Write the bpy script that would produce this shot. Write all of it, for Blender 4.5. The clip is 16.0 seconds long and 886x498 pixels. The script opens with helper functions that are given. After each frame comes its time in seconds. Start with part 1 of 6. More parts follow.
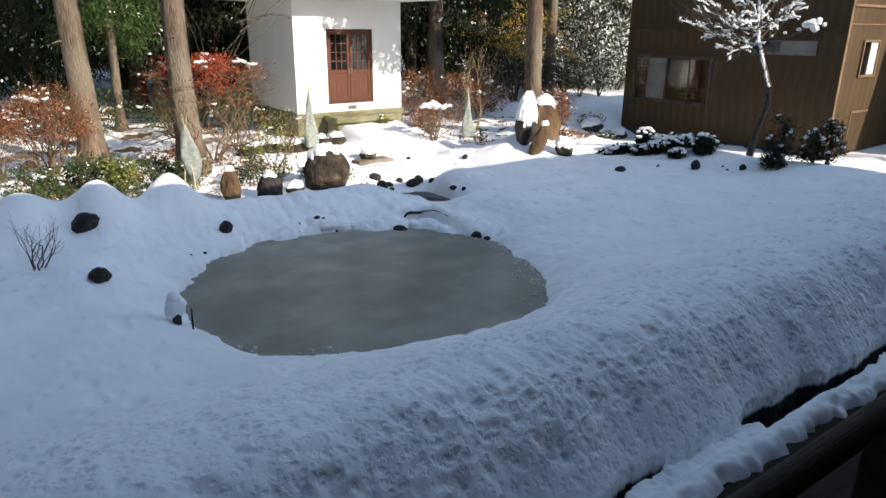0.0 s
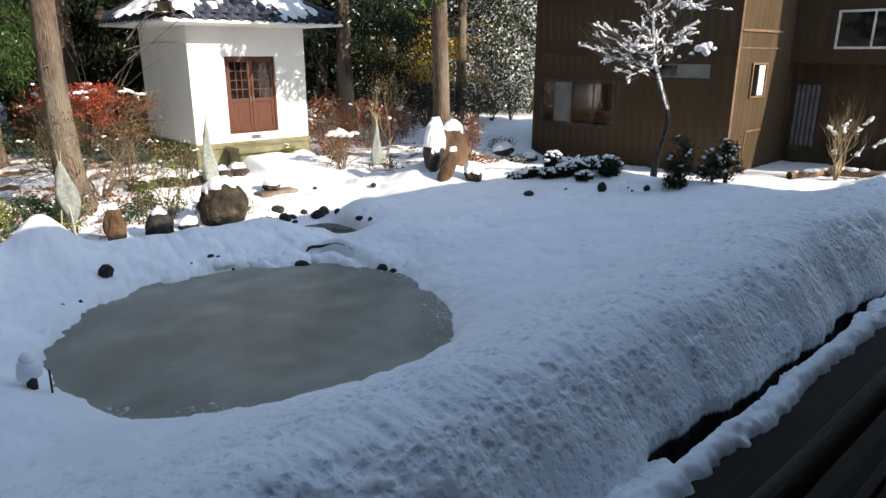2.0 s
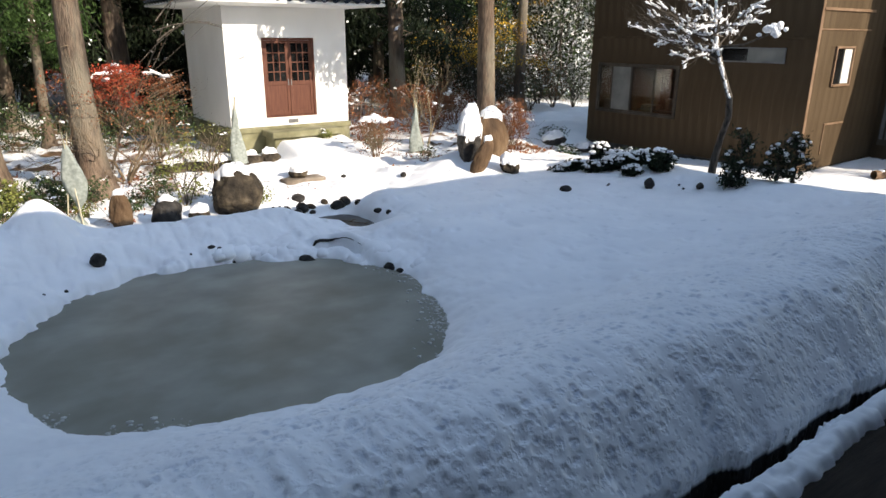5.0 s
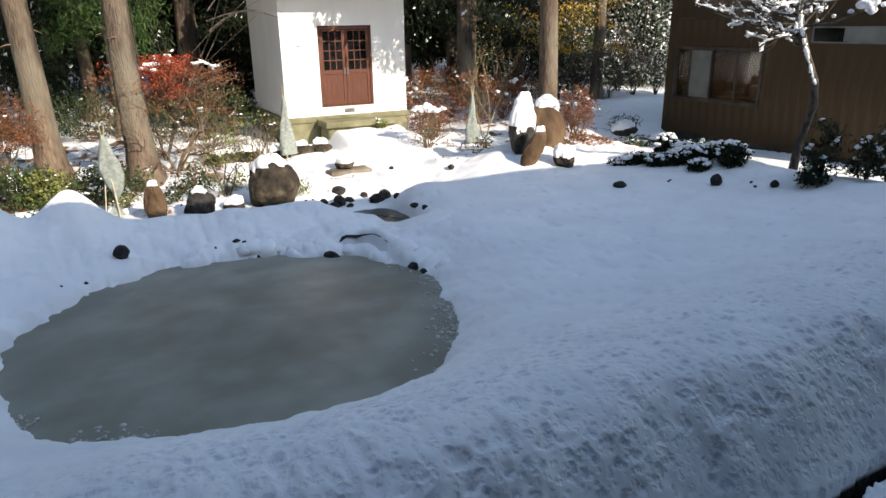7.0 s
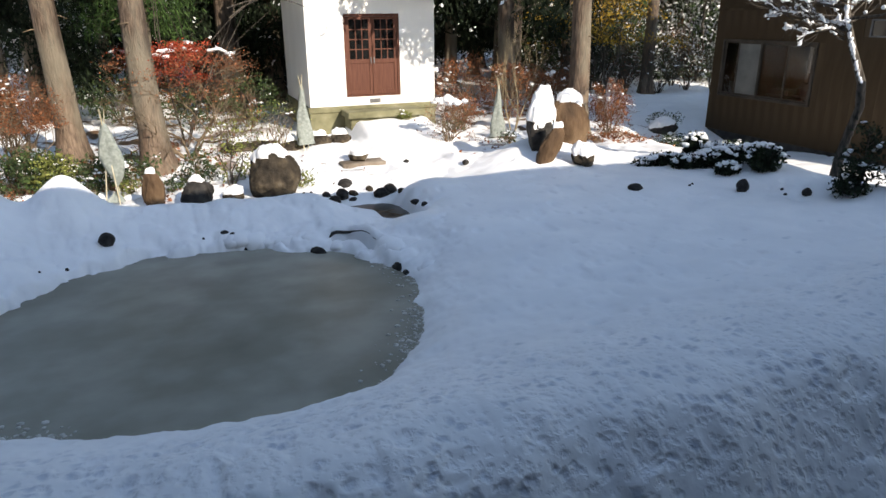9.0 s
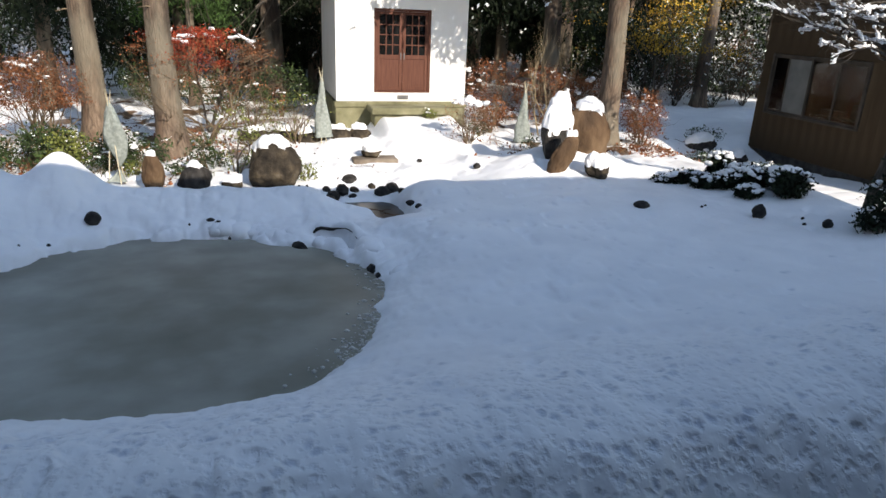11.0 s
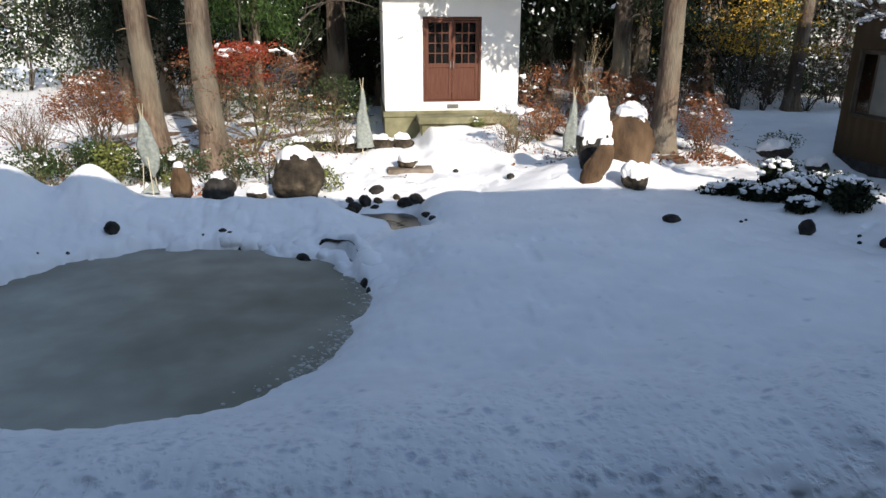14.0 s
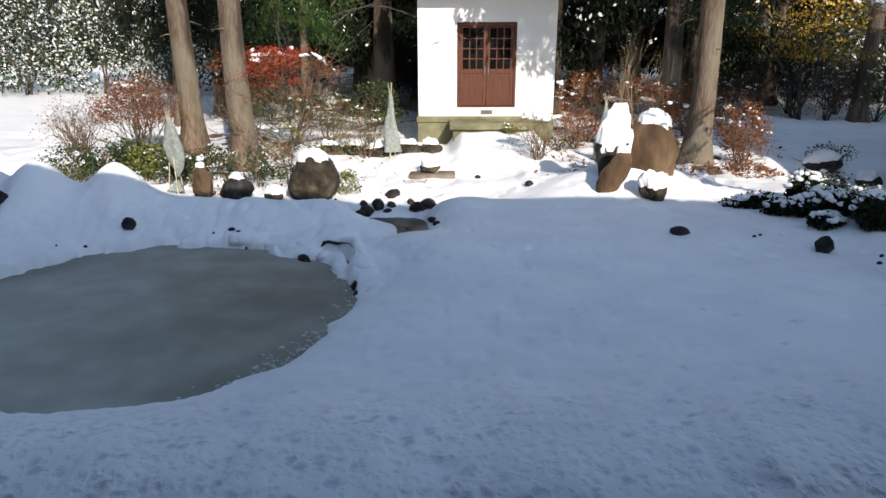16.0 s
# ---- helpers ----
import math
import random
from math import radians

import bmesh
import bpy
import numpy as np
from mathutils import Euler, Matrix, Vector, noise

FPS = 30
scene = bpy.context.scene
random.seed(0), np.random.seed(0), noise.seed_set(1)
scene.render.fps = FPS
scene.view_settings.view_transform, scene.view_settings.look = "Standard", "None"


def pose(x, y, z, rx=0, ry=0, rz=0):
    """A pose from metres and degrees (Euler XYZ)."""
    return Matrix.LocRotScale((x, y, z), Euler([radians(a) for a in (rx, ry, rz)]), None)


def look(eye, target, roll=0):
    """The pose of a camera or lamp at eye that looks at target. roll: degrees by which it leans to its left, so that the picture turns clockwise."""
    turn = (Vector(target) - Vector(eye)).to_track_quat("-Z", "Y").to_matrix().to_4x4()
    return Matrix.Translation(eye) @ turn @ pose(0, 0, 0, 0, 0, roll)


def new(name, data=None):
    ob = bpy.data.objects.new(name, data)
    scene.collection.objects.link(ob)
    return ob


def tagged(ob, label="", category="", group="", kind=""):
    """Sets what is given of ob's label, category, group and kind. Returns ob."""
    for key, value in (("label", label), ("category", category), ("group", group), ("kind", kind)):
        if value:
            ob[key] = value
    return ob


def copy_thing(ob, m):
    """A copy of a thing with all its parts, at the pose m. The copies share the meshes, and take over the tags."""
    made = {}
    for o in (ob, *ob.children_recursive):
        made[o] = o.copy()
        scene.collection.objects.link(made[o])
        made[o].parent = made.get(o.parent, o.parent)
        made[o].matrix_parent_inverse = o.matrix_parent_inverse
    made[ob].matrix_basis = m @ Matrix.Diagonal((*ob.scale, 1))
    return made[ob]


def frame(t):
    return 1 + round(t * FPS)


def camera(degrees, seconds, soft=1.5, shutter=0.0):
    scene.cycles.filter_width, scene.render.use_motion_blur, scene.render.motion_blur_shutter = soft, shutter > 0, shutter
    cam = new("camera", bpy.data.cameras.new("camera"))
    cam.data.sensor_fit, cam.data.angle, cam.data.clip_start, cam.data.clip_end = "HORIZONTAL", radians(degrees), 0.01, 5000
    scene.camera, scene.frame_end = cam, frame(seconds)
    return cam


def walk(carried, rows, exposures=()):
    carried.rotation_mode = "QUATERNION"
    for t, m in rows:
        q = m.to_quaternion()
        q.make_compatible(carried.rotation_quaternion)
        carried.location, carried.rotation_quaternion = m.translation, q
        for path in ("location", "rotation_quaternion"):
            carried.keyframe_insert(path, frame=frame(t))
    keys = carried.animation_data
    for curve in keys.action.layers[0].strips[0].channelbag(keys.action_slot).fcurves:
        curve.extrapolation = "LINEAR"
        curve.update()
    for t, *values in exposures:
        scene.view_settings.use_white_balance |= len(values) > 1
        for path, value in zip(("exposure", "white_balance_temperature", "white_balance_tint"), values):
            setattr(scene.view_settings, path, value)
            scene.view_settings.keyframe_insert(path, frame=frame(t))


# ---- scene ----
cam = camera(67.4, 16.0)
METRES, EYE, TILT, LEAN, TURN = 8.0, 3.37, 0.0, 0.0, -35.8
ROWS = [
    (0.0, 0.0, 0.0, 0.0, 0.18, -18.52, -0.55),
    (0.5, 0.0188, 0.0121, 0.0008, -3.37, -17.62, -1.62),
    (1.0, 0.0301, 0.0177, 0.0017, -5.46, -17.13, -0.87),
    (1.5, 0.037, 0.0316, 0.0, -6.69, -16.86, 0.11),
    (2.0, 0.0463, 0.0535, 0.0004, -6.52, -16.43, -0.15),
    (2.5, 0.0589, 0.0725, -0.0004, -7.44, -16.16, -0.14),
    (3.0, 0.0776, 0.088, -0.0006, -5.48, -15.93, -0.63),
    (3.5, 0.1081, 0.1034, -0.0024, -3.22, -15.83, -1.26),
    (4.0, 0.1276, 0.1213, -0.0046, -2.63, -17.12, -0.51),
    (6.5, 0.258, 0.2339, -0.0086, 6.26, -18.24, 0.2),
    (7.0, 0.2844, 0.2555, -0.0116, 8.12, -18.71, 0.78),
    (7.5, 0.3182, 0.2742, -0.0116, 9.95, -18.9, -1.1),
    (8.0, 0.3479, 0.2917, -0.0135, 11.3, -18.98, 0.34),
    (8.5, 0.3749, 0.3194, -0.0152, 12.89, -18.88, -0.07),
    (9.0, 0.4032, 0.3408, -0.0147, 14.03, -19.46, 0.32),
    (11.5, 0.5492, 0.4428, -0.0181, 22.17, -19.51, -1.87),
    (12.0, 0.5724, 0.462, -0.0195, 23.89, -19.26, -0.69),
    (12.5, 0.5914, 0.4921, -0.021, 25.51, -18.8, -0.57),
    (13.0, 0.6094, 0.5148, -0.0222, 26.2, -18.84, 0.33),
    (13.5, 0.633, 0.5302, -0.0236, 27.95, -18.93, -0.38),
    (14.0, 0.6608, 0.5474, -0.0231, 29.39, -18.96, -0.09),
    (14.5, 0.6813, 0.5694, -0.0263, 30.59, -18.67, 0.63),
    (15.0, 0.7042, 0.5917, -0.0258, 32.02, -18.72, 0.65),
    (15.5, 0.7329, 0.6077, -0.0263, 33.55, -18.7, -0.97),
    (16.0, 0.7622, 0.6245, -0.0283, 35.79, -18.39, 0.03),
]
EXPOSURES = [(0.0, 1.26, 7350, 12), (4.0, 1.30, 7430, 12), (8.0, 1.18, 7350, 12), (11.5, 0.98, 7050, 12), (13.0, 0.88, 6980, 12), (16.0, 0.88, 6980, 12)]
walk(cam, [(t, pose(0, 0, EYE, TILT, LEAN, TURN) @ pose(METRES * x, METRES * y, METRES * z, 90 + pitch, roll, yaw)) for t, x, y, z, yaw, pitch, roll in ROWS], EXPOSURES)

# ---- light ----
SUN_DIR = Vector((0.29, -0.82, 0.495)).normalized()      # towards the sun
world = bpy.data.worlds.new("sky_world")
scene.world = world
world.use_nodes = True
_wn = world.node_tree
_sky = _wn.nodes.new("ShaderNodeTexSky")
_sky.sky_type = "NISHITA"
_sky.sun_disc = False
_sky.dust_density, _sky.ozone_density, _sky.air_density = 0.25, 0.6, 1.15
_sky.sun_elevation = math.asin(SUN_DIR.z)
_sky.sun_rotation = math.atan2(SUN_DIR.x, SUN_DIR.y)
_wn.links.new(_sky.outputs[0], _wn.nodes["Background"].inputs[0])
_wn.nodes["Background"].inputs[1].default_value = 0.15
_sun = bpy.data.lights.new("sun", "SUN")
_sun.energy, _sun.angle, _sun.color = 3.0, radians(0.5), (1.0, 0.95, 0.88)
sun = new("sun", _sun)
sun.matrix_world = look((0, 0, 30), Vector((0, 0, 30)) - SUN_DIR)


# ---- materials ----
def material(name, stops, scale=6.0, detail=5.0, rough=0.8, bump=0.2, bump_scale=30.0, metal=0.0,
             stretch=(1, 1, 1), island=0.0, item=0.0, patch=0.0, patch_scale=0.7, dist=0.02, spec=0.2):
    """Noise between colour stops, a second larger noise, fine relief; island and item vary the value piece by piece."""
    m = bpy.data.materials.new(name)
    m.use_nodes = True
    nt = m.node_tree
    b = nt.nodes["Principled BSDF"]
    tc = nt.nodes.new("ShaderNodeTexCoord")
    mp = nt.nodes.new("ShaderNodeMapping")
    mp.inputs["Scale"].default_value = stretch
    nt.links.new(tc.outputs["Object"], mp.inputs[0])
    n1 = nt.nodes.new("ShaderNodeTexNoise")
    n1.inputs["Scale"].default_value, n1.inputs["Detail"].default_value = scale, detail
    nt.links.new(mp.outputs[0], n1.inputs["Vector"])
    fac = n1.outputs["Fac"]
    if patch:
        n2 = nt.nodes.new("ShaderNodeTexNoise")
        n2.inputs["Scale"].default_value, n2.inputs["Detail"].default_value = patch_scale, 3
        nt.links.new(mp.outputs[0], n2.inputs["Vector"])
        mx = nt.nodes.new("ShaderNodeMix")
        mx.inputs[0].default_value = patch
        nt.links.new(fac, mx.inputs[2])
        nt.links.new(n2.outputs["Fac"], mx.inputs[3])
        fac = mx.outputs[0]
    cr = nt.nodes.new("ShaderNodeValToRGB")
    while len(cr.color_ramp.elements) < len(stops):
        cr.color_ramp.elements.new(0.5)
    for e, (p, c) in zip(cr.color_ramp.elements, stops):
        e.position, e.color = p, (*c, 1)
    nt.links.new(fac, cr.inputs[0])
    col = cr.outputs[0]
    for amount, node, sock in ((island, "ShaderNodeNewGeometry", "Random Per Island"), (item, "ShaderNodeObjectInfo", "Random")):
        if amount:
            g = nt.nodes.new(node)
            mr = nt.nodes.new("ShaderNodeMapRange")
            mr.inputs[3].default_value, mr.inputs[4].default_value = 1 - amount, 1 + amount
            nt.links.new(g.outputs[sock], mr.inputs[0])
            hs = nt.nodes.new("ShaderNodeHueSaturation")
            nt.links.new(mr.outputs[0], hs.inputs["Value"])
            nt.links.new(col, hs.inputs["Color"])
            col = hs.outputs[0]
    nt.links.new(col, b.inputs["Base Color"])
    b.inputs["Roughness"].default_value = rough
    b.inputs["Metallic"].default_value = metal
    b.inputs["Specular IOR Level"].default_value = spec
    if bump:
        n3 = nt.nodes.new("ShaderNodeTexNoise")
        n3.inputs["Scale"].default_value, n3.inputs["Detail"].default_value = bump_scale, 4
        nt.links.new(mp.outputs[0], n3.inputs["Vector"])
        bp = nt.nodes.new("ShaderNodeBump")
        bp.inputs["Strength"].default_value, bp.inputs["Distance"].default_value = bump, dist
        nt.links.new(n3.outputs["Fac"], bp.inputs["Height"])
        nt.links.new(bp.outputs[0], b.inputs["Normal"])
    return m


def two(a, b, lo=0.35, hi=0.65):
    return [(lo, a), (hi, b)]


SNOW = material("snow", two((0.84, 0.848, 0.862), (0.91, 0.914, 0.92)), 3, 4, 0.55, 0.35, 14, dist=0.02, spec=0.3)
BARK = material("cedar_bark", [(0.30, (0.03, 0.022, 0.017)), (0.46, (0.12, 0.088, 0.066)), (0.58, (0.21, 0.152, 0.11)), (0.74, (0.35, 0.265, 0.20))], 9, 7, 0.9, 1.0, 18,
                stretch=(3, 3, 0.5), patch=0.45, patch_scale=0.55, dist=0.04)


def weather_bark(m):
    """Lays peeled red-brown strips and a grey-green bloom over the bark."""
    nt = m.node_tree
    b = nt.nodes["Principled BSDF"]
    col = b.inputs["Base Color"].links[0].from_socket
    tc = nt.nodes.new("ShaderNodeTexCoord")
    info = nt.nodes.new("ShaderNodeObjectInfo")
    shift = nt.nodes.new("ShaderNodeVectorMath")
    shift.operation = "ADD"
    nt.links.new(tc.outputs["Object"], shift.inputs[0])
    nt.links.new(info.outputs["Random"], shift.inputs[1])
    for stretch, scale, lo, hi, colour, most in (((4, 4, 0.5), 1.6, 0.53, 0.60, (0.15, 0.098, 0.07), 0.6), ((1.2, 1.2, 0.5), 1.3, 0.46, 0.62, (0.25, 0.225, 0.17), 0.6), ((2, 2, 0.35), 0.8, 0.56, 0.64, (0.035, 0.027, 0.022), 0.75)):
        mp = nt.nodes.new("ShaderNodeMapping")
        mp.inputs["Scale"].default_value = stretch
        mp.inputs["Location"].default_value = (scale * 3, lo * 7, most * 5)
        nt.links.new(shift.outputs[0], mp.inputs[0])
        n = nt.nodes.new("ShaderNodeTexNoise")
        n.inputs["Scale"].default_value, n.inputs["Detail"].default_value = scale, 5
        nt.links.new(mp.outputs[0], n.inputs["Vector"])
        r = nt.nodes.new("ShaderNodeMapRange")
        r.inputs[1].default_value, r.inputs[2].default_value, r.inputs[4].default_value = lo, hi, most
        nt.links.new(n.outputs["Fac"], r.inputs[0])
        q = nt.nodes.new("ShaderNodeMix")
        q.data_type = "RGBA"
        nt.links.new(r.outputs[0], q.inputs[0])
        nt.links.new(col, q.inputs[6])
        q.inputs[7].default_value = (*colour, 1)
        col = q.outputs[2]
    nt.links.new(col, b.inputs["Base Color"])


weather_bark(BARK)
BARK_DARK = material("dark_bark", two((0.035, 0.03, 0.025), (0.13, 0.11, 0.09)), 9, 5, 0.9, 0.8, 20, stretch=(2, 2, 0.4))
TWIG = material("twig", two((0.10, 0.07, 0.045), (0.24, 0.18, 0.12)), 9, 4, 0.85, 0.4, 40)
TWIG_PALE = material("pale_twig", two((0.22, 0.17, 0.10), (0.42, 0.34, 0.22)), 9, 4, 0.85, 0.4, 40)
# needles far darker than living ones: the wood's shade is put into the colour
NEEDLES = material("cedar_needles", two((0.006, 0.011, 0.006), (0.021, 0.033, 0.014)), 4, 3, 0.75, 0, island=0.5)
NEEDLES_LIGHT = material("light_cedar_needles", two((0.022, 0.048, 0.013), (0.056, 0.105, 0.026)), 4, 3, 0.7, 0, island=0.45)
LEAF_GREEN = material("evergreen_leaf", two((0.018, 0.032, 0.012), (0.05, 0.08, 0.022)), 5, 3, 0.65, 0, island=0.5, spec=0.3)
LEAF_LIME = material("lime_leaf", two((0.085, 0.105, 0.025), (0.21, 0.22, 0.06)), 5, 3, 0.6, 0, island=0.4)
LEAF_RED = material("maple_red_leaf", two((0.20, 0.026, 0.013), (0.37, 0.065, 0.03)), 3, 3, 0.65, 0, island=0.4)
LEAF_RUST = material("rust_leaf", two((0.13, 0.045, 0.02), (0.27, 0.11, 0.05)), 3, 3, 0.7, 0, island=0.5)
LEAF_YELLOW = material("yellow_leaf", two((0.32, 0.18, 0.025), (0.56, 0.36, 0.045)), 3, 3, 0.65, 0, island=0.4)
ROCK = material("garden_rock", [(0.34, (0.012, 0.010, 0.008)), (0.48, (0.04, 0.032, 0.023)), (0.58, (0.085, 0.066, 0.044)), (0.72, (0.15, 0.13, 0.10))], 5, 7, 0.85, 0.8, 14, patch=0.35, patch_scale=2, dist=0.04)
STONE_PALE = material("pale_slab", [(0.3, (0.10, 0.08, 0.06)), (0.55, (0.21, 0.17, 0.13)), (0.75, (0.30, 0.26, 0.21))], 4, 6, 0.85, 0.6, 16, patch=0.3, dist=0.03)
ROCK_DARK = material("wet_rock", two((0.012, 0.011, 0.010), (0.05, 0.045, 0.04)), 6, 5, 0.6, 0.6, 20, dist=0.03)
ROCK_BROWN = material("brown_standing_stone", [(0.3, (0.026, 0.016, 0.010)), (0.48, (0.105, 0.064, 0.036)), (0.7, (0.21, 0.140, 0.082))], 3, 7, 0.8, 0.8, 12, stretch=(1, 1, 0.5), patch=0.4, dist=0.04)
PLASTER = material("white_plaster", two((0.74, 0.73, 0.70), (0.84, 0.83, 0.80), 0.3, 0.7), 1.2, 5, 0.85, 0.12, 60, stretch=(1, 1, 0.5), patch=0.3)
STONE_BASE = material("mossy_concrete", [(0.3, (0.09, 0.085, 0.045)), (0.55, (0.22, 0.21, 0.125)), (0.75, (0.34, 0.32, 0.23))], 3, 6, 0.85, 0.4, 30, patch=0.4)
DOOR_WOOD = material("door_wood", two((0.095, 0.037, 0.024), (0.128, 0.052, 0.034)), 5, 5, 0.6, 0.15, 30, stretch=(6, 6, 0.5))
GLASS_DARK = material("dark_pane", two((0.006, 0.006, 0.006), (0.014, 0.014, 0.014)), 2, 3, 0.06, 0.05, 4, spec=0.35)
TILE = material("roof_tile", two((0.025, 0.03, 0.045), (0.07, 0.08, 0.105)), 6, 4, 0.35, 0.2, 40, item=0.3)
BOARD = material("brown_cladding", [(0.3, (0.050, 0.0345, 0.021)), (0.5, (0.074, 0.052, 0.032)), (0.72, (0.113, 0.082, 0.053))], 2.2, 6, 0.9, 0.3, 30,
                 stretch=(2, 2, 0.35), item=0.035, patch=0.5, spec=0.04)
FROST = material("frosted_pane", two((0.13, 0.135, 0.125), (0.20, 0.205, 0.19)), 2, 4, 0.3, 0.05, 20)
SASH = material("bronze_sash", two((0.045, 0.038, 0.03), (0.085, 0.07, 0.055)), 4, 3, 0.5, 0.1, 30)
BOUNCE_WALL = material("pale_bounce_wall", two((0.26, 0.20, 0.14), (0.40, 0.32, 0.24)), 3, 5, 0.7, 0.2, 30, stretch=(0.5, 5, 5))
TRIM = material("brown_trim", two((0.14, 0.085, 0.05), (0.22, 0.14, 0.09)), 4, 4, 0.6, 0.2, 30)
ALU = material("window_aluminium", two((0.55, 0.54, 0.50), (0.66, 0.65, 0.61)), 5, 3, 0.4, 0.05, 40)
GREY_METAL = material("grey_metal", two((0.13, 0.13, 0.13), (0.20, 0.20, 0.20)), 4, 4, 0.45, 0.1, 40)
WALK_WOOD = material("walk_boards", two((0.016, 0.011, 0.008), (0.034, 0.024, 0.017)), 4, 5, 0.8, 0.4, 30, stretch=(0.6, 6, 6), patch=0.3)
RAIL_WOOD = material("rail_wood", two((0.012, 0.008, 0.006), (0.035, 0.022, 0.016)), 4, 5, 0.65, 0.3, 30, stretch=(0.5, 5, 5))
DARK_WOOD = material("dark_timber", two((0.006, 0.005, 0.0045), (0.022, 0.017, 0.014)), 4, 5, 0.8, 0.4, 30, stretch=(0.6, 6, 6))
INNER = material("dim_interior", two((0.012, 0.011, 0.010), (0.03, 0.026, 0.022)), 2, 3, 0.9, 0.1, 10)
NET = material("shade_net", two((0.19, 0.215, 0.195), (0.34, 0.37, 0.335)), 18, 3, 0.8, 0.5, 90, patch=0.3)
BAMBOO = material("bamboo_pole", two((0.42, 0.36, 0.24), (0.60, 0.54, 0.40)), 8, 3, 0.5, 0.2, 30)
CURTAIN = material("curtain", two((0.55, 0.54, 0.50), (0.72, 0.71, 0.67)), 3, 3, 0.9, 0.3, 20, stretch=(4, 4, 0.4))
CONCRETE = material("ditch_concrete", two((0.02, 0.02, 0.02), (0.06, 0.06, 0.06)), 6, 5, 0.5, 0.4, 30)


def snow_ground_material():
    """Snow with pitted crust on the bank, and leaf litter showing through under the trees."""
    m = material("snow_ground", two((0.84, 0.848, 0.862), (0.91, 0.914, 0.92)), 1.6, 4, 0.6, 0.0, spec=0.3)
    nt = m.node_tree
    b = nt.nodes["Principled BSDF"]
    base = b.inputs["Base Color"].links[0].from_socket
    geo = nt.nodes.new("ShaderNodeNewGeometry")
    sep = nt.nodes.new("ShaderNodeSeparateXYZ")
    nt.links.new(geo.outputs["Position"], sep.inputs[0])

    def ramp(sock, a, b0):
        r = nt.nodes.new("ShaderNodeMapRange")
        r.interpolation_type = "SMOOTHSTEP"
        r.inputs[1].default_value, r.inputs[2].default_value = a, b0
        nt.links.new(sock, r.inputs[0])
        return r.outputs[0]

    def mul(a, b0):
        q = nt.nodes.new("ShaderNodeMath")
        q.operation = "MULTIPLY"
        nt.links.new(a, q.inputs[0])
        if isinstance(b0, float):
            q.inputs[1].default_value = b0
        else:
            nt.links.new(b0, q.inputs[1])
        return q.outputs[0]

    def noise_tex(scale, detail=4.0):
        n = nt.nodes.new("ShaderNodeTexNoise")
        n.inputs["Scale"].default_value, n.inputs["Detail"].default_value = scale, detail
        nt.links.new(geo.outputs["Position"], n.inputs["Vector"])
        return n.outputs["Fac"]

    def mix(f, a, colour):
        q = nt.nodes.new("ShaderNodeMix")
        q.data_type = "RGBA"
        nt.links.new(f, q.inputs[0])
        nt.links.new(a, q.inputs[6])
        q.inputs[7].default_value = (*colour, 1)
        return q.outputs[2]

    # leaf litter beneath the trees, broken up by noise
    litter = mul(mul(ramp(sep.outputs["Y"], 11.9, 13.0), mul(ramp(sep.outputs["X"], 6.4, 4.6), ramp(sep.outputs["X"], -0.2, 1.2))), ramp(noise_tex(1.5, 5), 0.52, 0.58))
    litter2 = mul(mul(ramp(sep.outputs["Y"], 15.5, 18.5), mul(ramp(sep.outputs["X"], 0.5, 3.0), ramp(sep.outputs["X"], 13.5, 12.0))), ramp(noise_tex(0.9, 6), 0.57, 0.63))
    litter3 = mul(mul(ramp(sep.outputs["Y"], 12.4, 13.2), mul(ramp(sep.outputs["X"], 9.6, 11.5), ramp(sep.outputs["X"], 15.0, 14.0))), ramp(noise_tex(1.8, 5), 0.55, 0.60))
    n = nt.nodes.new("ShaderNodeMath")
    n.operation = "MAXIMUM"
    nt.links.new(litter, n.inputs[0])
    nt.links.new(litter2, n.inputs[1])
    n2 = nt.nodes.new("ShaderNodeMath")
    n2.operation = "MAXIMUM"
    nt.links.new(n.outputs[0], n2.inputs[0])
    nt.links.new(litter3, n2.inputs[1])
    brown = nt.nodes.new("ShaderNodeValToRGB")
    brown.color_ramp.elements[0].position, brown.color_ramp.elements[0].color = 0.35, (0.06, 0.04, 0.025, 1)
    brown.color_ramp.elements[1].position, brown.color_ramp.elements[1].color = 0.65, (0.25, 0.15, 0.085, 1)
    nt.links.new(noise_tex(22, 4), brown.inputs[0])
    # pits of the bank's coarse crust, crowded in patches; wet tint plus painted shade
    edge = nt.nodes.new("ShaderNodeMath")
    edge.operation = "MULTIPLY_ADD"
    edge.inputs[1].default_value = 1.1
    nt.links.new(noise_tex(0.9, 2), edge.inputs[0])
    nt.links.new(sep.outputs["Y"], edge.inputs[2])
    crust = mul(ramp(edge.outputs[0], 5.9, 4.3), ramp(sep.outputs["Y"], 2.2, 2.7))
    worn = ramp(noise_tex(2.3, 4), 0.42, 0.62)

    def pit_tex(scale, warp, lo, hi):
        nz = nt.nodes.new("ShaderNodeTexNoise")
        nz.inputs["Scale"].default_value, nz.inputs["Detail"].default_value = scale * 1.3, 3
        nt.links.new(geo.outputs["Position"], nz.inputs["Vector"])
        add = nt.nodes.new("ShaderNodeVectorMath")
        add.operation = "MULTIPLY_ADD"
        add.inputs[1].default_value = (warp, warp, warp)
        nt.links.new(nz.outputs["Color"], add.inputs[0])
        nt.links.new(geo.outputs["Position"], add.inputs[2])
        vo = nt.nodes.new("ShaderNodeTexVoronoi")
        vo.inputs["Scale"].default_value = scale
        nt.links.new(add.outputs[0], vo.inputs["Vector"])
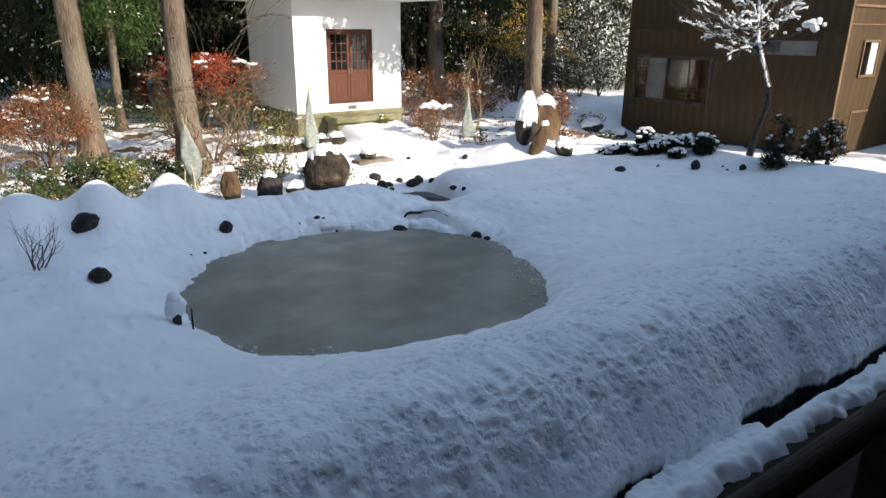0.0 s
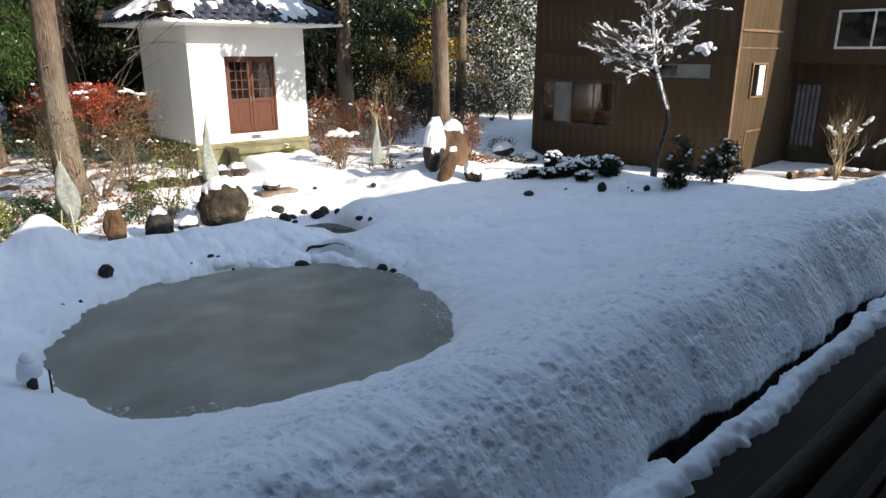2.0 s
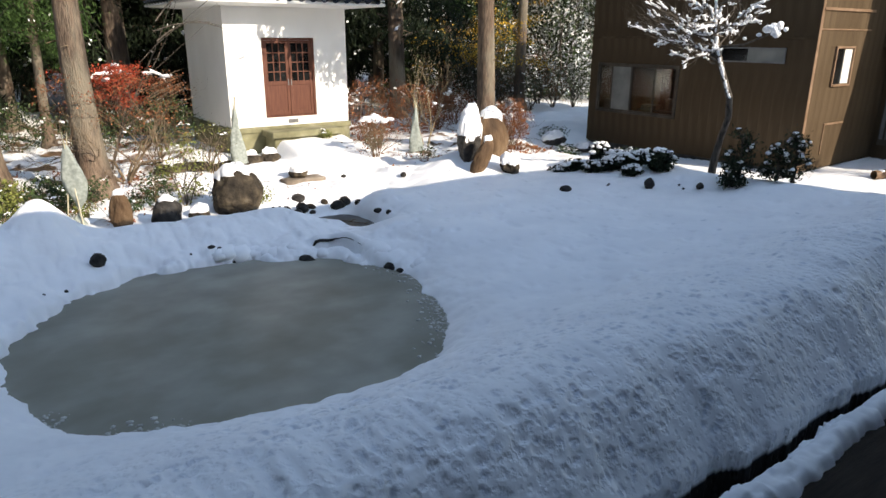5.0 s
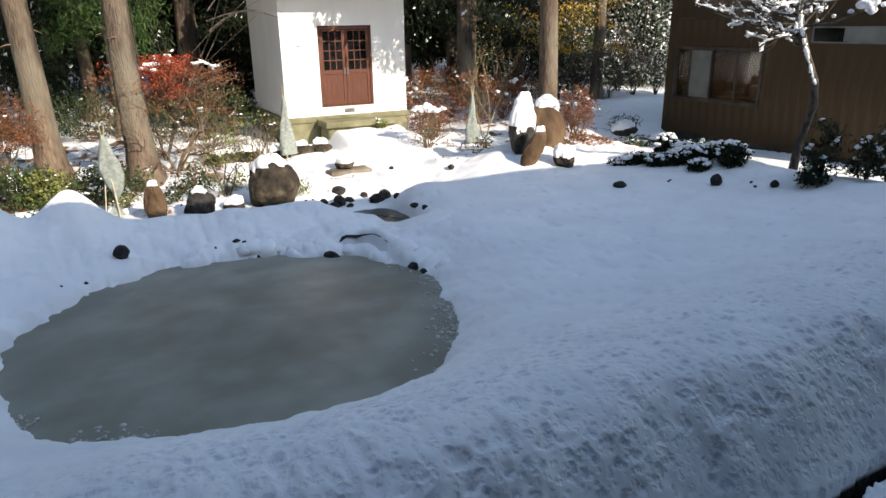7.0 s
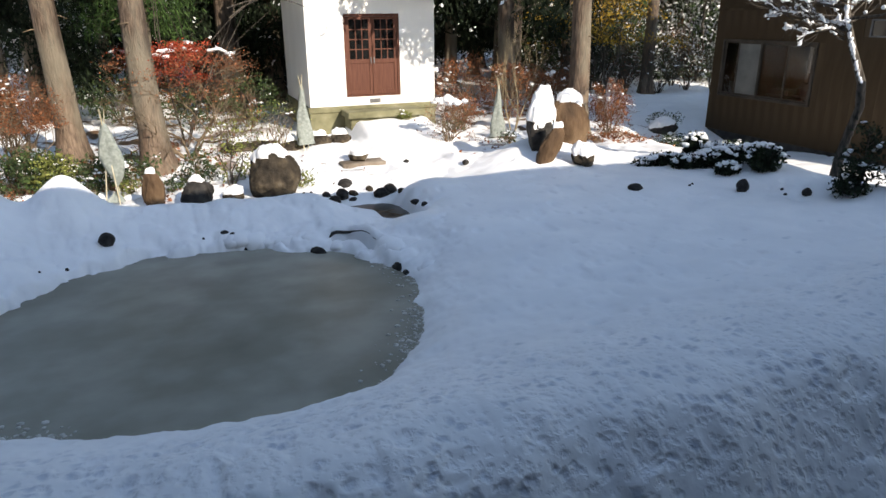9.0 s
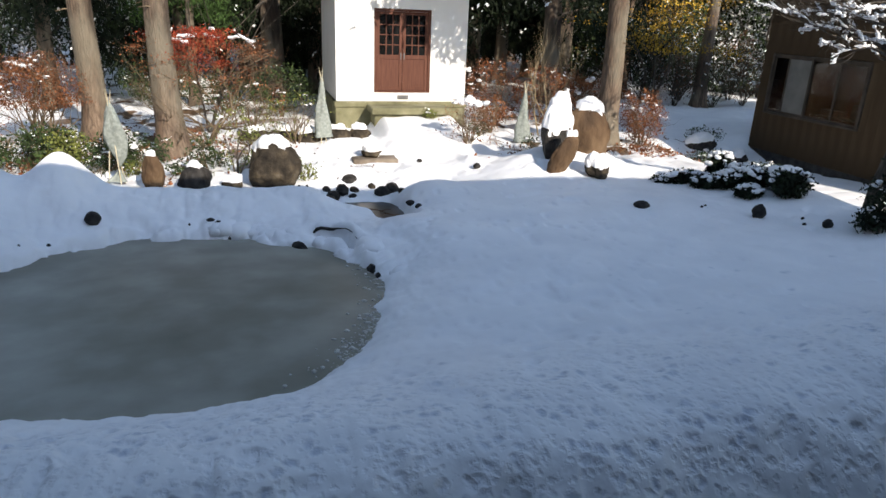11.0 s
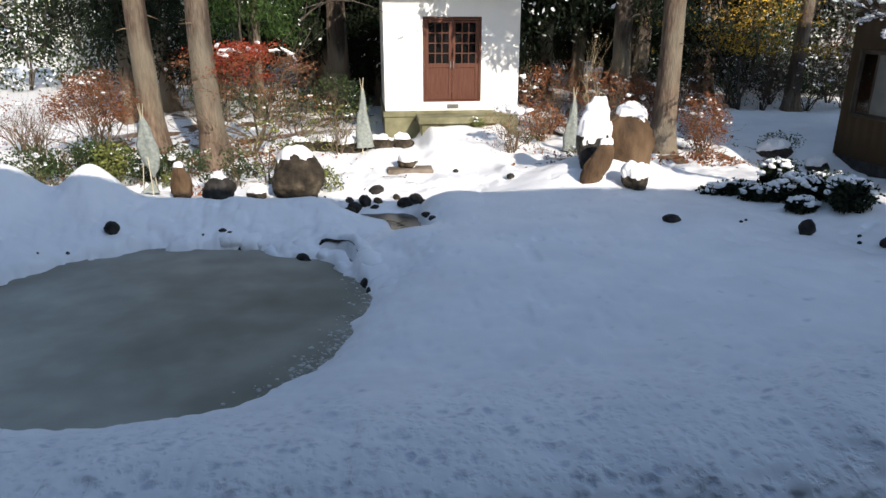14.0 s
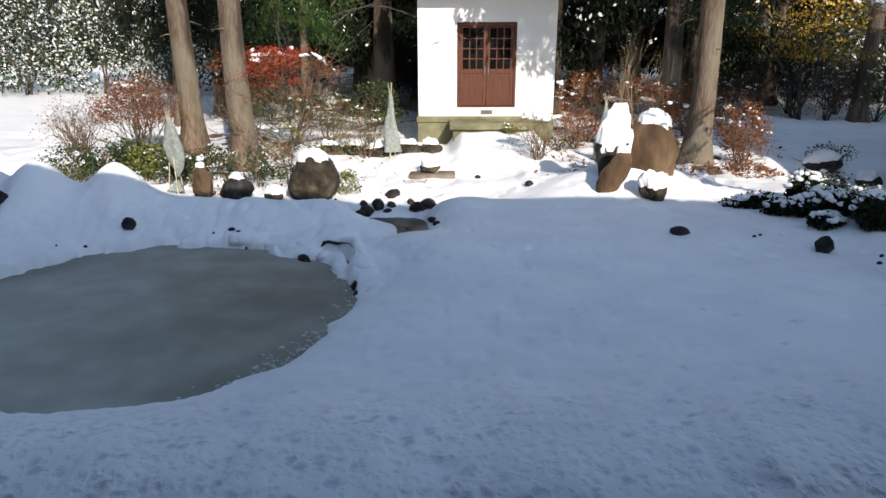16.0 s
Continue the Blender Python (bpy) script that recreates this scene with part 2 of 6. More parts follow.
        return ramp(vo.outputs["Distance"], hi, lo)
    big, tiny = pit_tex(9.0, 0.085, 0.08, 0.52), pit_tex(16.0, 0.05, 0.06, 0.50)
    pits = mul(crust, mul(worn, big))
    # blue-grey inside the pits paints the shade of dents, matching the bump
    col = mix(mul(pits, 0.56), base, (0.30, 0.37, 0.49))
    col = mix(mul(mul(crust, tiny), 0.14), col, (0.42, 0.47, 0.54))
    # scattered pits nearer the pond get the same painted shade
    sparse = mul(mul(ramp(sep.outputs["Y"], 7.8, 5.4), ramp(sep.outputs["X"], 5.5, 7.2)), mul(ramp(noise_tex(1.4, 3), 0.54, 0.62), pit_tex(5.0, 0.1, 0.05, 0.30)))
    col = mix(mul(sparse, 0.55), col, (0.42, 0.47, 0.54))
    q = nt.nodes.new("ShaderNodeMix")
    q.data_type = "RGBA"
    nt.links.new(n2.outputs[0], q.inputs[0])
    nt.links.new(col, q.inputs[6])
    nt.links.new(brown.outputs[0], q.inputs[7])
    # near-black tint below z 0.02 within the ditch strip
    ditch_dark = mul(mul(ramp(sep.outputs["Z"], 0.02, -0.04), ramp(sep.outputs["Y"], 3.1, 3.0)), ramp(sep.outputs["Y"], 1.9, 2.0))
    # ground colour so far, before the ditch tint
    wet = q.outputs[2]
    nt.links.new(mix(ditch_dark, wet, (0.014, 0.012, 0.011)), b.inputs["Base Color"])
    # relief: soft everywhere, coarse on the crust
    b1 = nt.nodes.new("ShaderNodeBump")
    b1.inputs["Distance"].default_value, b1.inputs["Strength"].default_value = 0.03, 0.25
    nt.links.new(noise_tex(9, 2.5), b1.inputs["Height"])
    b2 = nt.nodes.new("ShaderNodeBump")
    b2.inputs["Distance"].default_value = 0.03
    nt.links.new(mul(crust, 0.5), b2.inputs["Strength"])
    hollow = nt.nodes.new("ShaderNodeMath")
    hollow.operation = "MULTIPLY_ADD"
    hollow.inputs[1].default_value = -1.0
    nt.links.new(big, hollow.inputs[0])
    nt.links.new(mul(tiny, -0.5), hollow.inputs[2])
    nt.links.new(hollow.outputs[0], b2.inputs["Height"])
    nt.links.new(b1.outputs[0], b2.inputs["Normal"])
    nt.links.new(b2.outputs[0], b.inputs["Normal"])
    return m


def ice_material():
    """Milky grey-green pond ice with cloudy patches."""
    m = material("pond_ice", [(0.34, (0.19, 0.182, 0.146)), (0.48, (0.25, 0.240, 0.196)), (0.62, (0.34, 0.328, 0.278))], 1.3, 8, 0.38, 0.06, 2.2,
                 stretch=(1, 1.15, 1), patch=0.5, patch_scale=0.7, spec=0.2)
    return m


SLUSH = material("slush", two((0.40, 0.39, 0.35), (0.66, 0.66, 0.63)), 12, 4, 0.4, 0.4, 40)
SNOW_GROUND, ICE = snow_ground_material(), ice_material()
POOL = material("dark_pool", two((0.025, 0.025, 0.022), (0.06, 0.06, 0.055)), 3, 5, 0.28, 0.1, 6, spec=0.4)


# ---- mesh helpers ----
def hash2(ix, iy, seed):
    v = np.sin(ix * 127.1 + iy * 311.7 + seed * 74.7) * 43758.5453
    return v - np.floor(v)


def vnoise(x, y, f, seed=0):
    """Smooth value noise in -1..1 over arrays."""
    x, y = np.asarray(x, float) * f, np.asarray(y, float) * f
    ix, iy = np.floor(x), np.floor(y)
    u, v = x - ix, y - iy
    u, v = u * u * u * (u * (u * 6 - 15) + 10), v * v * v * (v * (v * 6 - 15) + 10)
    a, b = hash2(ix, iy, seed), hash2(ix + 1, iy, seed)
    c, d = hash2(ix, iy + 1, seed), hash2(ix + 1, iy + 1, seed)
    return 2 * ((a * (1 - u) + b * u) * (1 - v) + (c * (1 - u) + d * u) * v) - 1


def smooth(x, a, b):
    t = np.clip((np.asarray(x, float) - a) / (b - a), 0, 1)
    return t * t * (3 - 2 * t)


class Bag:
    """Gathers vertices and faces of one mesh."""

    def __init__(self):
        self.v, self.f, self.n = [], [], 0

    def add(self, v, f):
        v = np.asarray(v, float).reshape(-1, 3)
        self.v.append(v)
        self.f.extend((np.asarray(f) + self.n).tolist())
        self.n += len(v)

    def mesh(self, name, mat, smooth_shade=True):
        me = bpy.data.meshes.new(name)
        me.from_pydata(np.concatenate(self.v).tolist() if self.v else [], [], self.f)
        me.materials.append(mat)
        if smooth_shade:
            me.shade_smooth()
        return me

    def part(self, name, mat, parent=None, label="", smooth_shade=True):
        ob = new(name, self.mesh(name, mat, smooth_shade))
        ob.parent = parent
        return tagged(ob, label)


def part(name, bm, mat, parent=None, label="", smooth_shade=False):
    me = bpy.data.meshes.new(name)
    bm.to_mesh(me)
    bm.free()
    me.materials.append(mat)
    if smooth_shade:
        me.shade_smooth()
    ob = new(name, me)
    ob.parent = parent
    return tagged(ob, label)


def boxes(*specs, bevel=0.0):
    """A bmesh of boxes (x0, x1, y0, y1, z0, z1), with bevelled edges."""
    bm = bmesh.new()
    for x0, x1, y0, y1, z0, z1 in specs:
        m = Matrix.Translation(((x0 + x1) / 2, (y0 + y1) / 2, (z0 + z1) / 2)) @ Matrix.Diagonal((x1 - x0, y1 - y0, z1 - z0, 1))
        bmesh.ops.create_cube(bm, size=1, matrix=m)
    if bevel:
        bmesh.ops.bevel(bm, geom=bm.edges[:], offset=bevel, segments=1, affect="EDGES")
    return bm


def thing(name, at, label, category, group="", kind=""):
    ob = new(name)
    ob.location = at
    ob.empty_display_size = 0.1
    return tagged(ob, label, category, group, kind)


def tube(bag, pts, radii, n=6, rough=0.0, rng=None):
    pts = [Vector(p) for p in pts]
    rows = []
    side = Vector((1, 0, 0))
    for i, p in enumerate(pts):
        d = (pts[min(i + 1, len(pts) - 1)] - pts[max(i - 1, 0)]).normalized()
        if abs(d.x) > 0.9:
            side = Vector((0, 1, 0))
        u = d.cross(side).normalized()
        w = d.cross(u)
        for k in range(n):
            a = 2 * math.pi * k / n
            r = radii[i] * (1 + (rough * (rng.random() - 0.5) if rough else 0))
            rows.append(p + (u * math.cos(a) + w * math.sin(a)) * r)
    f = []
    for i in range(len(pts) - 1):
        for k in range(n):
            a, b = i * n + k, i * n + (k + 1) % n
            f.append((a, a + n, b + n, b))
    f.append(tuple(range((len(pts) - 1) * n, len(pts) * n)))
    _add_mixed(bag, rows, f)


def _add_mixed(bag, rows, faces):
    bag.v.append(np.array([tuple(r) for r in rows], float))
    bag.f.extend([[i + bag.n for i in q] for q in faces])
    bag.n += len(rows)


_bm = bmesh.new()
bmesh.ops.create_icosphere(_bm, subdivisions=1, radius=1)
ICO_V = np.array([v.co[:] for v in _bm.verts])
ICO_F = np.array([[v.index for v in f.verts] for f in _bm.faces])
_bm.free()
_bm = bmesh.new()
bmesh.ops.create_icosphere(_bm, subdivisions=2, radius=1)
ICO2_V = np.array([v.co[:] for v in _bm.verts])
ICO2_F = np.array([[v.index for v in f.verts] for f in _bm.faces])
_bm.free()


def clumps(bag, centres, sizes, rng, flat=0.6, fine=False):
    """Small uneven lumps, for snow caught in twigs."""
    bv, bf = (ICO2_V, ICO2_F) if fine else (ICO_V, ICO_F)
    k = len(bv)
    c = np.asarray(centres, float).reshape(-1, 3)
    s = np.asarray(sizes, float).reshape(-1, 1, 1)
    if not len(c):
        return
    jit = 1 + 0.35 * (rng.random((len(c), k, 1)) - 0.5)
    sc = np.ones((len(c), 1, 3)) + 0.5 * (rng.random((len(c), 1, 3)) - 0.5)
    sc[:, :, 2] *= flat
    v = c[:, None, :] + bv[None] * jit * sc * s
    f = bf[None] + (np.arange(len(c)) * k)[:, None, None]
    bag.add(v.reshape(-1, 3), f.reshape(-1, 3))


def leaves(bag, centres, size, rng, droop=0.0, aspect=0.5, bias=None):
    """Small pointed blades of four corners, each turned its own way."""
    c = np.asarray(centres, float).reshape(-1, 3)
    n = len(c)
    if not n:
        return
    d = rng.normal(size=(n, 3))
    if bias is not None:
        d += bias
    d[:, 2] -= droop
    d /= np.linalg.norm(d, axis=1)[:, None]
    e = np.cross(d, rng.normal(size=(n, 3)))
    e /= np.linalg.norm(e, axis=1)[:, None]
    s = size * (0.6 + 0.8 * rng.random((n, 1)))
    v = np.stack([c, c + d * s * 0.5 + e * s * aspect * 0.5, c + d * s, c + d * s * 0.5 - e * s * aspect * 0.5], 1)
    f = np.arange(n * 4).reshape(n, 4)
    bag.add(v.reshape(-1, 3), f)


def grow(bag, p, d, length, r, depth, rng, tips, spread=0.7, lift=0.25, kids=3, bends=0.25, n=5, snow=None, snow_r=0.035, snow_p=0.4):
    """A limb that bends and forks; tips gathers places along the thin wood."""
    p, d = Vector(p), Vector(d).normalized()
    pts, rad = [p.copy()], [r]
    steps = 4
    for i in range(steps):
        d = (d + Vector(rng.normal(size=3)) * bends + Vector((0, 0, lift * 0.3))).normalized()
        p = p + d * (length / steps)
        pts.append(p.copy())
        rad.append(r * (1 - 0.45 * (i + 1) / steps))
        if depth <= 1:
            tips.append(p.copy())
    tube(bag, pts, rad, max(3, n))
    if snow is not None and rng.random() < snow_p and abs(pts[-1].z - pts[0].z) < 0.75 * length:
        i0 = int(rng.integers(0, 2))
        run = [q + Vector((0, 0, r * 0.8 + snow_r * 0.4)) + Vector(rng.normal(size=3)) * snow_r * 0.3 for q in pts[i0:]]
        k0 = rng.random() * 0.3
        k1 = min(0.99, k0 + 0.4 + 0.6 * rng.random())
        m = 5 + int(length * (k1 - k0) / snow_r * 0.8)
        cs = []
        for u in np.linspace(k0, k1, m):
            u = u * (len(run) - 1)
            cs.append(run[int(u)].lerp(run[int(u) + 1], u % 1) + Vector(rng.normal(size=3)) * snow_r * 0.16)
        w = np.sin(np.linspace(0.02, 3.12, m)) ** 0.6
        tube(snow, cs, snow_r * w * (0.45 + 0.5 * rng.random(m)), 6, 0.35, rng)
        j = m // 2
        near = [tuple(cs[int(q)] + Vector(rng.normal(size=3)) * snow_r * 0.7) for q in rng.integers(0, m, j)]
        clumps(snow, near, snow_r * (0.35 + 0.8 * rng.random(j) ** 2), rng, 0.8)
    if depth > 0:
        for k in range(kids):
            i = min(steps, 2 + k % 3) if k < kids - 1 else steps
            off = Vector(rng.normal(size=3)) * spread
            off.z = abs(off.z) * 0.4 + lift
            grow(bag, pts[i], d + off, length * (0.6 + 0.25 * rng.random()), rad[i] * 0.65, depth - 1, rng, tips, spread, lift, kids, bends, n - 1, snow, snow_r, snow_p)


# ---- the lie of the land ----
POND_C = (4.30, 7.75)
POND_R = [2.5, 2.56, 2.47, 2.42, 2.32, 2.31, 2.39, 2.41, 2.36, 2.48, 2.39, 2.59, 2.56, 2.48, 2.61, 2.55, 2.42, 2.31, 2.40, 2.48, 2.53, 2.50, 2.45, 2.39]


def pond_distance(x, y):
    """Metres outside the pond's edge (negative within), by the radius in each direction."""
    dx, dy = np.asarray(x, float) - POND_C[0], np.asarray(y, float) - POND_C[1]
    k = len(POND_R)
    a = np.mod(np.arctan2(dy, dx), 2 * np.pi) / (2 * np.pi) * k
    i = np.floor(a).astype(int) % k
    u = a - np.floor(a)
    u = u * u * (3 - 2 * u)
    rr = np.array(POND_R)
    edge = rr[i] * (1 - u) + rr[(i + 1) % k] * u
    edge = edge + (0.05 + 0.05 * smooth(y, 8, 9)) * vnoise(x, y, 2.3, 5) + 0.035 * vnoise(x, y, 5.5, 6) + 0.018 * vnoise(x, y, 11, 7) + 0.014 * vnoise(x, y, 19, 4)
    lobe = np.abs(vnoise(x, y, 1.9, 81)) * 0.20 + np.abs(vnoise(x, y, 4.1, 82)) * 0.10
    return np.hypot(dx, dy) - edge + (lobe - 0.09) * smooth(y, 7.8, 8.8)


def dents(x, y, step, size, seed):
    """Bowl-shaped pits strewn over a jittered grid: 0 on the level, 1 at the bottom of the deepest."""
    gx, gy = np.floor(x / step), np.floor(y / step)
    out = np.zeros_like(x)
    for i in (-1, 0, 1):
        for j in (-1, 0, 1):
            cx, cy = gx + i, gy + j
            px = (cx + 0.5 + 0.9 * (hash2(cx, cy, seed) - 0.5)) * step
            py = (cy + 0.5 + 0.9 * (hash2(cx, cy, seed + 1) - 0.5)) * step
            h = hash2(cx, cy, seed + 2)
            r = size * (0.55 + 0.75 * h)
            q = np.clip(1 - ((x - px) ** 2 * (0.6 + 0.5 * hash2(cx, cy, seed + 3)) + (y - py) ** 2 * 1.2) / r ** 2, 0, 1)
            out = np.maximum(out, q ** 0.8 * (0.25 + 0.75 * h) * (hash2(cx, cy, seed + 4) > 0.3))
    return out


POOL_Z = 0.12


def pool_distance(x, y):
    """Metres outside the upper pool, which bends round from the stones towards the outlet."""
    def leg(ax, ay, bx, by, r0, r1):
        u = np.clip(((x - ax) * (bx - ax) + (y - ay) * (by - ay)) / ((bx - ax) ** 2 + (by - ay) ** 2), 0, 1)
        return np.hypot(x - ax - u * (bx - ax), y - ay - u * (by - ay)) - (r0 + (r1 - r0) * u)
    return np.minimum(leg(6.66, 11.02, 7.30, 10.9, 0.26, 0.34), leg(7.30, 10.9, 7.52, 9.98, 0.34, 0.13))


def bump_at(x, y, cx, cy, sx, sy, h):
    return h * np.exp(-((x - cx) / sx) ** 2 - ((y - cy) / sy) ** 2)


def ground_z(x, y):
    x, y = np.asarray(x, float), np.asarray(y, float)
    z = 0.47 + 0.05 * vnoise(x, y, 0.35, 1) + 0.03 * vnoise(x, y, 1.1, 2) + 0.010 * vnoise(x, y, 3.1, 3)
    z = z - 0.12 * smooth(y, 11.0, 11.6) * (1 - smooth(y, 13.2, 14.5)) * (1 - smooth(x, 8.5, 10.0))
    z = z + 0.20 * smooth(x + 0.1 * (y - 8.0), 12.7, 13.7) * smooth(y, 4.8, 6.6) * (1 - 0.6 * smooth(y, 10.5, 13))
    z = z - 0.36 * smooth(x, 13.9, 15.3) * smooth(y, 3.8, 5.6) * (1 - smooth(y, 13, 15))
    z = z + (0.14 - 0.07 * smooth(y, 6.0, 7.8)) * smooth(x, 7.5, 10.5) * (1 - smooth(y, 9.5, 12.0))
    # uneven tufts and hollows in the planted ground
    rough = smooth(y, 11.5, 12.5) * (1 - smooth(y, 20, 26))
    z = z + rough * (0.05 * vnoise(x, y, 1.7, 41) + 0.045 * vnoise(x, y, 3.9, 42) - 0.07 * np.clip(vnoise(x, y, 2.6, 43) - 0.35, 0, 1))
    # the bank thrown up beside the house, with a steep foot at the ditch
    z = z + 0.44 * np.exp(-((y - 3.6) / np.where(y > 3.6, 1.25, 1.2)) ** 2)
    foot = 2.60 + 0.06 * vnoise(x, 0 * x, 1.3, 8) + 0.035 * vnoise(x, 0 * x, 4.1, 9)
    s = np.clip((y - foot) / 0.85, 0, 1)
    z = np.where(y < foot + 0.85, 0.12 + (z - 0.12) * (1 - (1 - s) ** 2.0), z)
    # pitted crust: thawed dents of a hand's width, crowded in patches
    crust = smooth(y + 0.5 * vnoise(x, y, 0.7, 19), 5.5, 4.0) * smooth(y, 2.55, 2.9)
    crowd = 0.35 + 0.65 * smooth(vnoise(x, y, 0.8, 18), -0.5, 0.4)
    along = y + 0.5 * z * smooth(y, 3.9, 3.2)
    z = z + crust * (0.016 * vnoise(x, y, 2.6, 10) + 0.012 * vnoise(x, along, 8.0, 13))
    z = z - crust * crowd * (dents(x, along, 0.15, 0.056, 14) * 0.045 + dents(x, along, 0.09, 0.034, 12) * 0.030)
    z = z - 0.05 * dents(x, y, 0.42, 0.075, 11) * smooth(y, 3.9, 4.6) * (1 - smooth(y, 8.0, 10.0)) * smooth(x + vnoise(x, y, 0.6, 16), 4.5, 7.0)
    loose = smooth(y, 4.4, 5.2) * (1 - smooth(y, 6.0, 7.5)) * smooth(x, 5.5, 7.5)
    z = z - 0.05 * loose * np.clip(vnoise(x, y * 1.6, 3.4, 29) - 0.25, 0, 0.6)
    # dimples left by drips and trodden marks
    z = z - 0.035 * np.clip(vnoise(x, y, 1.9, 51) - 0.55, 0, 1) * smooth(y, 4, 5) - 0.10 * np.clip(vnoise(x, y, 4.2, 52) - 0.52, 0, 1) - 0.06 * np.clip(vnoise(x, y, 8.0, 53) - 0.55, 0, 1) * smooth(y, 4, 5)
    # shores of the two ponds
    d = pond_distance(x, y)
    far = smooth(y, 7.4, 8.6)
    climb = (0.34 * (1 - np.exp(-np.maximum(d, 0) / 0.06)) + 0.66 * smooth(d, 0.0, 1.25)) * far + (1 - far) * (1 - np.exp(-np.maximum(d, 0) / 0.55))
    z = np.where(d > 0, z * climb, np.maximum(-0.3, d * 2.5))
    # pillows of snow over the shore stones, with creases between them
    pillow = np.sqrt(np.clip(1 - np.abs(vnoise(x, y, 1.7, 81)) * 1.6, 0, 1)) * 0.6 + np.sqrt(np.clip(1 - np.abs(vnoise(x, y, 3.9, 83)) * 1.5, 0, 1)) * 0.4
    rim = (np.exp(-((d - 0.18) / 0.20) ** 2) + 0.6 * np.exp(-((d - 0.6) / 0.30) ** 2)) * far
    z = z + np.where(d > 0, smooth(d, 0.0, 0.10) * rim * (0.14 * (1 - pillow) - 0.05 + 0.015 * vnoise(x, y, 6.5, 15)), 0)
    # the outlet of the upper pool: a low tongue of snow with a dark crease behind it
    ox, oy = x - 6.02, y - 9.02
    turn = np.arctan2(oy, ox)
    crease = np.hypot(ox, oy) - 0.60 - 0.03 * vnoise(x, y, 5, 84)
    arc = smooth(turn, -0.10, 0.08) * (1 - smooth(turn, 1.30, 1.48))
    z = np.where((d > 0) & (crease < 0), z * (1 - 0.45 * arc), z)
    z = z - np.where(d > 0, 0.30 * np.exp(-(crease / 0.035) ** 2) * arc, 0) + np.where(d > 0, 0.09 * np.exp(-((crease - 0.13) / 0.08) ** 2) * arc, 0)
    z = z - bump_at(x, y, 7.0, 10.15, 0.72, 0.6, 0.30) * smooth(d, 0.15, 0.7)
    # the upper pool, a bent hollow
    d2 = pool_distance(x, y) + 0.04 * vnoise(x, y, 3.5, 17) + 0.02 * vnoise(x, y, 8, 85)
    z = np.where(d2 > 0, np.where(d2 < 1.0, POOL_Z + (z - POOL_Z) * (1 - np.exp(-np.maximum(d2, 0) / (0.10 + 0.35 * smooth(y, 11.0, 11.4)))), z), np.maximum(-0.1, POOL_Z + d2 * 2.0))
    # heaps over rocks
    for cx, cy, sx, sy, h in ((2.55, 11.15, 0.44, 0.6, 0.60), (1.46, 10.8, 0.46, 0.65, 0.66), (0.5, 10.9, 0.5, 0.6, 0.50), (-0.6, 10.9, 0.9, 0.7, 0.40), (10.7, 11.9, 0.95, 0.8, 0.42),
                              (11.7, 11.9, 0.8, 0.6, 0.25), (8.2, 10.6, 0.5, 0.7, 0.12), (1.0, 8.3, 0.5, 0.45, 0.2),
                              (1.25, 7.2, 0.5, 0.4, 0.15), (2.6, 26.5, 1.3, 0.9, 0.9), (1.0, 25.5, 0.8, 0.7, 0.5), (15.2, 5.4, 1.2, 0.7, 0.2), (5.1, 10.8, 1.6, 0.28, 0.10)):
        z = z + bump_at(x, y, cx, cy, sx, sy, h) * np.where(d > 0, 1 - np.exp(-d / 0.4), 0)
    # snow drifted over the way up to the storehouse door
    way = smooth(x, 7.9, 8.35) * (1 - smooth(x, 9.9, 10.5)) * smooth(y, 13.2, 16.1) * (1 - smooth(y, 16.6, 16.75))
    z = z + (0.84 + 0.04 * vnoise(x, y, 2.0, 61) - z) * way
    # the ditch, bridged by snow here and there; a low strip and a rounded ridge of snow between it and the house
    gap = 0.27 * smooth(x, 5.15, 5.4) * (1 - smooth(x, 6.5, 7.6)) + smooth(x, 7.0, 7.5) * (0.16 - 0.06 * smooth(x, 9.5, 11)) * np.clip(0.75 + 0.7 * vnoise(x, 0 * x, 1.3, 21), 0.1, 1)
    gap = gap + 0.13 * smooth(x, 2.3, 2.7) * (1 - smooth(x, 3.9, 4.2)) * np.clip(0.6 + 0.8 * vnoise(x, 0 * x, 1.7, 22), 0, 1) + 0.10 * (1 - smooth(x, 1.4, 2.0))
    near = foot - gap * (1 + 0.25 * vnoise(x, 0 * x, 2.3, 23)) - 0.012 * vnoise(x, 0 * x, 9, 20)
    mid, wide = 2.19 + 0.02 * vnoise(x, 0 * x, 0.9, 24), 0.165 + 0.02 * vnoise(x, 0 * x, 1.7, 30)
    wide = wide + np.where(y < mid, 0.035 * vnoise(x, 0 * x, 6, 25) + 0.03 * vnoise(x, 0 * x, 14, 26), 0)
    ridge = 0.27 * np.clip(1 - np.abs((y - mid) / wide) ** 2.2, 0, 1) ** 0.6 + 0.02 * vnoise(x, y, 4, 37) + 0.016 * vnoise(x, y, 11, 38) + 0.012 * vnoise(x, y, 19, 35)
    hole = 0.16 * np.clip(vnoise(x, y, 4.6, 39) - 0.30, 0, 1) * smooth(mid - y, -0.02, 0.08)
    low = 0.055 + 0.025 * vnoise(x, y, 5, 27) + 0.025 * vnoise(x, y, 12, 36)
    strip = np.where(y > mid, np.maximum(low, ridge), ridge - hole)
    z = np.where(y < foot, np.where((y > near) & (gap > 0.015), -0.8, strip), z)
    z = np.where(y < mid - wide - 0.04, 0.05, z)
    # rising woods far off
    z = z + 4.0 * smooth(y, 45, 90)
    return z


def gz(x, y):
    return float(ground_z(np.array([x]), np.array([y]))[0])


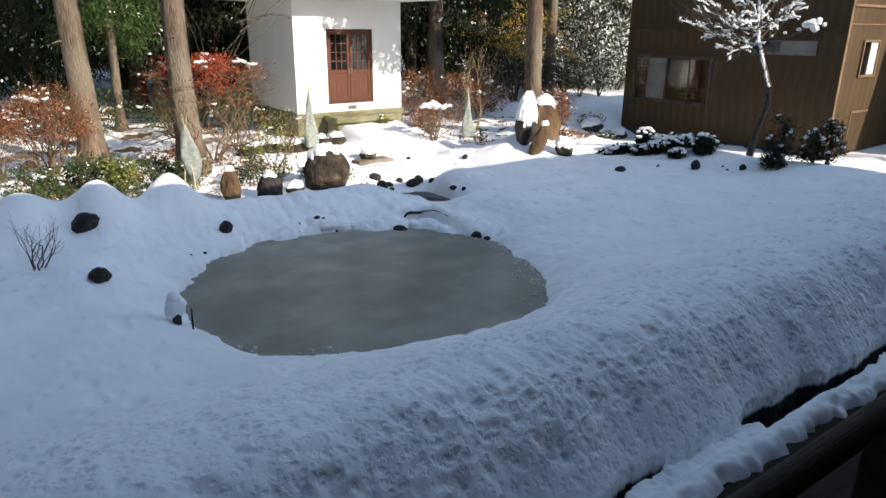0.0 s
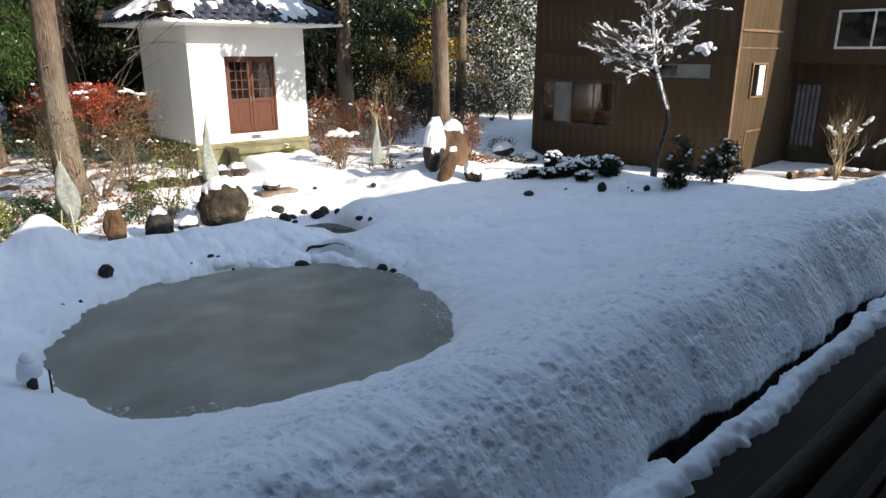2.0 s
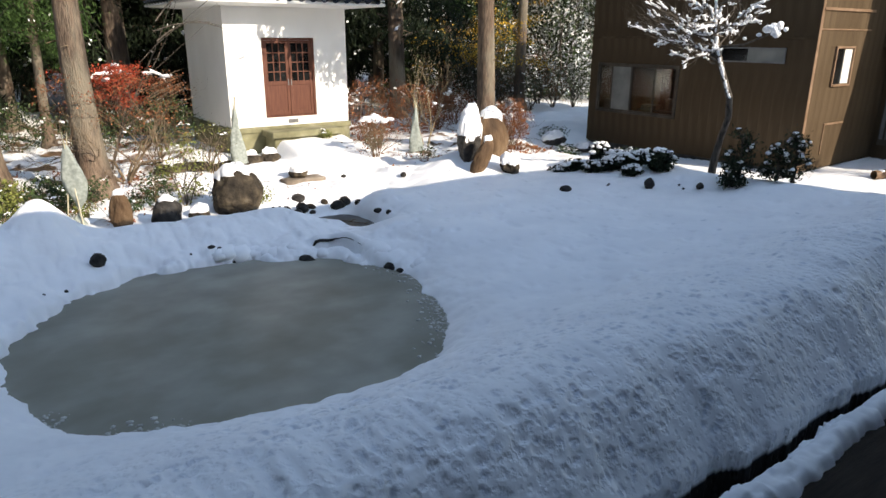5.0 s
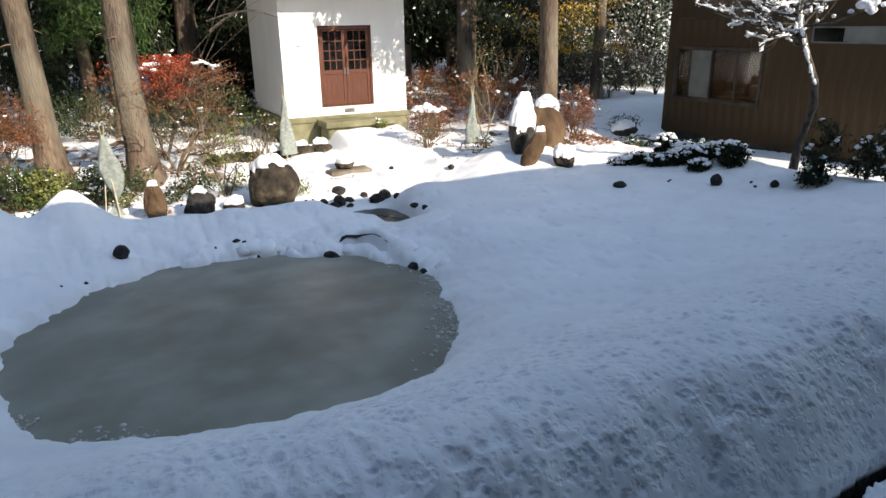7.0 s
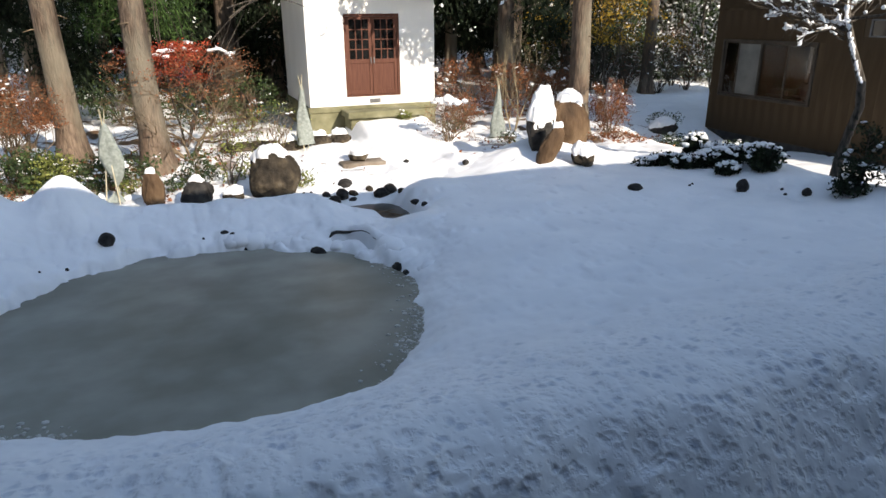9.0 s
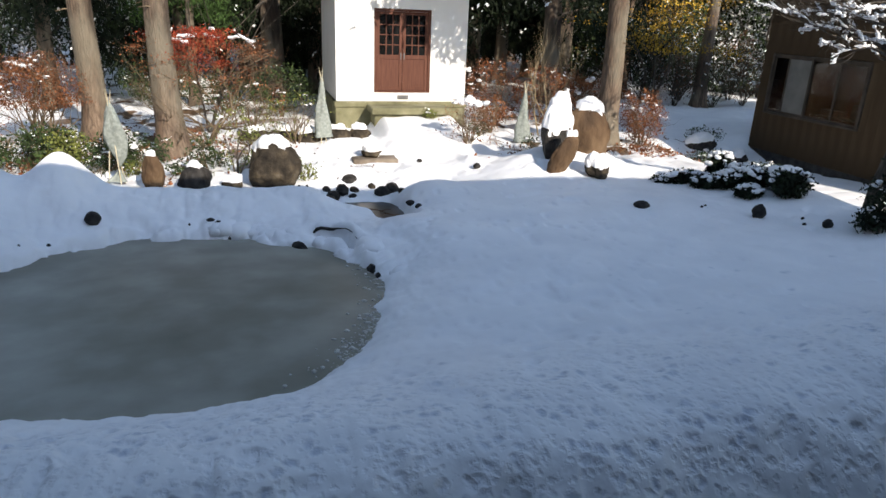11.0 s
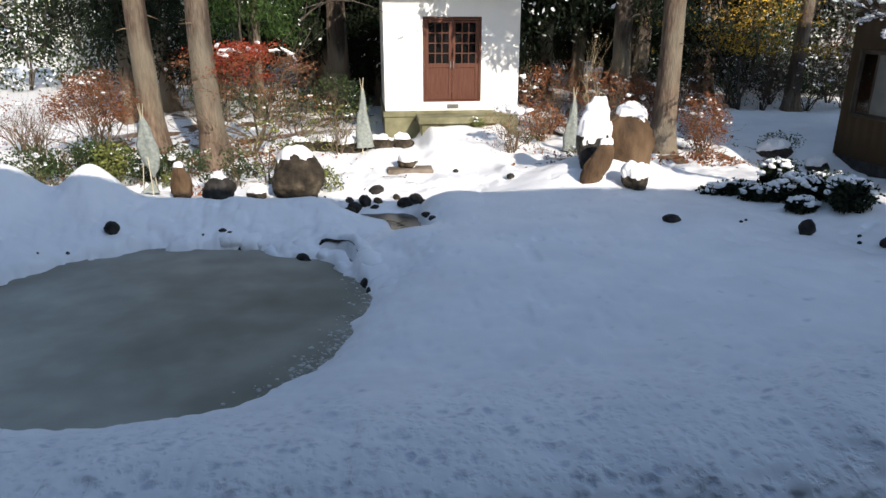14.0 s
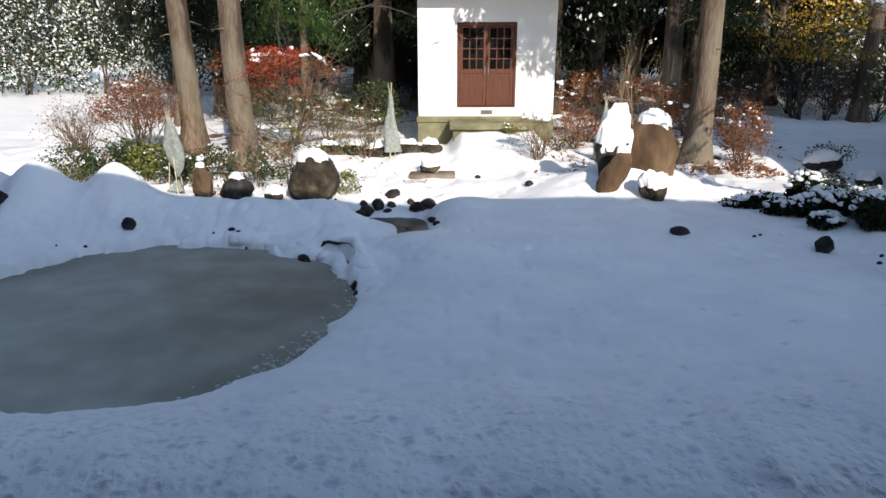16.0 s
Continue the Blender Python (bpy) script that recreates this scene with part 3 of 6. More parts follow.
def build_ground():
    xs = np.concatenate([[-300, -150, -80, -50, -35, -25, -18, -13], np.arange(-9, -2, 0.5), np.arange(-2, 0, 0.05), np.arange(0, 11, 0.023), np.arange(11, 15.5, 0.04), np.arange(15.5, 24, 0.4), [26, 29, 34, 42, 55, 80, 150, 300]])
    ys = np.concatenate([[-300, -100, -40, -15, -6, 0, 1.2], np.arange(1.5, 1.8, 0.06), np.arange(1.8, 2.8, 0.02), np.arange(2.8, 4.8, 0.02), np.arange(4.8, 5.4, 0.03), np.arange(5.4, 8.0, 0.055), np.arange(8.0, 11.6, 0.028), np.arange(11.6, 13, 0.06), np.arange(13, 20, 0.2), np.arange(20, 34, 0.8), [37, 41, 46, 52, 60, 70, 85, 110, 160, 300]])
    X, Y = np.meshgrid(xs, ys)
    V = np.stack([X, Y, ground_z(X, Y)], -1).reshape(-1, 3)
    nx, ny = len(xs), len(ys)
    i = (np.arange(ny - 1)[:, None] * nx + np.arange(nx - 1)[None]).reshape(-1)
    F = np.stack([i, i + 1, i + 1 + nx, i + nx], 1)
    bag = Bag()
    bag.add(V, F)
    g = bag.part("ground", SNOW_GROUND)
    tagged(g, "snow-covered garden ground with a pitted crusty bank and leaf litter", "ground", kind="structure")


build_ground()


def build_water():
    def sheet(name, pts, z, mat, label):
        bm = bmesh.new()
        bm.faces.new([bm.verts.new((x, y, z)) for x, y in pts])
        bmesh.ops.triangulate(bm, faces=bm.faces[:])
        tagged(part(name, bm, mat), label, "pond", kind="structure")
    ring = [(POND_C[0] + 3.0 * math.cos(a), POND_C[1] + 3.0 * math.sin(a)) for a in np.linspace(0, 2 * math.pi, 48, endpoint=False)]
    sheet("water", ring, 0.0, ICE, "round garden pond under cloudy grey-green ice")
    ring = [(7.2 + 0.95 * math.cos(a), 10.75 + 0.95 * math.sin(a)) for a in np.linspace(0, 2 * math.pi, 32, endpoint=False)]
    sheet("water", ring, POOL_Z, POOL, "small upper pond with dark still water")


build_water()


# ---- the house that the camera walks along ----
def own_house():
    x0, x1 = -10.0, 17.4
    def piece(name, bm, mat, label, cat):
        return tagged(part(name, bm, mat), label, cat, kind="structure")
    piece("veranda_floor", boxes((x0, x1, -1.4, 0.74, 1.66, 1.74), bevel=0.004), DARK_WOOD, "dark worn veranda floor of long planks", "floor")
    piece("wall_skirt", boxes((x0, x1, 0.55, 0.65, -0.2, 1.65)), DARK_WOOD, "dark boarded skirt under the veranda", "wall")
    piece("ground_board", boxes((x0, x1, 0.66, 2.12, 0.06, 0.17), bevel=0.006), WALK_WOOD, "brown weathered boards along the foot of the house", "walkway")
    rail = tagged(new("veranda_railing"), "dark round wooden handrail on square posts", "railing")
    rail.location = (4, 0.60, 1.74)
    bag = Bag()
    tube(bag, [(x - 4, 0.0, 0.60 + 0.004 * math.sin(x * 1.7)) for x in np.arange(x0, x1, 0.3)], [0.041 + 0.0015 * math.sin(i * 2.1) for i in range(len(np.arange(x0, x1, 0.3)))], 14)
    bag.part("handrail", RAIL_WOOD, rail)
    for x in np.arange(2.07 - 1.8 * 6, x1, 1.8):
        part("post", boxes((x - 4.05, x - 3.95, -0.045, 0.045, 0.0, 0.57), bevel=0.006), RAIL_WOOD, rail)
    part("low_rail", boxes((x0 - 4, x1 - 4, -0.02, 0.02, 0.12, 0.17), bevel=0.005), RAIL_WOOD, rail)
    # made-up eave out of view, added to keep sky light off the near bank
    piece("veranda_sky_block", boxes((x0, x1, 0.36, 1.25, 4.12, 4.22), bevel=0.01), DARK_WOOD, "added dark timber eave out of view, blocking sky over the bank", "roof")
    # unseen wall, its pale colour chosen to bounce light onto the snow bank
    piece("wall_back", boxes((x0, x1, -1.6, -1.45, 0.0, 4.4)), BOUNCE_WALL, "unseen wall behind the veranda, made pale to bounce light", "wall")
    piece("ceiling", boxes((x0, x1, -1.6, 0.35, 4.4, 4.5)), DARK_WOOD, "dark timber veranda ceiling", "ceiling")
    piece("wall_upper", boxes((x0, x1, 0.2, 0.35, 4.51, 6.6)), BOARD, "brown boarded upper storey wall", "wall")
    piece("wall_west", boxes((x0 - 0.15, x0, -9, 0.35, 0.0, 6.4)), BOARD, "brown boarded end wall", "wall")
    piece("wall_east", boxes((x1, x1 + 0.15, -9, 0.35, 0.0, 6.4)), BOARD, "brown boarded end wall", "wall")
    bm = bmesh.new()
    # unseen eave tilted along x only to set where the garden shadow ends
    top = [(x0 - 0.5, EAVE[0], EAVE[1] + 1.35), (x1 + 0.3, EAVE[0], EAVE[1] - 0.17), (x1 + 0.3, -4.0, EAVE[1] + 2.4), (x0 - 0.5, -4.0, EAVE[1] + 2.4),
           (x1 + 0.3, -9.8, EAVE[1]), (x0 - 0.5, -9.8, EAVE[1])]
    v = [bm.verts.new(p) for p in top] + [bm.verts.new((p[0], p[1], p[2] - 0.15)) for p in top]
    for q in ((0, 1, 2, 3), (3, 2, 4, 5), (9, 8, 7, 6), (11, 10, 8, 9), (0, 6, 7, 1), (5, 4, 10, 11)):
        bm.faces.new([v[i] for i in q])
    for q in ((1, 7, 8, 2), (2, 8, 10, 4), (0, 3, 9, 6), (3, 5, 11, 9)):
        bm.faces.new([v[i] for i in q])
    piece("roof", bm, TILE, "dark tiled roof of the long house", "roof")
    # made-up plain wing west of the garden, out of view, blocking western sky light
    piece("wing_wall_west", boxes((-7.4, -3.2, 1.6, 10.5, 0.0, 7.4)), BOARD, "added brown boarded block out of view, holding back western sky light", "wall")
    piece("wing_roof_west", boxes((-8.0, -2.7, 1.2, 11.1, 7.41, 7.6), bevel=0.03), TILE, "dark tiled top of the added block out of view", "roof")
    piece("drain_channel", boxes((x0, x1, 1.9, 2.9, -0.85, -0.72)), CONCRETE, "dark wet drain channel under the eaves", "ditch")


EAVE = (0.9, 6.55)
own_house()


def holed(us, zs, holes, thick, axis, plane):
    """One wall slab as a grid of cells between the cuts us and zs, with the cells named in holes left open."""
    bm = bmesh.new()
    put = (lambda u, d, z: (u, plane + d, z)) if axis == "x" else (lambda u, d, z: (plane + d, u, z))
    v = {(i, k): bm.verts.new(put(u, 0, z)) for i, u in enumerate(us) for k, z in enumerate(zs)}
    fs = [bm.faces.new((v[i, k], v[i + 1, k], v[i + 1, k + 1], v[i, k + 1])) for i in range(len(us) - 1) for k in range(len(zs) - 1) if (i, k) not in holes]
    r = bmesh.ops.extrude_face_region(bm, geom=fs)
    bmesh.ops.translate(bm, verts=[e for e in r["geom"] if isinstance(e, bmesh.types.BMVert)], vec=(0, thick, 0) if axis == "x" else (thick, 0, 0))
    bmesh.ops.recalc_face_normals(bm, faces=bm.faces[:])
    loose = [q for q in bm.verts if not q.link_faces]
    bmesh.ops.delete(bm, geom=loose, context="VERTS")
    return bm


# ---- white storehouse ----
KX0, KX1, KY0, KY1 = 7.28, 10.52, 16.74, 19.98
KZ0, KZ1 = 1.12, 4.02


def storehouse():
    cx, cy = (KX0 + KX1) / 2, (KY0 + KY1) / 2
    s = thing("storehouse", (cx, cy, 0.4), "small white plastered storehouse with a snowy tiled roof", "storehouse")
    inv = Matrix.Translation((-cx, -cy, -0.4))

    def sub(name, bm, mat, parent=s, label="", sm=False, move=True):
        if move:
            bmesh.ops.transform(bm, matrix=inv, verts=bm.verts[:])
        return part(name, bm, mat, parent, label, sm)

    dx0, dx1, dz0, dz1 = 8.20, 9.60, 1.33, 3.28
    t = 0.22
    sub("front_wall", holed((KX0, dx0, dx1, KX1), (KZ0, dz0, dz1, KZ1), {(1, 1)}, t, "x", KY0), PLASTER, label="white lime plaster wall")
    sub("side_wall", boxes((KX0, KX0 + t, KY0 + t, KY1 - t, KZ0, KZ1)), PLASTER)
    sub("side_wall", boxes((KX1 - t, KX1, KY0 + t, KY1 - t, KZ0, KZ1)), PLASTER)
    sub("back_wall", boxes((KX0, KX1, KY1 - t, KY1, KZ0, KZ1)), PLASTER)
    sub("floor_slab", boxes((KX0 + t, KX1 - t, KY0 + t, KY1 - t, 1.14, 1.24)), INNER)
    # mossy plinth, stepped out below the wall, and the entrance slab
    sub("plinth", boxes((KX0 - 0.05, KX1 + 0.05, KY0 - 0.05, KY1 + 0.05, 0.98, 1.115), (KX0 - 0.02, KX1 + 0.02, KY0 - 0.02, KY1 + 0.02, 0.30, 0.978), bevel=0.012), STONE_BASE, label="moss-stained concrete plinth")
    sub("entrance_slab", boxes((8.02, 9.95, 15.95, 16.685, 0.90, 1.06), (8.10, 9.85, 16.05, 16.685, 0.35, 0.898), bevel=0.02), STONE_BASE, label="damp stone entrance slab")
    sub("vent", boxes((8.78, 9.06, KY0 - 0.012, KY0 - 0.002, 1.17, 1.27), bevel=0.003), GREY_METAL, label="small floor vent grille")
    # door frame and two leaves
    y = KY0 + 0.06
    f = 0.06
    frame_ = sub("door_frame", boxes((dx0, dx0 + f, y - 0.04, y + 0.08, dz0, dz1), (dx1 - f, dx1, y - 0.04, y + 0.08, dz0, dz1), (dx0 + f, dx1 - f, y - 0.04, y + 0.08, dz1 - f, dz1), (dx0 + f, dx1 - f, y - 0.04, y + 0.08, dz0, dz0 + 0.04), bevel=0.004), DOOR_WOOD)
    mid = (dx0 + dx1) / 2
    for a, b in ((dx0 + f + 0.004, mid - 0.004), (mid + 0.004, dx1 - f - 0.004)):
        zb, zt = dz0 + 0.045, dz1 - f - 0.005
        zm = zb + 0.80
        st = 0.075
        bars = [(a, a + st, y - 0.02, y + 0.02, zb, zt), (b - st, b, y - 0.02, y + 0.02, zb, zt),
                (a + st, b - st, y - 0.02, y + 0.02, zb, zb + 0.11), (a + st, b - st, y - 0.02, y + 0.02, zm - 0.05, zm + 0.05), (a + st, b - st, y - 0.02, y + 0.02, zt - 0.07, zt)]
        leaf = sub("door_leaf", boxes(*bars, bevel=0.005), DOOR_WOOD, label="reddish brown wooden door leaf")
        sub("panel", boxes((a + st, b - st, y - 0.004, y + 0.010, zb + 0.11, zm - 0.05)), DOOR_WOOD, leaf)
        wx = (b - a - 2 * st)
        z0, z1 = zm + 0.05, zt - 0.07
        for i in (1, 2):
            u = a + st + wx * i / 3
            sub("muntin", boxes((u - 0.012, u + 0.012, y - 0.014, y + 0.014, z0, z1)), DOOR_WOOD, leaf)
        for k in (1, 2, 3):
            v = z0 + (z1 - z0) * k / 4
            sub("muntin", boxes((a + st, b - st, y - 0.011, y + 0.011, v - 0.013, v + 0.013)), DOOR_WOOD, leaf)
        for i in range(3):
            for k in range(4):
                sub("pane", boxes((a + st + wx * i / 3, a + st + wx * (i + 1) / 3, y + 0.002, y + 0.006, z0 + (z1 - z0) * k / 4, z0 + (z1 - z0) * (k + 1) / 4)), GLASS_DARK, leaf)
        hx = b - 0.035 if a < mid - 0.3 else a + 0.035
        sub("handle", boxes((hx - 0.012, hx + 0.012, y - 0.045, y - 0.021, zm - 0.06, zm + 0.1), bevel=0.004), GREY_METAL, leaf)
    # roof: four slopes, plastered eaves, tiles in courses, ridges, snow
    o = 0.78
    ez, rise = 4.14, 1.30
    hx = (KX1 - KX0) / 2 + o
    bm = bmesh.new()
    base = [(-hx, -hx), (hx, -hx), (hx, hx), (-hx, hx)]
    lo = [bm.verts.new((x + cx, y + cy, ez - 0.09)) for x, y in base]
    hi = [bm.verts.new((x + cx, y + cy, ez - 0.03)) for x, y in base]
    ap = bm.verts.new((cx, cy, ez + rise - 0.03))
    inn = [bm.verts.new((cx + (x / hx) * (hx - o), cy + (y / hx) * (hx - o), KZ1 - 0.02)) for x, y in base]
    for i in range(4):
        j = (i + 1) % 4
        bm.faces.new((lo[i], lo[j], hi[j], hi[i]))
        bm.faces.new((hi[i], hi[j], ap))
        bm.faces.new((lo[j], lo[i], inn[i], inn[j]))
    sub("roof_deck", bm, PLASTER, label="white plastered boxed eaves")
    slope_len = math.hypot(hx, rise)
    # one pantile: a shallow S across, thick at its lower lip
    def tile_mesh(w, l):
        bag = Bag()
        n = 8
        u = np.linspace(-w / 2, w / 2, n + 1)
        prof = 0.042 * np.sin((u / w + 0.5) * 2 * np.pi)
        rows = []
        for yv, dz in ((0.0, -0.028), (0.0, 0.012), (l, -0.012)):
            rows += [(a, yv, p + dz) for a, p in zip(u, prof)]
        k = n + 1
        F = [[r * k + i, r * k + i + 1, (r + 1) * k + i + 1, (r + 1) * k + i] for r in range(2) for i in range(n)]
        bag.add(rows, F)
        return bag.mesh("roof_tile", TILE)
    w, l = 0.30, 0.27
    tm = tile_mesh(w, l * 1.12)
    pitch = math.atan2(rise, hx)
    roof = new("tile_roof")
    roof.parent = s
    for side in range(4):
        turn = Matrix.Rotation(side * math.pi / 2, 4, "Z")
        rest = Bag()
        rows = int(slope_len / l)
        for r in range(rows):
            v = r * l
            half = hx * (1 - v / slope_len) - 0.06
            n = int(2 * half / w)
            for k in range(n):
                xk = (k - (n - 1) / 2) * w
                m = turn @ Matrix.Translation((xk, -hx + v * math.cos(pitch) - 0.03, ez - 0.4 + v * math.sin(pitch) + 0.012)) @ Matrix.Rotation(pitch, 4, "X")
                if side in (0, 3) and r < 8:
                    t1 = bpy.data.objects.new("roof_tile", tm)
                    scene.collection.objects.link(t1)
                    t1.parent = s
                    t1.matrix_basis = m
                else:
                    co = np.array([(m @ vv.co)[:] for vv in tm.vertices])
                    rest.add(co, [list(p.vertices) for p in tm.polygons])
        tagged(rest.part("tile_course", TILE, s), kind="stuff")
    bpy.data.objects.remove(roof)
    # hip ridges, with an end tile on each corner
    for side in range(4):
        a = side * math.pi / 2 + math.pi / 4
        bag = Bag()
        R = hx * math.sqrt(2)
        pts = [(R * (1 - t_) * math.cos(a), R * (1 - t_) * math.sin(a), ez - 0.4 + rise * t_ + 0.08) for t_ in np.linspace(0.04, 0.98, 14)]
        tube(bag, pts, [0.10] * 14, 8)
        ridge = bag.part("hip_ridge", TILE, s)
        bm = boxes((-0.05, 0.07, -0.16, 0.16, -0.04, 0.24), (-0.03, 0.09, -0.10, 0.10, 0.241, 0.33), (-0.04, 0.12, -0.22, -0.161, -0.04, 0.10), (-0.04, 0.12, 0.161, 0.22, -0.04, 0.10), bevel=0.025)
        bmesh.ops.transform(bm, matrix=Matrix.Translation((R * 0.955 * math.cos(a), R * 0.955 * math.sin(a), ez - 0.4 + 0.10)) @ Matrix.Rotation(a, 4, "Z"), verts=bm.verts[:])
        part("ridge_end_tile", bm, ROCK, ridge, "weathered ridge-end tile")
    # snow sheets lying on the slopes, ragged where they have slid
    for side in range(4):
        bag = Bag()
        nu, nv = 70, 40
        U, W = np.meshgrid(np.linspace(-1, 1, nu), np.linspace(0.0, 0.97, nv))
        half = hx * (1 - W)
        x = U * half
        yv = -hx + W * hx
        thick = 0.30 * (W - 0.34) + 0.13 * vnoise(x + side * 17, W * slope_len, 1.1, 31) + 0.08 * vnoise(x + side * 17, W * slope_len, 3.2, 32)
        if side == 0:
            thick = thick + 0.13 * smooth(x, 0.2, 1.0) + 0.24 * smooth(x, -1.5, -2.1) - 0.03
        if side == 3:
            thick = thick + 0.14
        thick = np.clip(thick, -0.05, 0.13)
        z = ez - 0.4 + W * rise + 0.055 + thick
        m = np.array(Matrix.Rotation(side * math.pi / 2, 3, "Z"))
        P = np.stack([x, yv, z], -1).reshape(-1, 3) @ m.T
        i = (np.arange(nv - 1)[:, None] * nu + np.arange(nu - 1)[None])
        keep = (thick[:-1, :-1] > -0.03) | (thick[1:, 1:] > -0.03)
        i = i[keep].reshape(-1)
        bag.add(P, np.stack([i, i + 1, i + 1 + nu, i + nu], 1))
        bag.part("roof_snow", SNOW, s, "melting snow on the tiles")
    # snow banked on the entrance slab
    return s


storehouse()


# ---- brown house ----
HX, HY0, HY1, HZT = 17.10, 7.72, 14.05, 6.3
WX, WY = 20.3, 4.9


def clad(parent, axis, plane, u0, u1, z0, z1, holes, sign, w=0.27):
    """Upright boards on a wall that runs along axis, cut round the holes (u0, u1, z0, z1)."""
    cache = {}
    n = max(1, round((u1 - u0) / w))
    w = (u1 - u0) / n
    for i in range(n):
        a, b = u0 + i * w, u0 + (i + 1) * w
        cuts = [(z0, z1)]
        for h0, h1, g0, g1 in holes:
            if a < h1 - 0.02 and b > h0 + 0.02:
                cuts = [q for lo, hi in cuts for q in ((lo, min(hi, g0)), (max(lo, g1), hi)) if q[1] - q[0] > 0.03]
        for lo, hi in cuts:
            key = round(hi - lo, 3)
            if key not in cache:
                g = 0.0006
                d = 0.018
                if axis == "y":
                    bm = boxes((0, d * sign, g, w - g, 0, key)) if sign > 0 else boxes((-d, 0, g, w - g, 0, key))
                else:
                    bm = boxes((g, w - g, -d, 0, 0, key))
                me = bpy.data.meshes.new("board")
                bm.to_mesh(me)
                bm.free()
                me.materials.append(BOARD)
                cache[key] = me
            ob = bpy.data.objects.new("board", cache[key])
            scene.collection.objects.link(ob)
            ob.parent = parent
            ob.location = Vector((plane, a, lo) if axis == "y" else (a, plane, lo)) - parent.location


def brown_house():
    h = thing("house", (19, 10, 0.4), "two-storey house clad in dark brown upright boards", "house")
    inv = Matrix.Translation((-19, -10, -0.4))

    def sub(name, bm, mat, parent=h, label=""):
        bmesh.ops.transform(bm, matrix=inv, verts=bm.verts[:])
        return part(name, bm, mat, parent, label)

    t = 0.15
    zb = 0.42
    wy0, wy1, wz0, wz1 = 11.05, 13.76, 1.29, 2.64
    hy0, hy1, hz0, hz1 = 8.35, 9.95, 2.78, 3.12
    # west wall, with the wide window and the slit window let through it
    sub("west_wall", holed((HY0, hy0, hy1, wy0, wy1, HY1), (zb, wz0, wz1, hz0, hz1, HZT), {(3, 1), (1, 3)}, t, "y", HX), BOARD)
    clad(h, "y", HX, HY0 - 0.02, HY1, zb + 0.02, 3.30, [(wy0, wy1, wz0, wz1), (hy0, hy1, hz0, hz1)], -1)
    clad(h, "y", HX, HY0 - 0.02, HY1, 3.36, HZT, [], -1)
    sub("belt_board", boxes((HX - 0.030, HX - 0.001, HY0 - 0.02, HY1, 3.302, 3.358), bevel=0.004), BOARD)
    # south wall, sunlit
    sx0, sx1, sz0, sz1 = 17.98, 18.85, 2.28, 3.16
    sub("south_wall", holed((HX + t + 0.001, sx0, sx1, 26), (zb, sz0, sz1, HZT), {(1, 1)}, t, "x", HY0), BOARD)
    clad(h, "x", HY0, HX + 0.07, WX, zb + 0.02, HZT, [(sx0, sx1, sz0, sz1)], -1, 0.28)
    sub("corner_post", boxes((HX - 0.035, HX + 0.06, HY0 - 0.04, HY0 - 0.021, zb, HZT), bevel=0.005), TRIM)
    sub("back_wall", boxes((HX + t, 26, HY1 - t, HY1, zb, HZT)), BOARD)
    sub("foundation", boxes((HX + 0.03, 26, HY0 + 0.03, HY1 - 0.03, -0.2, zb - 0.002)), CONCRETE)
    sub("inner_floor", boxes((HX + t, 25, HY0 + t, HY1 - t, 0.62, 0.7)), INNER)
    sub("inner_ceiling", boxes((HX + t, 25, HY0 + t, HY1 - t, 3.2, 3.28)), INNER)
    sub("partition", boxes((20.2, 20.3, HY0 + t, HY1 - t, 0.71, 3.19)), INNER)
    # wide window in three sashes
    win = sub("window", boxes((HX - 0.045, HX + 0.05, wy0, wy0 + 0.05, wz0, wz1), (HX - 0.045, HX + 0.05, wy1 - 0.05, wy1, wz0, wz1), (HX - 0.045, HX + 0.05, wy0 + 0.05, wy1 - 0.05, wz1 - 0.05, wz1), (HX - 0.06, HX + 0.05, wy0 + 0.05, wy1 - 0.05, wz0, wz0 + 0.05), bevel=0.004), SASH, label="brown window surround")
    for a, b, xo in ((wy0 + 0.05, 11.82, 0.0), (11.78, 12.58, 0.03), (12.54, 13.26, 0.0), (13.22, wy1 - 0.05, 0.03)):
        sash = sub("sash", boxes((HX + xo - 0.02, HX + xo + 0.005, a, a + 0.045, wz0 + 0.05, wz1 - 0.05), (HX + xo - 0.02, HX + xo + 0.005, b - 0.045, b, wz0 + 0.05, wz1 - 0.05),
                                 (HX + xo - 0.02, HX + xo + 0.005, a + 0.045, b - 0.045, wz1 - 0.09, wz1 - 0.05), (HX + xo - 0.02, HX + xo + 0.005, a + 0.045, b - 0.045, wz0 + 0.05, wz0 + 0.10)), SASH, win)
        p = sub("pane", boxes((HX + xo - 0.010, HX + xo - 0.006, a + 0.045, b - 0.045, wz0 + 0.10, wz1 - 0.09)), FROST if a == 12.54 else PANE, sash)
        p.visible_shadow = False
    # what stands behind the glass
    sub("curtain", wavy(HX + 0.075, 11.09, 11.22, wz0 + 0.35, wz1 - 0.06), CURTAIN, win, "gathered white curtain")
    sub("shelf", boxes((HX + 0.25, HX + 0.6, 11.15, 12.5, 1.40, 1.43), (HX + 0.3, HX + 0.55, 11.9, 12.4, 1.431, 1.56), (HX + 0.3, HX + 0.5, 11.25, 11.6, 1.431, 1.75), bevel=0.008), SASH, win, "things stacked on a sill shelf")
    sub("crate", boxes((HX + 0.2, HX + 0.5, 13.3, 13.65, 1.36, 1.62), bevel=0.01), SASH, win, "brown box behind the glass")
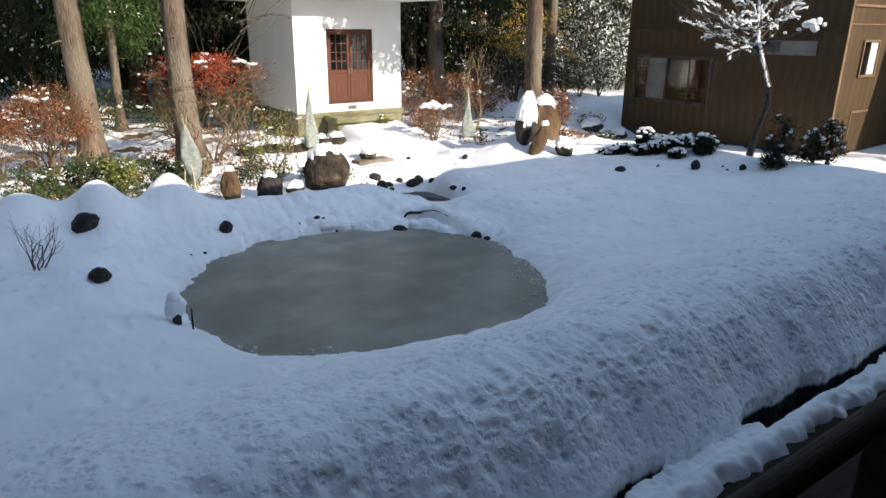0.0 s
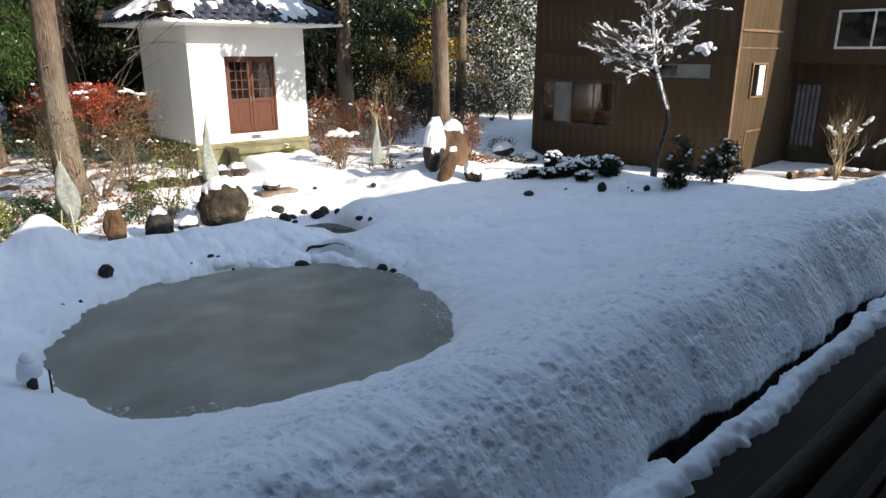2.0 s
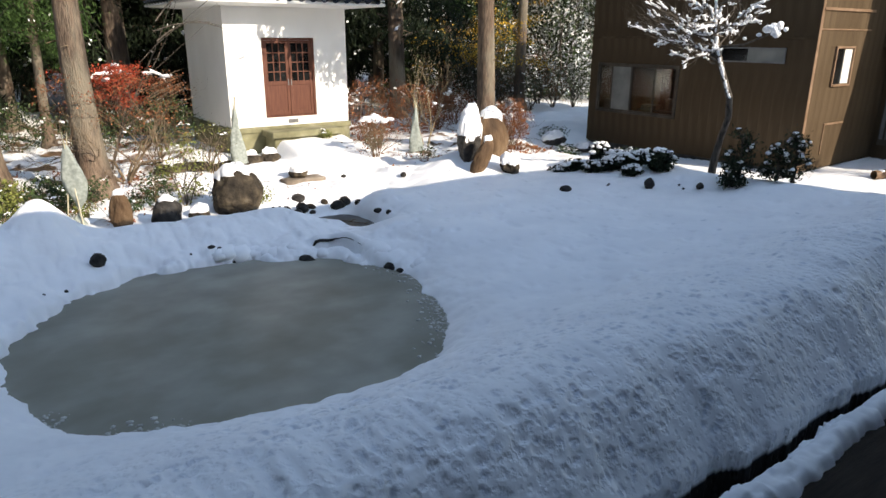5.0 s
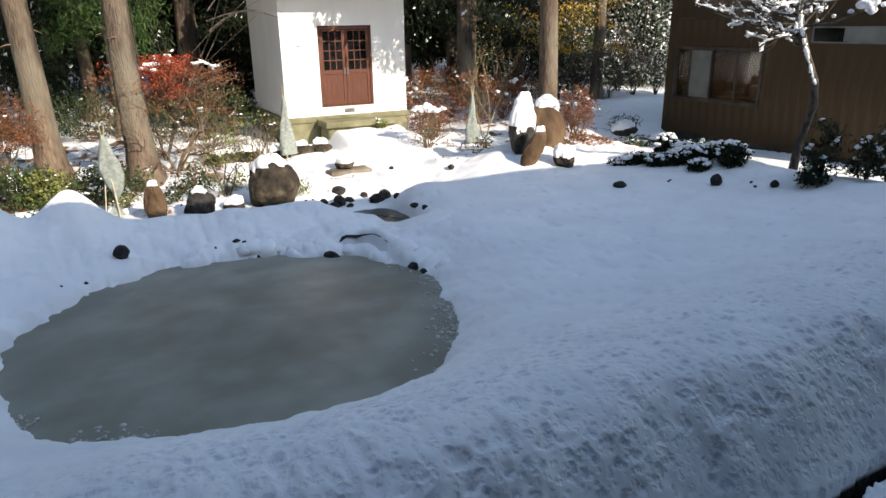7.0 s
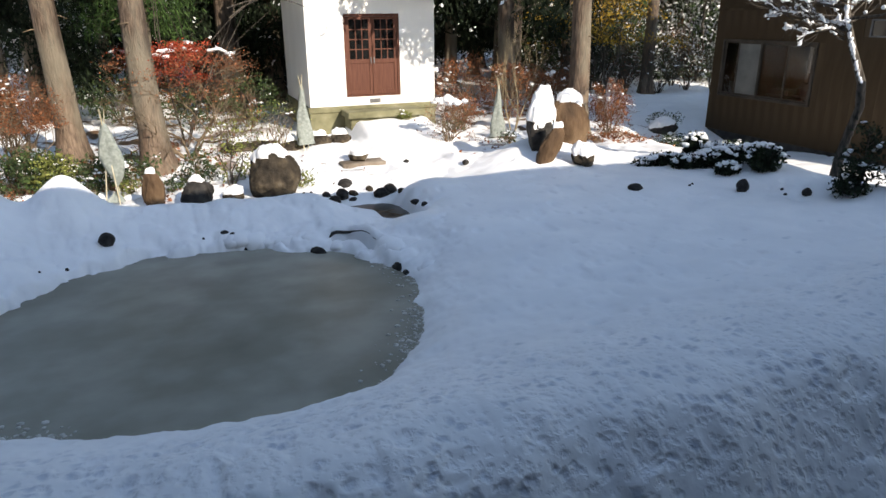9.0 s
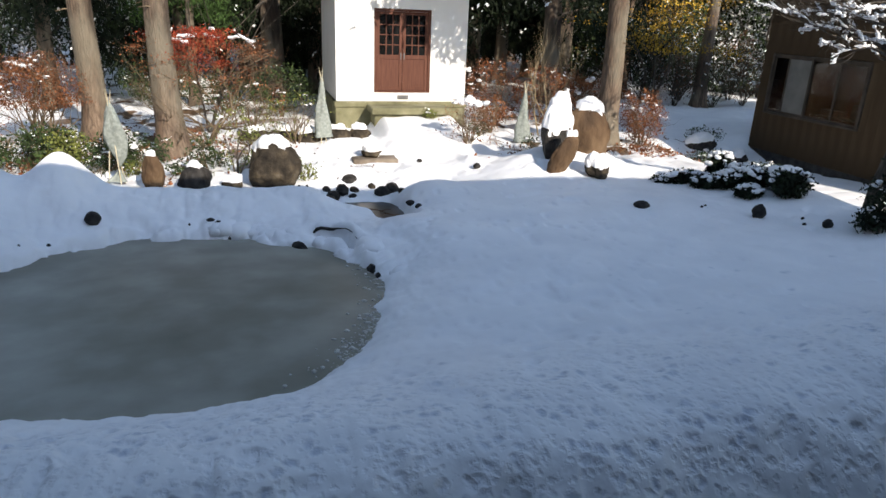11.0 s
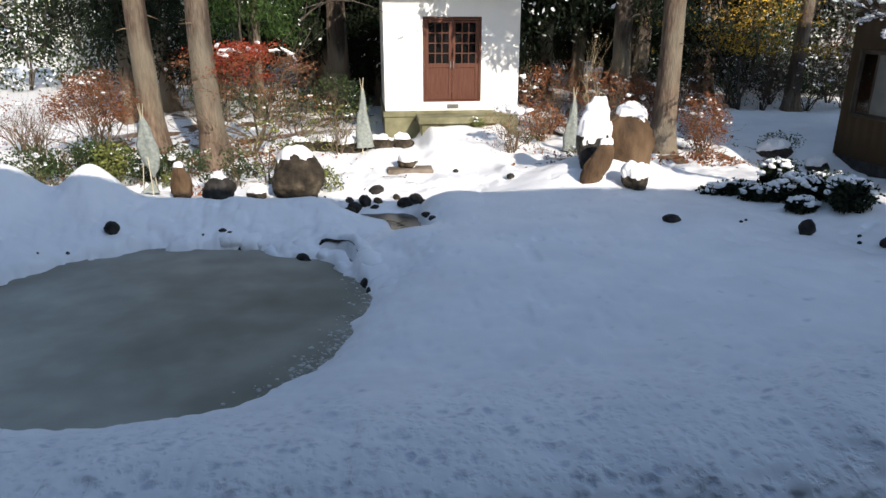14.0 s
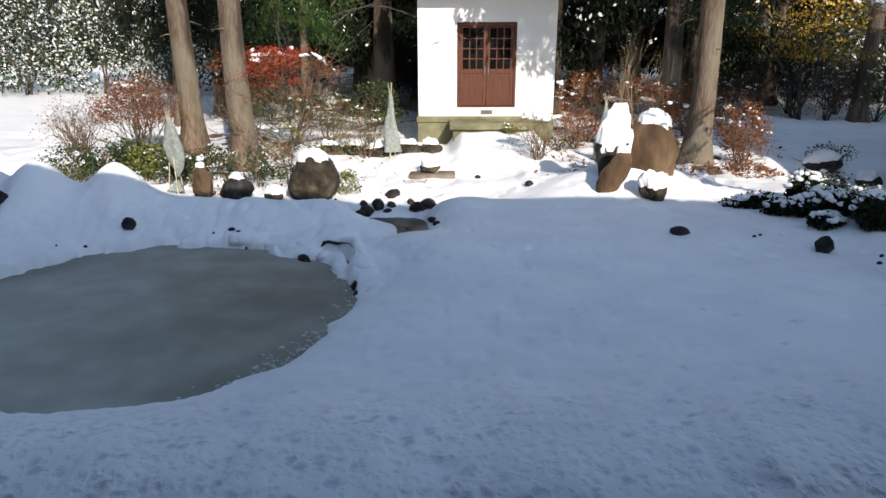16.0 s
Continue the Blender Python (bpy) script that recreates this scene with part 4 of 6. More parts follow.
    # slit window and its grey hood
    sl = sub("slit_window", boxes((HX - 0.03, HX + 0.03, hy0, hy1, hz0, hz0 + 0.03), (HX - 0.03, HX + 0.03, hy0, hy1, hz1 - 0.03, hz1), (HX - 0.03, HX + 0.03, hy1 - 0.03, hy1, hz0 + 0.03, hz1 - 0.03), (HX - 0.03, HX + 0.03, hy0, hy0 + 0.03, hz0 + 0.03, hz1 - 0.03)), GREY_METAL)
    sub("pane", boxes((HX - 0.006, HX - 0.002, 9.2, hy1 - 0.03, hz0 + 0.03, hz1 - 0.03)), GLASS_DARK, sl)
    sub("frosted_pane", boxes((HX - 0.016, HX - 0.010, hy0 + 0.03, 9.25, hz0 + 0.03, hz1 - 0.03)), FROST, sl, "frosted grey pane")
    # small sunlit window, a board band above it and a low hatch
    sw = sub("side_window", boxes((sx0, sx0 + 0.05, HY0 - 0.05, HY0 + 0.05, sz0, sz1), (sx1 - 0.05, sx1, HY0 - 0.05, HY0 + 0.05, sz0, sz1), (sx0 + 0.05, sx1 - 0.05, HY0 - 0.05, HY0 + 0.05, sz1 - 0.05, sz1), (sx0 + 0.05, sx1 - 0.05, HY0 - 0.06, HY0 + 0.05, sz0, sz0 + 0.05), bevel=0.004), TRIM, label="small window in a wooden surround")
    sub("pane", boxes((sx0 + 0.05, sx1 - 0.05, HY0 + 0.01, HY0 + 0.015, sz0 + 0.05, sz1 - 0.05)), GLASS_DARK, sw)
    sub("blind", boxes((18.44, sx1 - 0.055, HY0 - 0.012, HY0 + 0.006, sz0 + 0.06, sz1 - 0.06)), ALU, sw, "pale half-drawn blind")
    up = sub("upper_window", boxes((17.42, 18.72, HY0 - 0.06, HY0 - 0.019, 4.70, 4.78), (17.42, 17.48, HY0 - 0.05, HY0 - 0.019, 4.781, 5.7), (18.66, 18.72, HY0 - 0.05, HY0 - 0.019, 4.781, 5.7), (17.481, 18.659, HY0 - 0.05, HY0 - 0.019, 5.64, 5.7), bevel=0.004), ALU, label="white-framed upper window")
    sub("pane", boxes((17.481, 18.659, HY0 - 0.034, HY0 - 0.026, 4.781, 5.639)), FROST, up)
    up2 = sub("gable_window", boxes((HX - 0.05, HX - 0.019, 12.85, 13.8, 4.90, 4.96), (HX - 0.05, HX - 0.019, 12.85, 12.9, 4.961, 5.6), (HX - 0.05, HX - 0.019, 13.75, 13.8, 4.961, 5.6), bevel=0.004), SASH)
    sub("pane", boxes((HX - 0.030, HX - 0.022, 12.901, 13.749, 4.961, 5.6)), GLASS_DARK, up2)
    sub("band", boxes((17.14, 19.5, HY0 - 0.055, HY0 - 0.019, 3.90, 3.96), (17.14, 19.5, HY0 - 0.04, HY0 - 0.019, 3.50, 3.53), (17.14, 17.17, HY0 - 0.04, HY0 - 0.019, 3.531, 3.899), bevel=0.003), TRIM, label="framed board panel")
    sub("hatch", boxes((18.0, 18.9, HY0 - 0.045, HY0 - 0.019, 1.42, 1.46), (18.0, 18.03, HY0 - 0.04, HY0 - 0.019, 0.75, 1.419), bevel=0.003), TRIM, label="low hatch surround")
    # wing, standing out to the south
    sub("wing_wall", holed((WY, 5.0, 6.65, 6.85, HY0 - 0.002), (zb, 3.13, 3.50, 4.46, 7.4), {(1, 2), (0, 0), (1, 0), (2, 0), (3, 0)}, t, "y", WX), BOARD)
    sub("recess_wall", boxes((WX + 0.5, WX + 0.65, WY + 0.151, HY0 - 0.01, zb, 3.14)), BOARD)
    sub("recess_ceiling", boxes((WX + t + 0.002, WX + 0.65, WY + 0.151, HY0 - 0.01, 3.15, 3.28)), BOARD)
    clad(h, "y", WX, WY, 6.85, 3.14, 7.4, [(4.95, 6.67, 3.50, 4.46)], -1, 0.23)
    clad(h, "y", WX, 6.86, HY0 - 0.02, 3.14, 7.4, [], -1, 0.21)
    sub("wing_foundation", boxes((WX + 0.46, 26, WY + 0.1, HY0 - 0.05, -0.3, zb - 0.003)), CONCRETE)
    sub("wing_end_wall", boxes((WX + t + 0.002, 26, WY, WY + 0.15, zb, 7.4)), BOARD)
    w2 = sub("wing_window", boxes((WX - 0.05, WX + 0.03, 5.0, 5.06, 3.50, 4.46), (WX - 0.05, WX + 0.03, 6.59, 6.65, 3.50, 4.46), (WX - 0.05, WX + 0.03, 5.06, 6.59, 4.40, 4.46), (WX - 0.06, WX + 0.03, 5.06, 6.59, 3.50, 3.56), (WX - 0.03, WX + 0.02, 5.78, 5.83, 3.56, 4.40), bevel=0.004), ALU, label="white-framed sliding window")
    sub("pane", boxes((WX - 0.004, WX, 5.06, 5.78, 3.56, 4.40)), GLASS_DARK, w2)
    sub("pane", boxes((WX - 0.014, WX - 0.010, 5.83, 6.59, 3.56, 4.40)), GLASS_DARK, w2)
    d = sub("side_door", boxes((WX + 0.45, WX + 0.49, 6.95, 7.6, 0.75, 2.6)), SASH, label="dim slatted side door")
    for i in range(5):
        sub("slat", boxes((WX + 0.42, WX + 0.449, 6.97 + i * 0.13, 7.04 + i * 0.13, 0.9, 2.55)), GREY_METAL, d)
    # roofs with deep eaves, gabled
    def gable(x0, x1, y0, y1, z0, rise, lift):
        bm = bmesh.new()
        ym = (y0 + y1) / 2
        row = [[bm.verts.new((x, y, z)) for y, z in ((y0, z0 + lift), (ym, z0 + rise + lift), (y1, z0 + lift), (y1, z0 - 0.13 + lift), (ym, z0 + rise - 0.13 + lift), (y0, z0 - 0.13 + lift))] for x in (x0, x1)]
        for k in range(6):
            bm.faces.new((row[0][k], row[1][k], row[1][(k + 1) % 6], row[0][(k + 1) % 6]))
        for r in row:
            bm.faces.new((r[0], r[1], r[4], r[5]))
            bm.faces.new((r[1], r[2], r[3], r[4]))
        bmesh.ops.recalc_face_normals(bm, faces=bm.faces[:])
        return bm
    sub("roof", gable(HX - 0.7, 27, HY0 - 0.35, HY1 + 0.7, HZT + 0.17, 2.3, 0.0), TILE)
    sub("roof_snow", gable(HX - 0.68, 26.9, HY0 - 0.33, HY1 + 0.68, HZT + 0.17, 2.3, 0.14), SNOW)
    bm = bmesh.new()
    bm.faces.new([bm.verts.new((HX + 0.02, y, z)) for y, z in ((HY0, HZT + 0.001), (HY1, HZT + 0.001), ((HY0 + HY1) / 2 + 0.17, HZT + 2.15))])
    bmesh.ops.solidify(bm, geom=bm.faces[:], thickness=0.12)
    sub("gable_wall", bm, BOARD)
    # unseen wedge, added so the shadow edge on the south wall slants
    bm = bmesh.new()
    lean = [(WX + 0.02, y, z) for y, z in ((3.05, 0.0), (WY - 0.01, 0.0), (WY - 0.01, 5.4), (4.3, 4.2), (3.05, 3.2))]
    side = [bm.verts.new(q) for q in lean]
    back = [bm.verts.new((26, q[1], q[2])) for q in lean]
    bm.faces.new(side)
    bm.faces.new(back[::-1])
    for k in range(5):
        bm.faces.new((side[k], back[k], back[(k + 1) % 5], side[(k + 1) % 5]))
    bmesh.ops.recalc_face_normals(bm, faces=bm.faces[:])
    sub("lean_to", bm, BOARD)
    sub("wing_roof", boxes((WX - 0.05, 27, WY - 0.05, HY0 - 0.36, 7.41, 7.55)), TILE)
    sub("wing_roof_snow", boxes((WX - 0.03, 26.9, WY, HY0 - 0.4, 7.555, 7.75), bevel=0.06), SNOW)


def wavy(x, y0, y1, z0, z1):
    bm = bmesh.new()
    n = max(8, int((y1 - y0) / 0.02))
    rows = []
    for i in range(n + 1):
        y = y0 + (y1 - y0) * i / n
        d = 0.025 * math.sin(i * 1.1) + 0.01 * math.sin(i * 2.7)
        rows.append((bm.verts.new((x + d, y, z0)), bm.verts.new((x + d * 0.6, y, z1))))
    for a, b in zip(rows, rows[1:]):
        bm.faces.new((a[0], b[0], b[1], a[1]))
    bmesh.ops.solidify(bm, geom=bm.faces[:], thickness=0.006)
    return bm


def pane_material():
    m = bpy.data.materials.new("window_glass")
    m.use_nodes = True
    nt = m.node_tree
    b = nt.nodes["Principled BSDF"]
    b.inputs["Base Color"].default_value = (0.75, 0.77, 0.76, 1)
    b.inputs["Roughness"].default_value = 0.03
    b.inputs["Transmission Weight"].default_value = 1.0
    b.inputs["IOR"].default_value = 1.52
    return m


PANE = pane_material()
brown_house()


# ---- trees ----
def cedar(at, radius, height, crown_from, label, seed, crown_r=2.2, sprays=4200, needles=None, group="tall cedars", lean=(0, 0), low=(), tuft=None, blade=1.0, flecks=0):
    rng = np.random.default_rng(seed)
    t = thing("cedar_tree", at, label, "tree", group)
    bag = Bag()
    n = 18
    zs = [-0.4, 0.0, 0.15, 0.35, 0.7, 1.2, 1.8, 2.5, 3.3, 4.2, 5.5, 7.5, 10, height]
    flare = [1.9, 1.65, 1.40, 1.20, 1.02, 0.97, 0.93, 0.89, 0.85, 0.80, 0.72, 0.60, 0.42, 0.08]
    phase = rng.random(5) * 6.28
    rows = []
    for z, f in zip(zs, flare):
        for k in range(n):
            a = 2 * math.pi * k / n
            root = max(0.0, 1.0 - z / 1.1) * 0.16 * math.sin(3 * a + phase[0]) + max(0.0, 1.0 - z / 0.8) * 0.10 * math.sin(5 * a + phase[1])
            r = radius * (f + root + 0.035 * math.sin(7 * a + phase[2]) + 0.03 * math.sin(11 * a + phase[3] + z))
            rows.append((r * math.cos(a) + lean[0] * z + 0.03 * math.sin(z + phase[4]), r * math.sin(a) + lean[1] * z, z))
    f = [(i * n + k, i * n + (k + 1) % n, (i + 1) * n + (k + 1) % n, (i + 1) * n + k) for i in range(len(zs) - 1) for k in range(n)]
    _add_mixed(bag, [Vector(r) for r in rows], f)
    bag.part("trunk", BARK, t)
    # dead stubs and torn bark on the bole
    stub = Bag()
    for i in range(5):
        z = 1.8 + rng.random() * 4
        a = rng.random() * 6.28
        d = Vector((math.cos(a), math.sin(a), 0.1 - 0.3 * rng.random()))
        p = Vector((lean[0] * z, lean[1] * z, z)) + d * radius * 0.7
        tube(stub, [p, p + d * 0.12, p + d * (0.18 + rng.random() * 0.22) + Vector((0, 0, -0.04))], [0.018, 0.012, 0.005], 4)
    tagged(stub.part("dead_branchwork", TWIG, t), kind="stuff")
    limb, leaf = Bag(), Bag()
    m = 26
    for i in range(m):
        q = i / m
        z = crown_from + (height - crown_from) * q
        a = i * 2.4 + rng.random()
        L = crown_r * (1 - 0.75 * q) * (0.7 + 0.5 * rng.random())
        d = Vector((math.cos(a), math.sin(a), 0))
        p0 = Vector((lean[0] * z, lean[1] * z, z))
        pts = [p0, p0 + d * L * 0.5 + Vector((0, 0, 0.12 * L)), p0 + d * L + Vector((0, 0, -0.18 * L))]
        tube(limb, pts, [0.05, 0.03, 0.01], 4)
        k = max(4, int(sprays * 1.9 / blade ** 2 / m * (1.3 - q)))
        u = np.sqrt(rng.random(k))
        c = np.array(p0)[None] + np.array(d)[None] * (u * L)[:, None] + rng.normal(size=(k, 3)) * (0.10 + 0.22 * L * 0.4)
        c[:, 2] += 0.12 * L - 0.3 * L * u * u
        leaves(leaf, c, 0.30 * blade, rng, droop=1.2, aspect=0.15)
        leaves(leaf, c + rng.normal(size=c.shape) * 0.12, 0.24 * blade, rng, droop=1.0, aspect=0.17)
        leaves(leaf, c + rng.normal(size=c.shape) * 0.16, 0.20 * blade, rng, droop=1.4, aspect=0.2)
    for z, a, L in low:
        d = Vector((math.cos(a), math.sin(a), 0))
        p0 = Vector((0, 0, z))
        tube(limb, [p0, p0 + d * L * 0.5 + Vector((0, 0, 0.1)), p0 + d * L + Vector((0, 0, -0.35))], [0.05, 0.035, 0.012], 5)
        k = int(150 * L)
        u = 0.25 + 0.8 * rng.random(k)
        c = np.array(p0)[None] + np.array(d)[None] * (u * L)[:, None] + rng.normal(size=(k, 3)) * [0.28, 0.28, 0.16]
        c[:, 2] -= 0.45 * u * u
        c = c[vnoise(c[:, 0] * 1.0, c[:, 1] + c[:, 2], 2.2, seed) > -0.25]
        leaves(leaf, c, 0.26, rng, droop=1.2, aspect=0.4)
    if tuft:
        cx, cy, cz, rx, ry, rz, k = tuft
        u = rng.normal(size=(k, 3))
        u *= (rng.random((k, 1)) ** 0.4) / np.linalg.norm(u, axis=1)[:, None]
        c = u * [rx, ry, rz] + [cx, cy, cz]
        c[:, 2] -= 0.32 * (c[:, 0] - cx)
        spray = Bag()
        leaves(spray, c, 0.20, rng, droop=1.3, aspect=0.26)
        tagged(spray.part("green_spray", NEEDLES_LIGHT, t, "bright green hanging sprays", smooth_shade=False), kind="stuff")
    if flecks:
        sn = Bag()
        rr = crown_r * np.sqrt(rng.random(flecks)) * 0.9
        aa = rng.random(flecks) * 6.28
        c = np.stack([rr * np.cos(aa), rr * np.sin(aa), crown_from + 6.0 * rng.random(flecks)], 1)
        c = c[vnoise(c[:, 0] * 1.2 + c[:, 2], c[:, 1] * 1.2 - c[:, 2], 1.0, seed + 5) > -0.1]
        leaves(sn, c, 0.15 * blade, rng, aspect=0.5, bias=np.array([0, 0, -0.2]))
        leaves(sn, c + rng.normal(size=c.shape) * [0.1, 0.1, 0.03], 0.11 * blade, rng, aspect=0.7)
        tagged(sn.part("snow", SNOW, t, "flecks of snow caught in the needles"), kind="stuff")
    tagged(limb.part("limbwork", BARK_DARK, t), kind="stuff")
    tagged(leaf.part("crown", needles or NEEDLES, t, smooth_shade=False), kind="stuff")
    return t


FRONT_CEDARS = [((2.12, 15.8), 0.255, 6.4, 5.0, 2.0, 11), ((3.74, 14.2), 0.25, 6.8, 5.2, 2.0, 12), ((13.0, 13.9), 0.24, 6.5, 5.4, 2.2, 13),
                ((16.4, 23.6), 0.28, 6.5, 6.2, 3.4, 14), ((17.9, 22.3), 0.20, 6.5, 6.4, 3.2, 15), ((20.4, 20.8), 0.22, 6.0, 6.0, 3.6, 16), ((12.9, 26.5), 0.32, 6.0, 6.0, 2.4, 17),
                ((3.1, 24.5), 0.20, 6.0, 4.6, 2.4, 18), ((6.0, 22.5), 0.34, 6.0, 4.2, 2.8, 19)]
for (x, y), r, h, cf, cr, sd in FRONT_CEDARS:
    cedar((x, y, gz(x, y) - 0.05), r, 18.0, cf, "tall straight cedar with a bare flaking pale trunk", sd, cr,
          low=((5.0, 3.0, 2.9), (5.4, 3.35, 3.4), (5.8, 2.8, 3.6)) if sd == 13 else (), tuft={13: (-1.6, -1.0, 5.1, 1.1, 0.5, 1.1, 2600), 15: (0.1, -0.5, 4.1, 0.75, 0.5, 0.55, 2200)}.get(sd))


cedar((3.75, 21.0, gz(3.75, 21.0)), 0.12, 8.0, 2.6, "young cedar with bright green foliage", 31, 1.5, 1300, NEEDLES_LIGHT, group="", blade=0.6, flecks=60)
cedar((0.2, 20.5, gz(0.2, 20.5)), 0.20, 9.0, 2.6, "cedar with dark green hanging foliage", 32, 1.7, 1500, NEEDLES, group="", blade=0.6, flecks=90)


def back_woods():
    """Darker cedars standing close behind the garden, and unseen ones added to block sky."""
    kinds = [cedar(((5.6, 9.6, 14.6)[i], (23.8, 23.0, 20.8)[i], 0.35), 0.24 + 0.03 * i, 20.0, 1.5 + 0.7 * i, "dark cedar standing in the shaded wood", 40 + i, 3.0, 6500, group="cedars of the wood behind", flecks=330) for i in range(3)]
    rng = np.random.default_rng(5)
    spots = [(0.7, 22.5), (5.2, 25.5), (7.5, 23.8), (11.4, 22.4), (15.2, 27.0), (13.2, 24.5), (9.0, 26), (7.0, 27), (2.2, 27.5), (17.2, 26.5), (19.5, 24.8), (12, 35), (18, 37), (3.5, 40), (8, 41), (21, 41), (27, 39), (10.6, 28), (8.2, 29), (4.2, 31), (12.8, 31.5), (17.6, 30),
             (19.5, 33.5), (27.5, 33), (6.5, 34), (1.5, 36), (15.5, 36), (23.0, 37), (30.5, 38), (10, 38), (35, 34), (32, 29)]
    # made-up trees west and south, out of view, added to cut sky light
    spots += [(-9.5, 3.0), (-11, 7.5), (-10, 12), (-12.5, 16), (-14, 10), (-15, 4), (-13.5, 0), (-16, 19), (-18, 13), (-12, -4), (-9, -1), (-8.6, 5.2), (-9.2, 9.6), (-10.5, 14.2), (-11, 18.5), (-13, 21), (-13, 5.5), (-12, 12.5), (-16, 8), (-16.5, 1), (-17, 16), (-15, 23.5), (-10, -8), (-14, -7), (1.5, -12.5), (-1.0, -11.5), (-3.5, -13), (-6, -12), (-8.5, -12.5), (0.0, -15.5), (-4.8, -16), (-11.5, -13), (2.2, -16.5), (-2.3, -14.2), (-7.2, -14.6)]
    for i, (x, y) in enumerate(spots):
        copy_thing(kinds[i % 3], pose(x, y, gz(x, y) - 0.05, rz=rng.random() * 360))


back_woods()


def far_woods():
    """The wooded slope that closes the view, snow caught in it."""
    rng = np.random.default_rng(77)
    leaf, snow = Bag(), Bag()
    n = 60000
    a = rng.random(n)
    x = -75 + 170 * a
    y = 46 + 16 * rng.random(n) + 0.002 * (x - 10) ** 2
    z = 0.5 + (rng.random(n) ** 1.2) * 15
    c = np.stack([x, y, z], 1)
    leaves(leaf, c, 1.1, rng, droop=1.0, aspect=0.35)
    k = rng.random(n) < 0.10
    leaves(snow, c[k] + [0, -0.5, 0.2], 0.5, rng, aspect=0.7)
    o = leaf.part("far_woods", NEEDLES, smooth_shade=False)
    tagged(o, "dark wooded slope of evergreens beyond the garden", "woods", kind="stuff")
    o = snow.part("snow_in_far_woods", SNOW)
    tagged(o, "snow caught in the far evergreens", "snow", kind="stuff")


far_woods()


def snowy_tree(at, height, spread, seed, label, leaf_n=1600, snow_n=420, leaf_mat=None, clump=0.10):
    """An evergreen thicket tree weighed down with snow."""
    rng = np.random.default_rng(seed)
    t = thing("snowy_tree", at, label, "tree", "snow-laden trees")
    wood, leaf, snow, tips = Bag(), Bag(), Bag(), []
    for i in range(4):
        a = rng.random() * 6.28
        grow(wood, (0.15 * math.cos(a), 0.15 * math.sin(a), -0.1), (0.25 * math.cos(a), 0.25 * math.sin(a), 1), height * 0.5, 0.05, 2, rng, tips, 0.7, 0.35, 3)
    wood.part("trunk", BARK_DARK, t)
    n = leaf_n
    z = rng.random(n)
    r = spread * np.sqrt(rng.random(n)) * (1.0 - 0.55 * z)
    a = rng.random(n) * 6.28
    c = np.stack([r * np.cos(a), r * np.sin(a), 0.3 + z * height], 1)
    lump = vnoise(c[:, 0] * 1.3 + c[:, 2] * 1.7 + seed, c[:, 1] * 1.3 - c[:, 2], 1.1, seed) > -0.15
    c = c[lump]
    leaves(leaf, c, 0.17, rng, droop=0.5)
    tagged(leaf.part("foliage", leaf_mat or LEAF_GREEN, t, smooth_shade=False), kind="stuff")
    k = rng.choice(len(c), min(snow_n, len(c)), replace=False)
    leaves(snow, c[k] + [0, -0.06, 0.05], clump * 2.0, rng, aspect=0.55)
    k = k[: len(k) // 4]
    clumps(snow, c[k] + [0, 0, 0.06], clump * (0.25 + 0.7 * rng.random(len(k)) ** 2), rng, 0.6)
    tagged(snow.part("snow", SNOW, t, "clumps of snow"), kind="stuff")
    return t


def thickets():
    proto = [snowy_tree((25.0 + i * 1.8, 25.0 + i * 0.7, 0.4), 5.5 + i, 1.7, 90 + i, "evergreen thicket tree speckled thickly with snow", 4800, 2700, clump=0.062) for i in range(3)]
    proto.append(snowy_tree((21.2, 23.8, gz(21.2, 23.8)), 4.5, 1.6, 97, "dim evergreen thicket tree with flecks of snow", 3600, 260, clump=0.07))
    rng = np.random.default_rng(9)
    for i, (x, y) in enumerate([(26, 22), (27.5, 23.2), (24.6, 23), (28.5, 21.2), (29.5, 24), (25.8, 24.8), (23.5, 24.6), (30.5, 22.6), (31.5, 25.5), (27.2, 25.4), (33, 27.5), (34.5, 30), (19.0, 27.5), (22.5, 29), (24.0, 27), (25.5, 29.5), (26.8, 27), (28, 30), (20.5, 30.5), (23, 32.5), (29.5, 28), (18.5, 25.6), (30.5, 31.5),
                                (-7, 30), (-4.5, 31.5), (-2.2, 33), (-9.5, 29), (-12, 31), (-0.5, 34.5), (-6, 35), (-14.5, 29.5), (1.2, 30.5), (-3.4, 29.6), (-11, 34)]):
        copy_thing(proto[3 if 2 < x < 23.4 else i % 3], pose(x, y, gz(x, y) - 0.1, rz=rng.random() * 360))


thickets()


